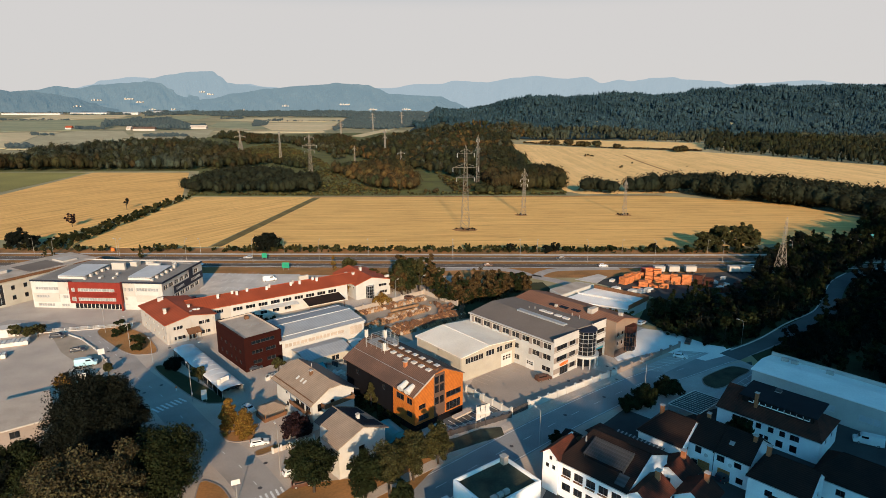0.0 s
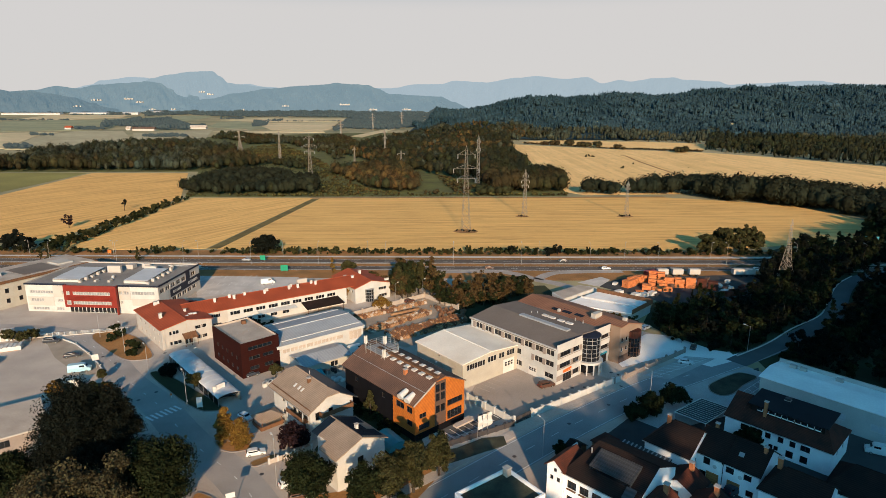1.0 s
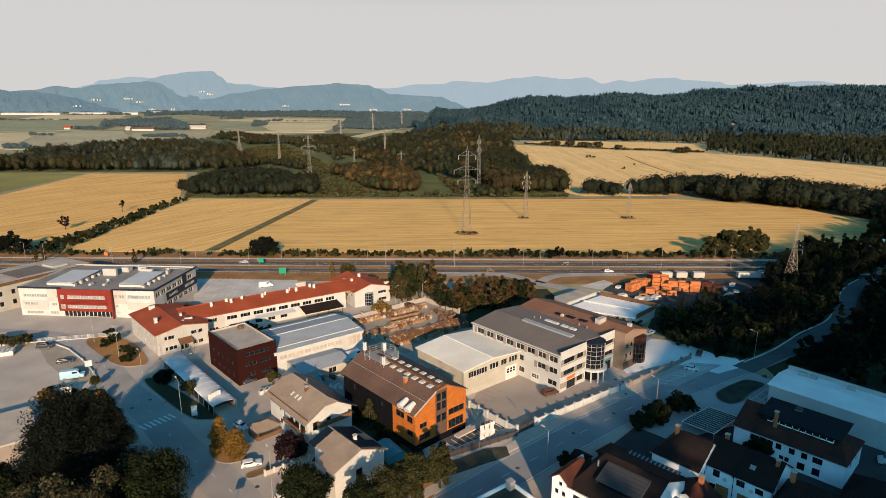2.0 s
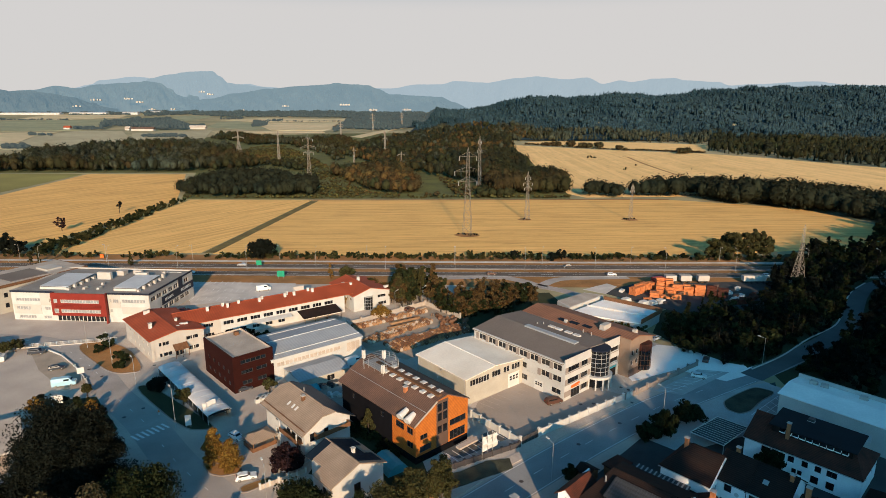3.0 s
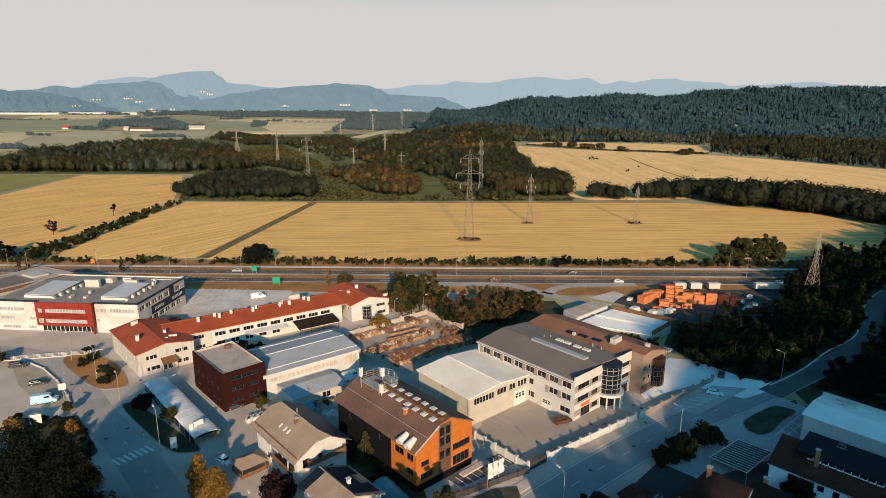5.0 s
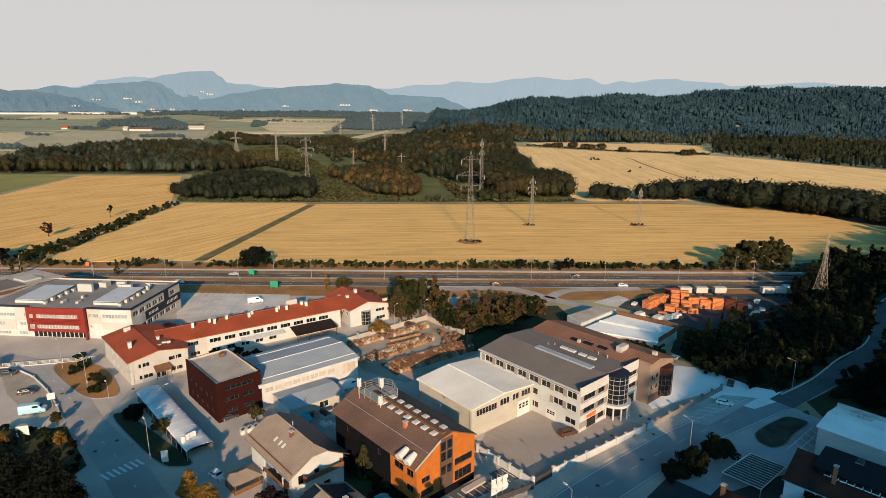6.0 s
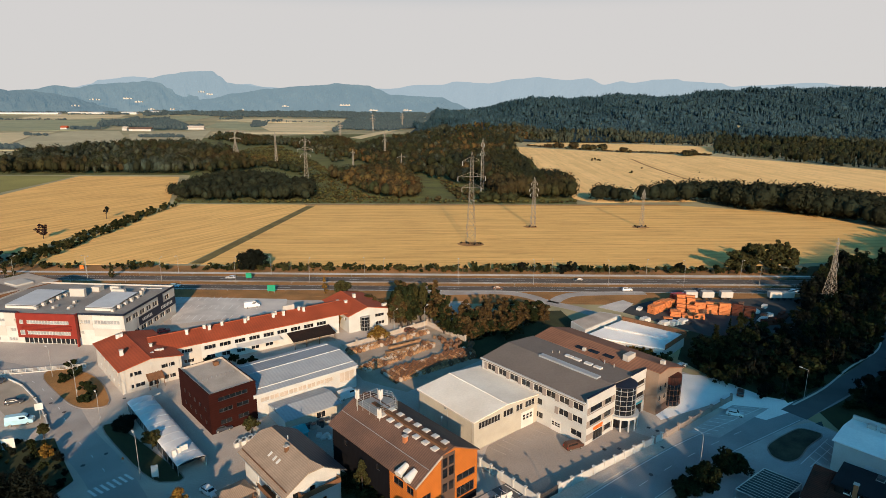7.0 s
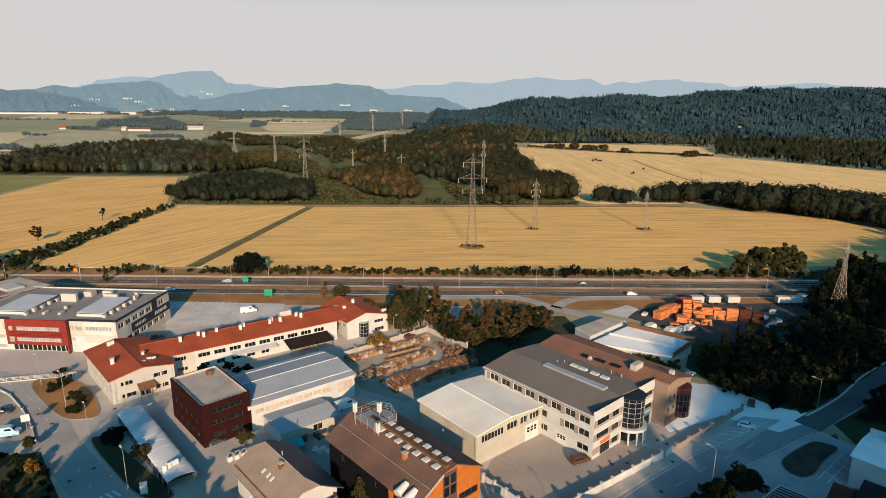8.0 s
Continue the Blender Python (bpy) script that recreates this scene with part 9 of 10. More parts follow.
def gate(a, b):
    a, b = Vector((*a, 0)), Vector((*b, 0))
    L = (b - a).length
    t = thing("sliding_gate", "dark grey sliding gate between white wall posts", "gate", (a.x, a.y), math.degrees(math.atan2(b.y - a.y, b.x - a.x)))
    part("gate_frame", Shape().box(0.3, L - 0.3, -0.05, 0.05, 1.9, 2.0).box(0.3, L - 0.3, -0.05, 0.05, 0.1, 0.25), "darkframe", t)
    for i in range(int(L / 0.3) - 2):
        part("slat", Shape().box(0.4 + 0.3 * i, 0.62 + 0.3 * i, -0.03, 0.03, 0.25, 1.9), "darkframe", t)
    for x in (0.1, L - 0.1):
        part("post", Shape().box(x - 0.25, x + 0.25, -0.25, 0.25, 0, 2.6), "white", t)


gate((17.2, 135.2), (22.2, 139.1))
dark_fence = boundary_wall((-0.3, 125.1), (17.0, 134.7), 1.3, "darkframe", "dark panel fence along the road", 2.4, "road_fence", 0.1)


# ---------------------------------------------------------------- cable reels
def reel_model(at, r, w, mat):
    t = thing("cable_reel", "wooden cable reel standing on its rims", "cable reel", at, 0, "reels in the storage yard")
    for x in (-w / 2, w / 2 - 0.09):
        ring, n = Shape(), 14
        ring.rod((x, 0, r), (x + 0.09, 0, r), r, n=n)
        part("flange", ring, mat, t)
    part("drum", Shape().rod((-w / 2 + 0.09, 0, r), (w / 2 - 0.09, 0, r), r * 0.62, n=12), "stairpanel", t)
    part("hub", Shape().rod((-w / 2 - 0.03, 0, r), (w / 2 + 0.03, 0, r), 0.12, n=8), "steel", t)
    return t


# Darker reel wood: shade put into the colour of some reels.
M["darkreel"] = material("shaded_reel_wood", (0.15, 0.07, 0.035), 0.8, 0.25, 1, 9)
reels = [reel_model((-26, 208), 0.64, 0.72, "palewood"), reel_model((-24, 209), 0.84, 1.0, "darkreel"), reel_model((-22, 210), 0.62, 0.6, "flatroof")]
rng = random.Random(5)
# bands of reels standing side by side, axles across the band: start, end, reels deep, share of dark ones
BANDS = (((-32.6, 208.6), (-7.0, 227.9), 3, 0.15), ((-26.5, 196.0), (-6.0, 216.0), 4, 0.12), ((-18.2, 190.6), (7.0, 209.6), 7, 0.5))
for (x0, y0), (x1, y1), deep, dark in BANDS:
    along = Vector((x1 - x0, y1 - y0, 0))
    turn, L = math.degrees(math.atan2(along.y, along.x)), along.length
    back = Vector((-along.y, along.x, 0)).normalized()
    for k in range(deep):
        s, wide = 0.0, 1.12
        while s < L:
            src = reels[1] if rng.random() < dark else reels[rng.choice((0, 0, 0, 0, 0, 2) if deep == 2 else (0, 0, 0, 2))]
            r = 0.84 if src is reels[1] else 0.64
            s += r + 0.04
            if rng.random() > 0.04:
                p = Vector((x0, y0, 0)) + along * (s / L) + back * ((k - deep / 2 + 0.5) * wide + rng.uniform(-0.08, 0.08))
                copy_thing(src, pose(p.x, p.y, 0.034, 0, 0, turn + 90 + rng.uniform(-4, 4)))
            s += r + 0.04
for i in range(16):
    q = Vector((*(-1.2, 214.6), 0)) + Vector((rng.uniform(-1, 9), rng.uniform(-3, 5), 0))
    copy_thing(reels[1], pose(q.x, q.y, 0.034, 0, 0, rng.uniform(0, 180)))
for o, q in zip(reels, ((-4.9, 222.0), (-3.0, 221.0), (-1.7, 220.1))):
    o.matrix_basis = pose(*q, 0.034, 0, 0, 25)
# bundles of pipes and pale planks among the reels
for i in range(10):
    q = Vector((*(-18.9, 209.2), 0)) + Vector((1.9 * (i % 5) + 0.4 * (i // 5), 1.3 * (i % 5) + 4.5 * (i // 5), 0))
    t = thing("timber_stack", "stack of pale planks in the reel yard", "timber stack", (q.x, q.y), 35, "planks among the reels")
    for k in range(5):
        part("plank", Shape().box(-1.6, 1.6, -0.55, 0.55, 0.034 + 0.2 * k, 0.2 + 0.2 * k), "palewood", t)


# ---------------------------------------------------------------- masts and lamps
def street_lamp(at, h, turn, group="street lamps", arm=1.6, boxy=False):
    t = thing("street_lamp", "grey steel street lamp with a flat head", "street lamp", at, turn, group)
    part("pole", Shape().rod((0, 0, 0), (0, 0, h), 0.08, 0.05, 8), "steel", t)
    part("arm", Shape().rod((0, 0, h - 0.05), (arm, 0, h + 0.15), 0.05, 0.04), "steel", t)
    part("lamp_head", Shape().box(arm - 0.15, arm + 0.75, -0.16, 0.16, h + 0.1, h + 0.26), "whiteplastic", t)
    if boxy:
        part("sign_plate", Shape().box(-0.25, 0.25, -0.14, -0.11, 2.2, 2.8), "whiteplastic", t)
    return t


for q, h, a in (((-66.4, 142.7), 10.5, 130), ((-101.1, 178.0), 10.3, 140), ((-87.1, 164.4), 8.6, 130), ((22.2, 121.9), 9.0, 120), ((-34.5, 110.6), 11.3, 120), ((55.0, 147.6), 8.5, 120), ((97.4, 180.3), 8.5, 130), ((-8.5, 227.9), 9.5, 60), ((-77.9, 172.6), 3.6, 60), ((-116.5, 191.4), 9.0, 140), ((-2.2, 155.6), 6.5, 90), ((-19.2, 227.7), 8.0, 60)):
    street_lamp(q, h, a, boxy=q[0] < -60)
line_y = lambda x: 286 - 0.012 * x
for i in range(19):
    x = -330 + 33.5 * i
    t = street_lamp((x, line_y(x)), 11.0, 90, "highway lamps", 2.0)
for i in range(9):
    x = -215 + 44 * i
    street_lamp((x, line_y(x) + 13.0), 9.0, 270, "highway lamps", 1.4)


def lattice(t, w0, w1, z0, z1, n, bar, mat="pylon", name="tower_section"):
    sh = Shape()
    for k in range(n):
        a, b = k / n, (k + 1) / n
        wa, wb, za, zb = w0 + (w1 - w0) * a, w0 + (w1 - w0) * b, z0 + (z1 - z0) * a, z0 + (z1 - z0) * b
        ca, cb = [(sx * wa, sy * wa, za) for sx, sy in ((-1, -1), (1, -1), (1, 1), (-1, 1))], [(sx * wb, sy * wb, zb) for sx, sy in ((-1, -1), (1, -1), (1, 1), (-1, 1))]
        for i in range(4):
            j = (i + 1) % 4
            sh.bar(ca[i], cb[i], bar), sh.bar(ca[i], cb[j], bar * 0.6), sh.bar(ca[j], cb[i], bar * 0.6), sh.bar(cb[i], cb[j], bar * 0.6)
    return part(name, sh, mat, t)


def pylon(at, h, label, turn=0.0, arms=((0.93, 0.13), (0.74, 0.19), (0.62, 0.14)), thick=0.24, foot=0.05):
    t = thing("power_pylon", label, "pylon", at, turn, "power pylons")
    lattice(t, h * foot, h * 0.022, 0, h * 0.58, 6, thick)
    lattice(t, h * 0.022, h * 0.012, h * 0.58, h * 0.94, 6, thick * 0.8)
    lattice(t, h * 0.012, 0.05, h * 0.94, h, 1, thick * 0.7, name="peak")
    for k, (z, w) in enumerate(arms):
        arm = part("cross_arm", Shape().bar((-h * w, 0, h * z), (h * w, 0, h * z), thick * 0.7), "pylon", t)
        for s in (-1, 1):
            tip = (s * h * w, 0, h * z)
            for y in (-1, 1):
                part("chord", Shape().bar((s * h * 0.015, y * h * 0.015, h * z), tip, thick * 0.6), "pylon", arm), part("chord", Shape().bar((s * h * 0.015, y * h * 0.015, h * (z + 0.045)), tip, thick * 0.6), "pylon", arm)
            for f in (0.35, 0.65):
                part("strut", Shape().bar((s * h * (0.015 + (w - 0.015) * f), 0, h * z), (s * h * (0.015 + (w - 0.015) * f), 0, h * (z + 0.045 * (1 - f))), thick * 0.5), "pylon", arm)
        for s in (-1, 1):
            part("insulator", Shape().rod((s * h * w, 0, h * z), (s * h * w, 0, h * (z - 0.05)), 0.22, n=6), "steel", arm)
    return t


big = ((0.90, 0.10), (0.735, 0.15), (0.62, 0.105))
pylon((14.0, 367.1), 53.0, "tall grey lattice pylon standing in the stubble field", 8, big, 0.105)
pylon((-139.3, 624.9), 48.2, "tall grey lattice pylon rising from the woods", 10, big, 0.22)
pylon((33.4, 571.2), 49.5, "tall lattice pylon behind the field", 8, ((0.9, 0.03), (0.74, 0.04)), 0.16, 0.03)
pylon((57.4, 416.6), 33.4, "slim lattice pylon on a grassy patch in the stubble", 10, ((0.88, 0.055), (0.76, 0.09), (0.66, 0.07)), 0.12, 0.05)
pylon((129.4, 416.6), 25.5, "slim lattice pylon on a grassy patch in the stubble", 12, ((0.9, 0.04), (0.8, 0.06)), 0.10, 0.05)
pylon((151.5, 255.9), 28.7, "bare lattice mast rising from the woods", 20, (), 0.10, 0.085)
pylon((-316.9, 937.0), 40.9, "broad lattice pylon beyond the woods", 8, ((0.96, 0.35), (0.7, 0.2)), 0.5, 0.12)
pylon((-228.9, 840.1), 43.0, "slim lattice pylon rising from the woods", 8, ((0.9, 0.03),), 0.4, 0.04)
pylon((-85.7, 886.0), 42.8, "slim lattice pylon rising from the woods", 8, ((0.9, 0.05), (0.7, 0.07)), 0.36, 0.04)
pylon((-52.6, 747.0), 22.5, "slim lattice pylon rising from the woods", 8, ((0.8, 0.2),), 0.3, 0.05)
pylon((-120.8, 814.8), 22.9, "slim lattice pylon rising from the woods", 8, ((0.8, 0.1),), 0.3, 0.05)
pylon((-250.0, 1476.7), 42.1, "hazy lattice pylon on the far plain", 8, big, 0.7)
pylon((-213.7, 1836.9), 53.7, "hazy lattice pylon on the far plain", 8, big, 0.7)
pylon((-152.5, 2231.0), 52.9, "hazy lattice pylon on the far plain", 8, big, 0.8)
for q, r in (((13.9, 365.4), 6.0), ((55.8, 416.6), 3.6), ((129.0, 416.6), 4.4)):
    flat("rough_patch", [(q[0] + r * 1.3 * math.cos(k * 0.628) * (1 + 0.2 * math.sin(k * 3.1)), q[1] + r * math.sin(k * 0.628)) for k in range(10)], 0.2, "drygrass", "rough grass round a pylon's feet", "verge")
    leafy_woods("rough_scrub", "low dark scrub round a pylon's feet", [(q[0] - r, q[1] - 2.5), (q[0] + r, q[1] - 2.5), (q[0] + r, q[1] + 2.5), (q[0] - r, q[1] + 2.5)], 2.2, (0.8, 1.8), ("leafdark",), int(r * 10), 6, 16, 2.0, 0.6)
flat("field_track", [(-129.4, 319.4), (-110.4, 495.9), (-104.2, 495.9), (-123.1, 319.4)], 0.16, "trackgrass", "grassy track between two stubble fields", "track")
flat("field_margin", [(-114.2, 503.6), (190.0, 510.5), (190.0, 505.7), (-112.2, 499.0)], 0.16, "drygrass", "grassy margin of the stubble field", "verge")


# ---------------------------------------------------------------- vehicles
def car(at, turn, mat, label, kind="car", group=""):
    L, W, H = {"car": (4.3, 1.75, 1.5), "suv": (4.7, 1.9, 1.85), "van": (6.0, 2.1, 2.5)}[kind]
    t = thing("van" if kind == "van" else "car", label, "van" if kind == "van" else "car", (at[0], at[1], 0.045), turn, group)
    side = {"car": [(-0.5, 0.2), (0.5, 0.2), (0.5, 0.42), (0.48, 0.55), (0.22, 0.62), (-0.47, 0.64), (-0.5, 0.5)],
            "suv": [(-0.5, 0.2), (0.5, 0.2), (0.5, 0.45), (0.48, 0.56), (0.26, 0.62), (-0.48, 0.64), (-0.5, 0.5)],
            "van": [(-0.5, 0.14), (0.5, 0.14), (0.5, 0.40), (0.46, 0.50), (0.36, 0.56), (-0.5, 0.56)]}[kind]
    top = {"car": [(-0.46, 0.62), (0.24, 0.60), (0.06, 0.97), (-0.26, 1.0), (-0.40, 0.9)],
           "suv": [(-0.49, 0.62), (0.28, 0.60), (0.12, 0.97), (-0.40, 1.0), (-0.48, 0.93)],
           "van": [(-0.5, 0.55), (0.37, 0.55), (0.24, 0.95), (0.16, 1.0), (-0.49, 1.0)]}[kind]
    body = part("body", Shape().prism([(x * L, z * H) for x, z in side], lambda a, b, d: (a, d, b), -W / 2, W / 2), mat, t)
    cab = Shape()
    n = len(top)
    cab.v = [(x * L, s * W * (0.47 if z < 0.7 else 0.38), z * H) for s in (-1, 1) for x, z in top]
    cab.f = [tuple(range(n)), tuple(range(2 * n - 1, n - 1, -1))] + [(i, (i + 1) % n, n + (i + 1) % n, n + i) for i in range(n)]
    part("cabin", cab, mat, t)
    zc = 0.79 if kind != "van" else 0.76
    x0, x1 = (-0.36, 0.10) if kind == "car" else (-0.42, 0.14) if kind == "suv" else (0.02, 0.24)
    for s in (-1, 1):
        part("side_window", Shape().box(x0 * L, x1 * L, s * W * 0.44 - 0.02, s * W * 0.44 + 0.02, (zc - 0.1) * H, (zc + 0.1) * H), "glass", t)
    fx = {"car": 0.16, "suv": 0.21, "van": 0.315}[kind] * L
    part("windscreen", Shape().prism([(fx - 0.28, zc * H + 0.14), (fx + 0.16, zc * H - 0.2), (fx + 0.2, zc * H - 0.17), (fx - 0.24, zc * H + 0.17)], lambda a, b, d: (a, d, b), -W * 0.38, W * 0.38), "glass", t)
    part("rear_window", Shape().box(-0.47 * L, -0.44 * L, -W * 0.34, W * 0.34, (zc - 0.1) * H, (zc + 0.08) * H), "glass", t)
    for x in (-0.31, 0.31):
        for s in (-1, 1):
            w = part("wheel", Shape().rod((x * L, s * W * 0.5 - s * 0.2, 0.32), (x * L, s * W * 0.5 + s * 0.02, 0.32), 0.32, n=14), "rubber", t)
            part("rim", Shape().rod((x * L, s * W * 0.5 + s * 0.02, 0.32), (x * L, s * W * 0.5 + s * 0.04, 0.32), 0.19, n=10), "steel", w)
    for s in (-1, 1):
        part("headlight", Shape().box(0.485 * L, 0.503 * L, s * W * 0.36 - 0.16, s * W * 0.36 + 0.16, 0.44 * H, 0.52 * H), "whiteplastic", t)
        part("tail_light", Shape().box(-0.503 * L, -0.49 * L, s * W * 0.4 - 0.1, s * W * 0.4 + 0.1, 0.45 * H, 0.56 * H), "redsign", t)
    return t


car((73.9, 171.0), -25, "carwhite", "white hatchback in the car park by the woods")
car((28.7, 155.5), 25, "carbrown", "dark brown car parked beside the office", "suv")
car((-42.5, 122.4), 20, "carwhite", "white car parked on the forecourt")
car((-32.1, 111.4), 35, "carwhite", "white estate car by the garden")
car((-49.9, 138.1), -35, "carwhite", "white car parked beside the pavilion")
car((-116.5, 175.6), 25, "cardark", "dark car parked at the street bend")
car((-107.7, 165.2), 20, "carblue", "pale blue van at the street bend", "van")
car((-130.1, 187.0), 15, "cardark", "dark blue car driving at the street bend", "suv")
car((-56.0, 162.6), 30, "cardark", "dark car parked beside the tent")
car((-58.5, 150.2), 30, "cardark", "dark green car parked under the banners")
car((-28.0, 179.8), 40, "carwhite", "white van parked behind the timber building", "van")
car((-13.8, 228.8), 30, "carbrown", "dark red car parked behind the yard wall")
car((-77.6, 253.8), 25, "carwhite", "white van in the parking lot", "van")
car((-100.2, 226.8), 30, "carred", "red car beside the commercial block")
car((-29.1, 107.2), 20, "carbrown", "dark red car half under the trees")
car((59.4, 109.0), 20, "cardark", "black car before the garages", "suv")
car((71.4, 199.9), 40, "carwhite", "white car behind the office wing")
car((98.6, 122.6), 150, "carwhite", "white van parked beside the dark houses", "van")
car((81.0, 182.5), 60, "carbrown", "dark red car at the edge of the gravel lot")
car((0.1, 99.3), 35, "carwhite", "white van on the road", "van")
for x, lane, mat, lab in ((-120, 277, "carblue", "pale blue car on the highway"), (22, 277, "carbrown", "dark red car on the highway"), (78, 276.5, "carwhite", "white car on the highway"), (110, 276, "cardark", "dark car on the highway"), (150, 276, "carwhite", "white car on the highway"), (-100, 290.5, "carsilver", "silver car on the highway"), (60, 290.5, "cardark", "dark car on the highway")):
    car((x, lane + 2 - 0.012 * x), 180 if lane > 285 else 0, mat, lab, "car", "highway cars")


# ---------------------------------------------------------------- yards at the far side
def plank_stack(a, b, wide, layers, mat, label):
    """Bundles of sawn boards laid end to end from a to b, layer on layer with spacers between."""
    d = Vector((b[0] - a[0], b[1] - a[1]))
    t = thing("plank_stack", label, "stack", a, math.degrees(math.atan2(d.y, d.x)), "stacks in the builder's yard")
    r, n = random.Random(int(a[0] * 10)), max(1, round(d.length / 4.2))
    long = d.length / n
    for i in range(n):
        for j in range(wide):
            for k in range(layers - r.randint(0, 1 + layers // 4)):
                x0, y0, e = i * long + 0.12 + r.uniform(0, 0.3), j * 1.7 + r.uniform(0, 0.12), r.uniform(0.1, 0.4)
                part("timber_pack", Shape().box(x0, i * long + long - e, y0, y0 + 1.5, 0.1 + k * 0.52, 0.52 + k * 0.52), mat, t)
                if k == 0:
                    part("spacer", Shape().box(x0 + 0.5, x0 + 0.7, y0 + 0.05, y0 + 1.45, 0.0, 0.1), "wood", t)


for a, b, wide, layers, mat in (((79.2, 246.7), (91.0, 256.5), 2, 9, "terracotta"), ((90.4, 254.6), (97.5, 252.6), 3, 10, "terracotta"), ((95.4, 249.6), (108.2, 246.0), 3, 9, "terracotta"), ((108.4, 246.6), (116.6, 243.4), 2, 9, "redtile"), ((84.6, 245.2), (96.6, 241.6), 2, 4, "terracotta"),
                                ((93.2, 263.4), (99.0, 265.4), 2, 7, "carred"), ((116.4, 235.6), (122.6, 237.2), 2, 4, "redtile"), ((124.4, 239.4), (131.4, 246.4), 2, 4, "redtile"), ((88.4, 249.6), (95.2, 246.6), 2, 6, "terracotta"), ((81.0, 242.6), (85.0, 242.0), 1, 2, "terracotta")):
    plank_stack(a, b, wide, layers, mat, "orange sawn boards stacked in bundles in the builder's yard" if mat == "terracotta" else "dark red boards stacked in bundles in the builder's yard")
for q in ((73.2, 240.2), (79.1, 236.6), (82.7, 236.9), (86.6, 238.6), (104.6, 252.4), (109.4, 250.6), (112.4, 249.6), (121.9, 245.5), (118.0, 241.0)):
    t = thing("sheet_pile", "pile of white-wrapped building boards", "pile", q, 30, "piles in the builder's yard")
    for k in range(3):
        part("wrapped_pack", Shape().box(-2.0 + 0.3 * k, 2.0 - 0.2 * k, -1.5, 1.2 - 0.2 * k, 0.05 + 0.5 * k, 0.5 + 0.5 * k), "whiteplastic", t)
rng = random.Random(77)
for i in range(16):
    (x0, y0), (x1, y1), f = (68.1, 241.1), (134.4, 248.3), rng.random()
    q = (x0 + (x1 - x0) * f + rng.uniform(-2, 2), y0 + (y1 - y0) * f + rng.uniform(-7, 13))
    kind = rng.choice(("stairpanel", "wood", "darkframe", "whiteplastic"))
    t = thing("material_pile", "low pile of stacked building material in the yard", "pile", q, rng.uniform(0, 90), "piles in the builder's yard")
    for k in range(rng.randint(2, 4)):
        w = rng.uniform(0.5, 0.9)
        part("pack", Shape().box(-1.5 + rng.uniform(0, 0.4), 1.5 - rng.uniform(0, 0.4), -w, w, 0.05 + 0.45 * k, 0.45 + 0.45 * k), kind, t)
for i, x in enumerate((98.6, 105.4, 113.2, 133.4, 138.6)):
    t = thing("truck_trailer", "white box trailer parked beside the highway", "trailer", (x, 266.4), 0, "parked trailers")
    part("box", Shape().box(0, 4.9, -1.25, 1.25, 1.1, 3.5), "lightgrey", t)
    part("chassis", Shape().box(0.3, 4.6, -0.8, 0.8, 0.7, 1.1), "darkframe", t)
    for x2 in (1.0, 3.8):
        part("wheel", Shape().rod((x2, -1.2, 0.5), (x2, 1.2, 0.5), 0.5, n=12), "rubber", t)
flat("builders_yard", [(65.8, 252.1), (100.4, 274.7), (154.8, 275.5), (128.8, 231.2), (91.3, 225.3)], 0.034, "yardasphalt", "paved builder's yard, coloured dark for shade", "yard")
# low white depot behind the office
t = thing("depot", "low white depot with a pale flat roof behind the office", "depot", (45.8, 216.6), 0)
ox, oy = (45.8, 216.6)
quad = [(45.4, 215.9), (61.6, 230.3), (79.0, 216.4), (67.7, 204.7)]
part("roof", Shape().sheet([(x - ox, y - oy) for x, y in quad], 3.6, 4.0), "shedroof", t, "pale flat roof in part shade")
part("wall", Shape().sheet([(ox2 - ox, oy2 - oy) for ox2, oy2 in [(quad[0][0] + (q[0] - quad[0][0]) * 0.98 + 0.15, quad[0][1] + (q[1] - quad[0][1]) * 0.98 + 0.05) for q in quad]], 0, 3.6), "white", t)
(a0, b0), (a1, b1), (a2, b2), (a3, b3) = quad
for (p0, q0), (p1, q1) in zip(quad[1:3], quad[2:4]):
    part("parapet", Shape().prism([(p0 - ox, q0 - oy), (p1 - ox, q1 - oy), (p1 - ox + 0.4, q1 - oy + 0.3), (p0 - ox + 0.4, q0 - oy + 0.3)], lambda a, b, z: (a, b, z), 3.6, 5.4), "wood", t)
part("roof_light", Shape().bar(((a0 + a1) / 2 - ox, (b0 + b1) / 2 - oy, 4.1), ((a2 + a3) / 2 - ox, (b2 + b3) / 2 - oy, 4.1), 0.6), "whiteplastic", t)
u = thing("depot_annex", "low white annex with parapet beside the depot", "annex", (43.7, 229.6), 0)
ox, oy = (43.7, 229.6)
quad = [(43.2, 228.4), (56.0, 238.7), (62.7, 235.3), (46.3, 220.3)]
part("body", Shape().sheet([(x - ox, y - oy) for x, y in quad], 0, 4.2), "white", u)
part("roof", Shape().sheet([(x - ox, y - oy) for x, y in [(quad[0][0] + (q[0] - quad[0][0]) * 0.93 + 0.5, quad[0][1] + (q[1] - quad[0][1]) * 0.93 + 0.3) for q in quad]], 4.2, 4.26), "flatroof", u)


# ---------------------------------------------------------------- signs and small things
def panel_sign(at, turn, w, z0, z1, mat, label, posts=2, name="sign"):
    t = thing(name, label, "sign", at, turn)
    for i in range(posts):
        x = -w * 0.35 + (w * 0.7 * i / max(posts - 1, 1) if posts > 1 else w * 0.35)
        part("post", Shape().rod((x, 0, 0), (x, 0, z1), 0.07), "steel", t)
    part("board", Shape().box(-w / 2, w / 2, -0.12, -0.07, z0, z1), mat, t)


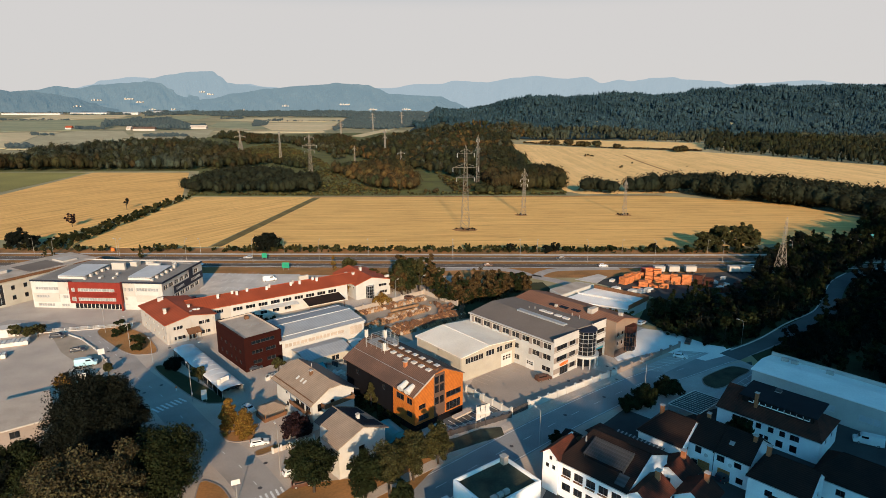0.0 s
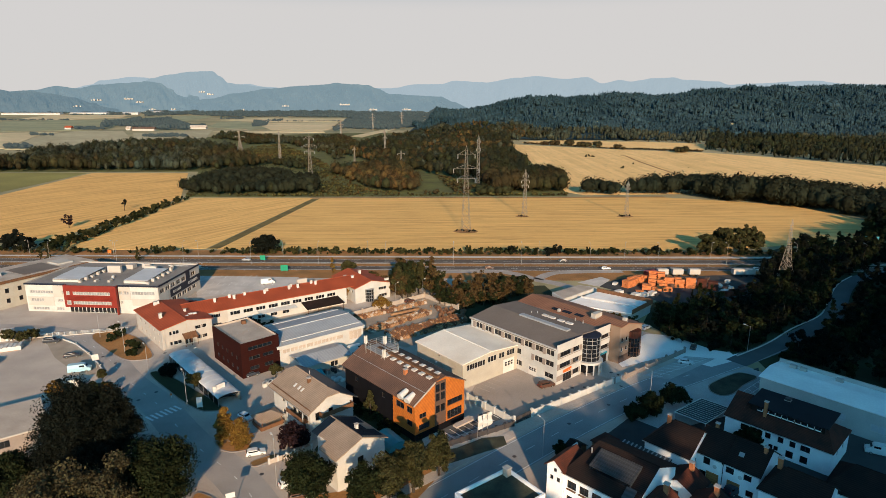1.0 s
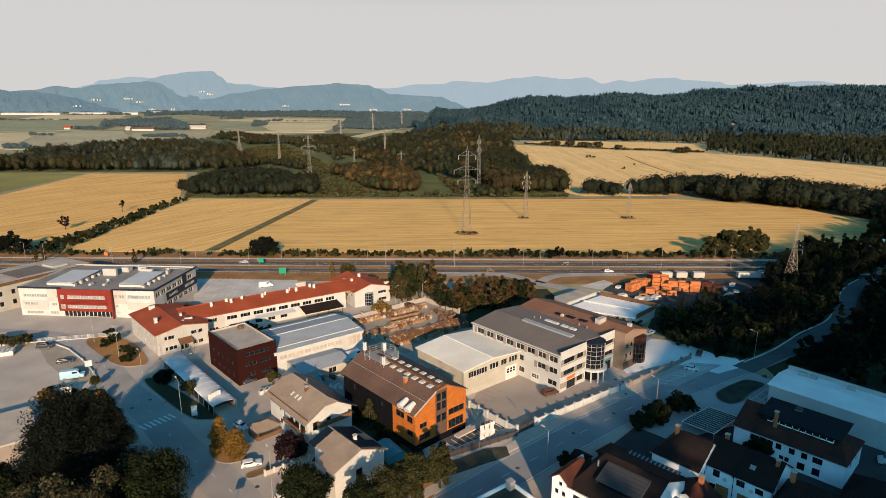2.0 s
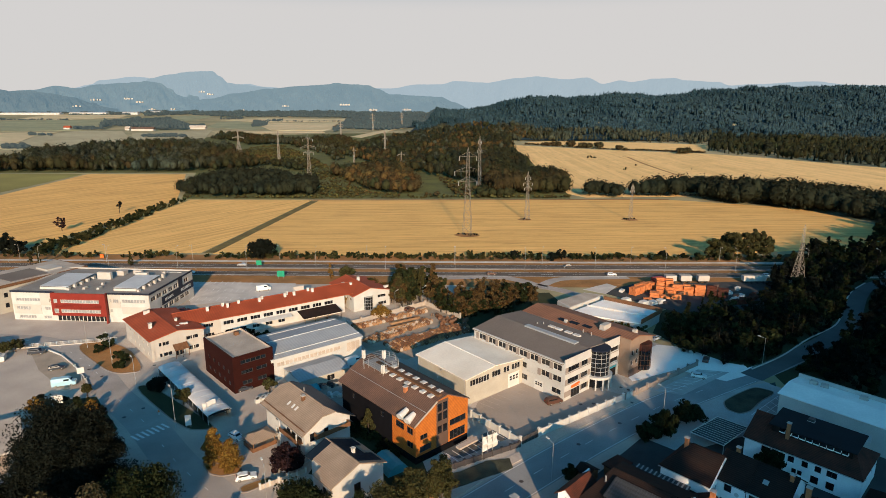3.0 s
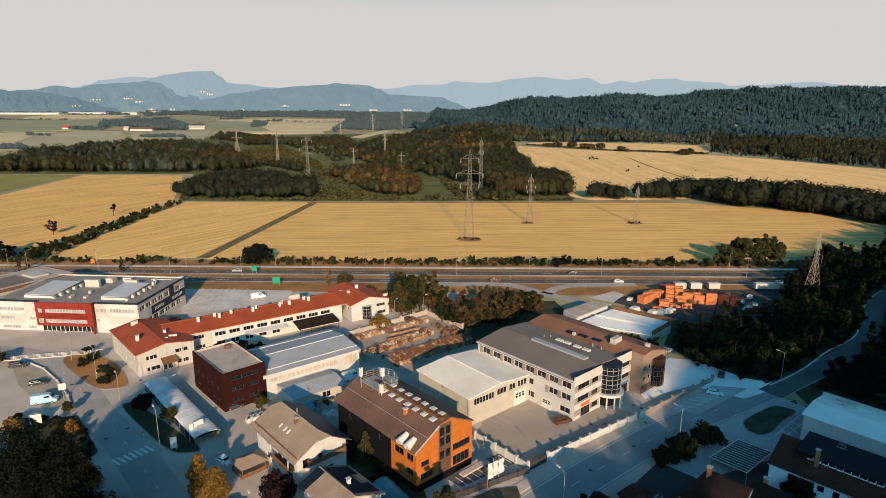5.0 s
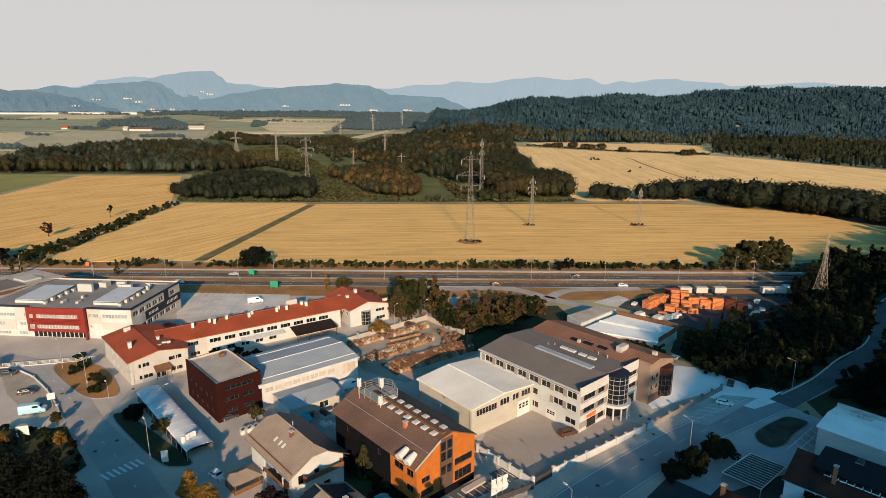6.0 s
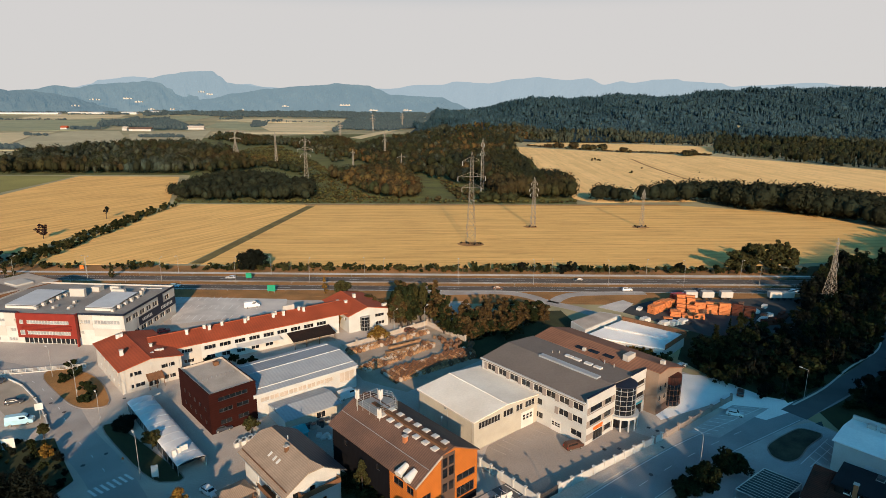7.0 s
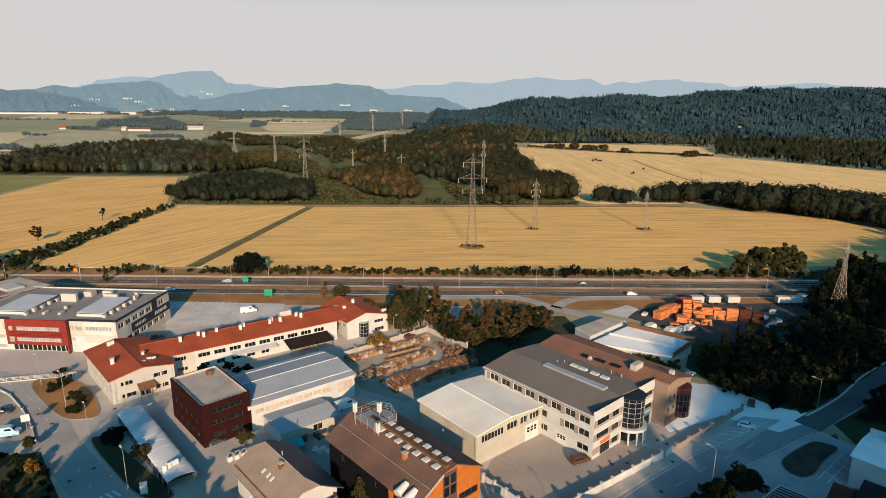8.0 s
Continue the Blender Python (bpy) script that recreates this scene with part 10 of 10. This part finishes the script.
panel_sign((-75.0, 271.9), 0, 3.4, 0.9, 3.7, "green", "green highway direction sign")
panel_sign((-90.9, 291.4), 0, 2.6, 1.0, 3.4, "green", "small green sign beside the highway")
panel_sign((-177.0, 307.7), 0, 1.8, 0.4, 2.2, "orangesign", "yellow-orange sign on the highway verge")
panel_sign((231.5, 315.4), -10, 7.0, 3.0, 8.0, "teal", "blue information board among the trees")
panel_sign((-63.3, 143.0), 20, 1.4, 0.6, 3.4, "whiteplastic", "white notice board on the grass island")
panel_sign((-104.2, 167.6), 30, 1.8, 2.6, 4.4, "whiteplastic", "white street sign on a post", 1)
panel_sign((-102.2, 153.6), 20, 2.6, 0.4, 3.0, "whiteplastic", "white advertising board at a yard entrance")
panel_sign((-40.8, 102.1), 25, 1.7, 3.9, 5.0, "whiteplastic", "white road sign boards above the crossing", 1)
for i, q in enumerate(((8.0, 129.4), (9.2, 130.3), (10.4, 131.1))):
    t = thing("flag_banner", "white flag banner hanging from a pole", "flag", q, 35, "flags by the road")
    part("pole", Shape().rod((0, 0, 0), (0, 0, 6.4), 0.06), "steel", t)
    sh = Shape()
    for k in range(7):
        z = 2.0 + 0.6 * k
        sh.v += [(0.07, 0.10 * math.sin(k * 1.3 + i), z), (1.5 - 0.04 * k, 0.25 * math.sin(k * 1.7 + i), z), (0.07, 0.10 * math.sin(k * 1.3 + i) + 0.04, z), (1.5 - 0.04 * k, 0.25 * math.sin(k * 1.7 + i) + 0.04, z)]
    for k in range(6):
        o = 4 * k
        sh.f += [(o, o + 1, o + 5, o + 4), (o + 2, o + 3, o + 7, o + 6), (o + 1, o + 3, o + 7, o + 5), (o, o + 2, o + 6, o + 4)]
    part("cloth", sh, "whiteplastic", t)
for k, (q, n, rows) in enumerate((((-140.6, 179.0), 8, 3), ((-138.4, 168.8), 5, 2))):
    t = thing("wrapped_stack", "row of white-wrapped pallets stacked in the yard", "pallet stack", q, 24, "wrapped stacks in the yard")
    for r in range(rows):
        for i in range(n):
            hgt = 1.4 + 0.08 * ((i * 5 + r * 3 + k) % 3)
            x, y = (i - n / 2) * 1.24, r * 1.24
            part("pallet", Shape().box(x, x + 1.2, y, y + 1.2, 0, 0.15), "palewood", t)
            part("wrapped_load", Shape().prism([(0, 0.15), (1.2, 0.15), (1.22, hgt - 0.2), (1.05, hgt), (0.15, hgt + 0.05), (-0.02, hgt - 0.25)], lambda p, z, d, x=x: (x + p, d, z), y, y + 1.2), "whiteplastic", t)
t = thing("traffic_beacon", "small orange and white warning beacon on the kerb", "beacon", (-73.5, 149.1), 0)
part("post", Shape().rod((0, 0, 0), (0, 0, 0.8), 0.12), "whiteplastic", t)
part("top", Shape().rod((0, 0, 0.8), (0, 0, 1.3), 0.3, 0.1), "orangesign", t)
for i in range(12):
    q = Vector((*(-50.2, 155.3), 0)) + Vector((1.25 * (i % 4), 0.9 * (i % 4) + 1.4 * (i // 4) - 0.8 * (i // 4), 0))
    t = thing("water_tank", "white caged plastic tank standing in the yard", "tank", (q.x, q.y), 40, "tanks in the yard")
    part("tank", Shape().box(-0.5, 0.5, -0.5, 0.5, 0.15, 1.15), "whiteplastic", t)
    part("cage", Shape().box(-0.55, 0.55, -0.55, 0.55, 0.0, 0.14), "steel", t)
for i in range(8):
    q = Vector((*(-37.0, 161.5), 0)) + Vector((1.5 * i, 1.0 * i + 0.8 * (i % 2), 0))
    t = thing("waste_bin", "dark teal waste container behind the house", "bin", (q.x, q.y), 40, "containers behind the house")
    part("body", Shape().box(-0.6, 0.6, -0.5, 0.5, 0.1, 1.3), "cardark" if i % 2 else "steel", t)
    part("lid", Shape().box(-0.62, 0.62, -0.52, 0.52, 1.3, 1.4), "cardark", t)
for i, q in enumerate([(-41.0, 168.3), (-39.6, 166.8), (-38.2, 165.4), (-37.7, 167.8), (-36.4, 166.3), (-35.0, 164.8), (-34.5, 167.2), (-33.2, 165.7), (-31.9, 164.3)]):
    t = thing("oil_drum", "dark steel drum standing in the yard behind the workshop", "drum", q, 40 * i, "drums behind the workshop")
    part("body", Shape().rod((0, 0, 0.035), (0, 0, 0.95), 0.42, n=14), "cardark" if i % 3 else "rubber", t)
    for z in (0.3, 0.62, 0.93):
        part("hoop", Shape().rod((0, 0, z), (0, 0, z + 0.05), 0.45, n=14), "darkframe", t)
for i, q in enumerate([(-31.8, 159.9), (-30.7, 158.8), (-29.9, 159.9), (-28.7, 158.8)]):
    t = thing("bulk_bag", "white bulk bag slumped in the yard", "bag", q, 25 * i, "bulk bags in the yard")
    part("bag", Shape().add([(x * w, y * w, z) for z, w in ((0.035, 0.5), (0.3, 0.62), (0.8, 0.58), (1.05, 0.36)) for x, y in ((-1, -1), (1, -1), (1, 1), (-1, 1))],
                            [(0, 1, 2, 3), (12, 13, 14, 15)] + [(4 * k + j, 4 * k + (j + 1) % 4, 4 * k + 4 + (j + 1) % 4, 4 * k + 4 + j) for k in range(3) for j in range(4)]), "whiteplastic", t)
t = thing("garden_greenhouse", "teal arched plastic greenhouse beside the white house", "greenhouse", (-12.3, 127.0), 36)
sh = Shape()
for i in range(9):
    q = math.pi * i / 8
    sh.v += [(2.6 * math.cos(q), -3.5, 2.2 * math.sin(q)), (2.6 * math.cos(q), 3.5, 2.2 * math.sin(q)), (2.5 * math.cos(q), -3.5, 2.1 * math.sin(q)), (2.5 * math.cos(q), 3.5, 2.1 * math.sin(q))]
for i in range(8):
    o = 4 * i
    sh.f += [(o, o + 1, o + 5, o + 4), (o + 2, o + 3, o + 7, o + 6), (o, o + 2, o + 6, o + 4), (o + 1, o + 3, o + 7, o + 5)]
part("cover", sh, "teal", t)
part("end_wall", Shape().prism([(2.5 * math.cos(math.pi * i / 8), 2.1 * math.sin(math.pi * i / 8)) for i in range(9)], lambda a, b, d: (a, d, b), -3.4, -3.3), "teal", t)
for (x, y, z), n, wide in [((-2414.0, 4250, 110.0), 9, 65), ((-2197.0, 4250, 118.0), 9, 57), ((-2121.0, 4250, 96.0), 7, 49), ((-2527.0, 4200, 68.0), 5, 40), ((-1742.0, 4420, 169.0), 6, 34), ((-1690.0, 4420, 153.0), 6, 34), ((-683.0, 4220, 80.0), 10, 73), ((-1088.0, 4200, 71.0), 5, 40), ((-475.0, 4100, 47.0), 6, 55), ((-247.0, 4100, 48.0), 6, 55), ((-1349.0, 4100, 45.0), 2, 16), ((-1846.0, 4150, 47.0), 4, 28), ((-1988.0, 4150, 47.0), 5, 32)]:
    t = thing("far_houses", "cluster of tiny white houses on the distant hills", "village", (x, y, z), 0, "villages on the distant hills")
    for k in range(n):
        u, v = wide * (k / n - 0.5), 14 * math.sin(k * 4.0 + x)
        part("house", Shape().box(u, u + 6 + 3 * (k % 3), v, v + 8, -4, 3 + 2 * (k % 2) + 3 * math.sin(k * 2.4)), "lightgrey", t)
for (x, y), L, h in [((-2633.6, 3614.1), 351, 9), ((-2276.2, 3698.9), 223, 10), ((-1938.8, 3671.0), 92, 12), ((-1811.0, 3681.5), 96, 18)]:
    t = thing("far_warehouse", "long pale warehouse on the far plain", "warehouse", (x, y, ground_height(x, y)), 0, "warehouses on the far plain")
    part("wall", Shape().box(0, L, 0, 40, -3, h), "white", t)
    part("roof", Shape().prism([(-1, h), (41, h), (20, h + 4)], lambda a, b, d: (d, a, b), -1, L + 1), "rooflight", t)
for ((x, y), L), roof in zip([((-1203.7, 1942.9), 20.0), ((-916.6, 1851.9), 67.0), ((-806.1, 1992.0), 53.0), ((-982.9, 1890.0), 14.0)], ("redroof", "stairpanel", "flatroof", "flatroof")):
    t = thing("farmhouse", "hazy farm building with a pitched roof on the plain", "farmhouse", (x, y, ground_height(x, y)), 0)
    part("wall", Shape().box(-L / 2, L / 2, -7, 7, -0.5, 6), "lightgrey", t)
    part("roof", Shape().prism([(-8, 6), (8, 6), (0, 12)], lambda a, b, d: (d, a, b), -L / 2 - 1, L / 2 + 1), roof, t)
for q, L, w in (((-151.0, 188.5), 12, 5),):
    t = thing("site_container", "white flat-roofed site container in the yard", "container", q, 25, "containers in the yard")
    part("body", Shape().box(-L / 2, L / 2, -w / 2, w / 2, 0.05, 2.7), "whiteplastic", t)
    part("roof_rim", Shape().box(-L / 2 - 0.1, L / 2 + 0.1, -w / 2 - 0.1, w / 2 + 0.1, 2.7, 2.9), "gravel", t)
    for i in range(3):
        part("door", Shape().box(-L / 2 + 1 + 4 * i, -L / 2 + 2.2 + 4 * i, -w / 2 - 0.04, -w / 2 - 0.005, 0.1, 2.2), "lightgrey", t)
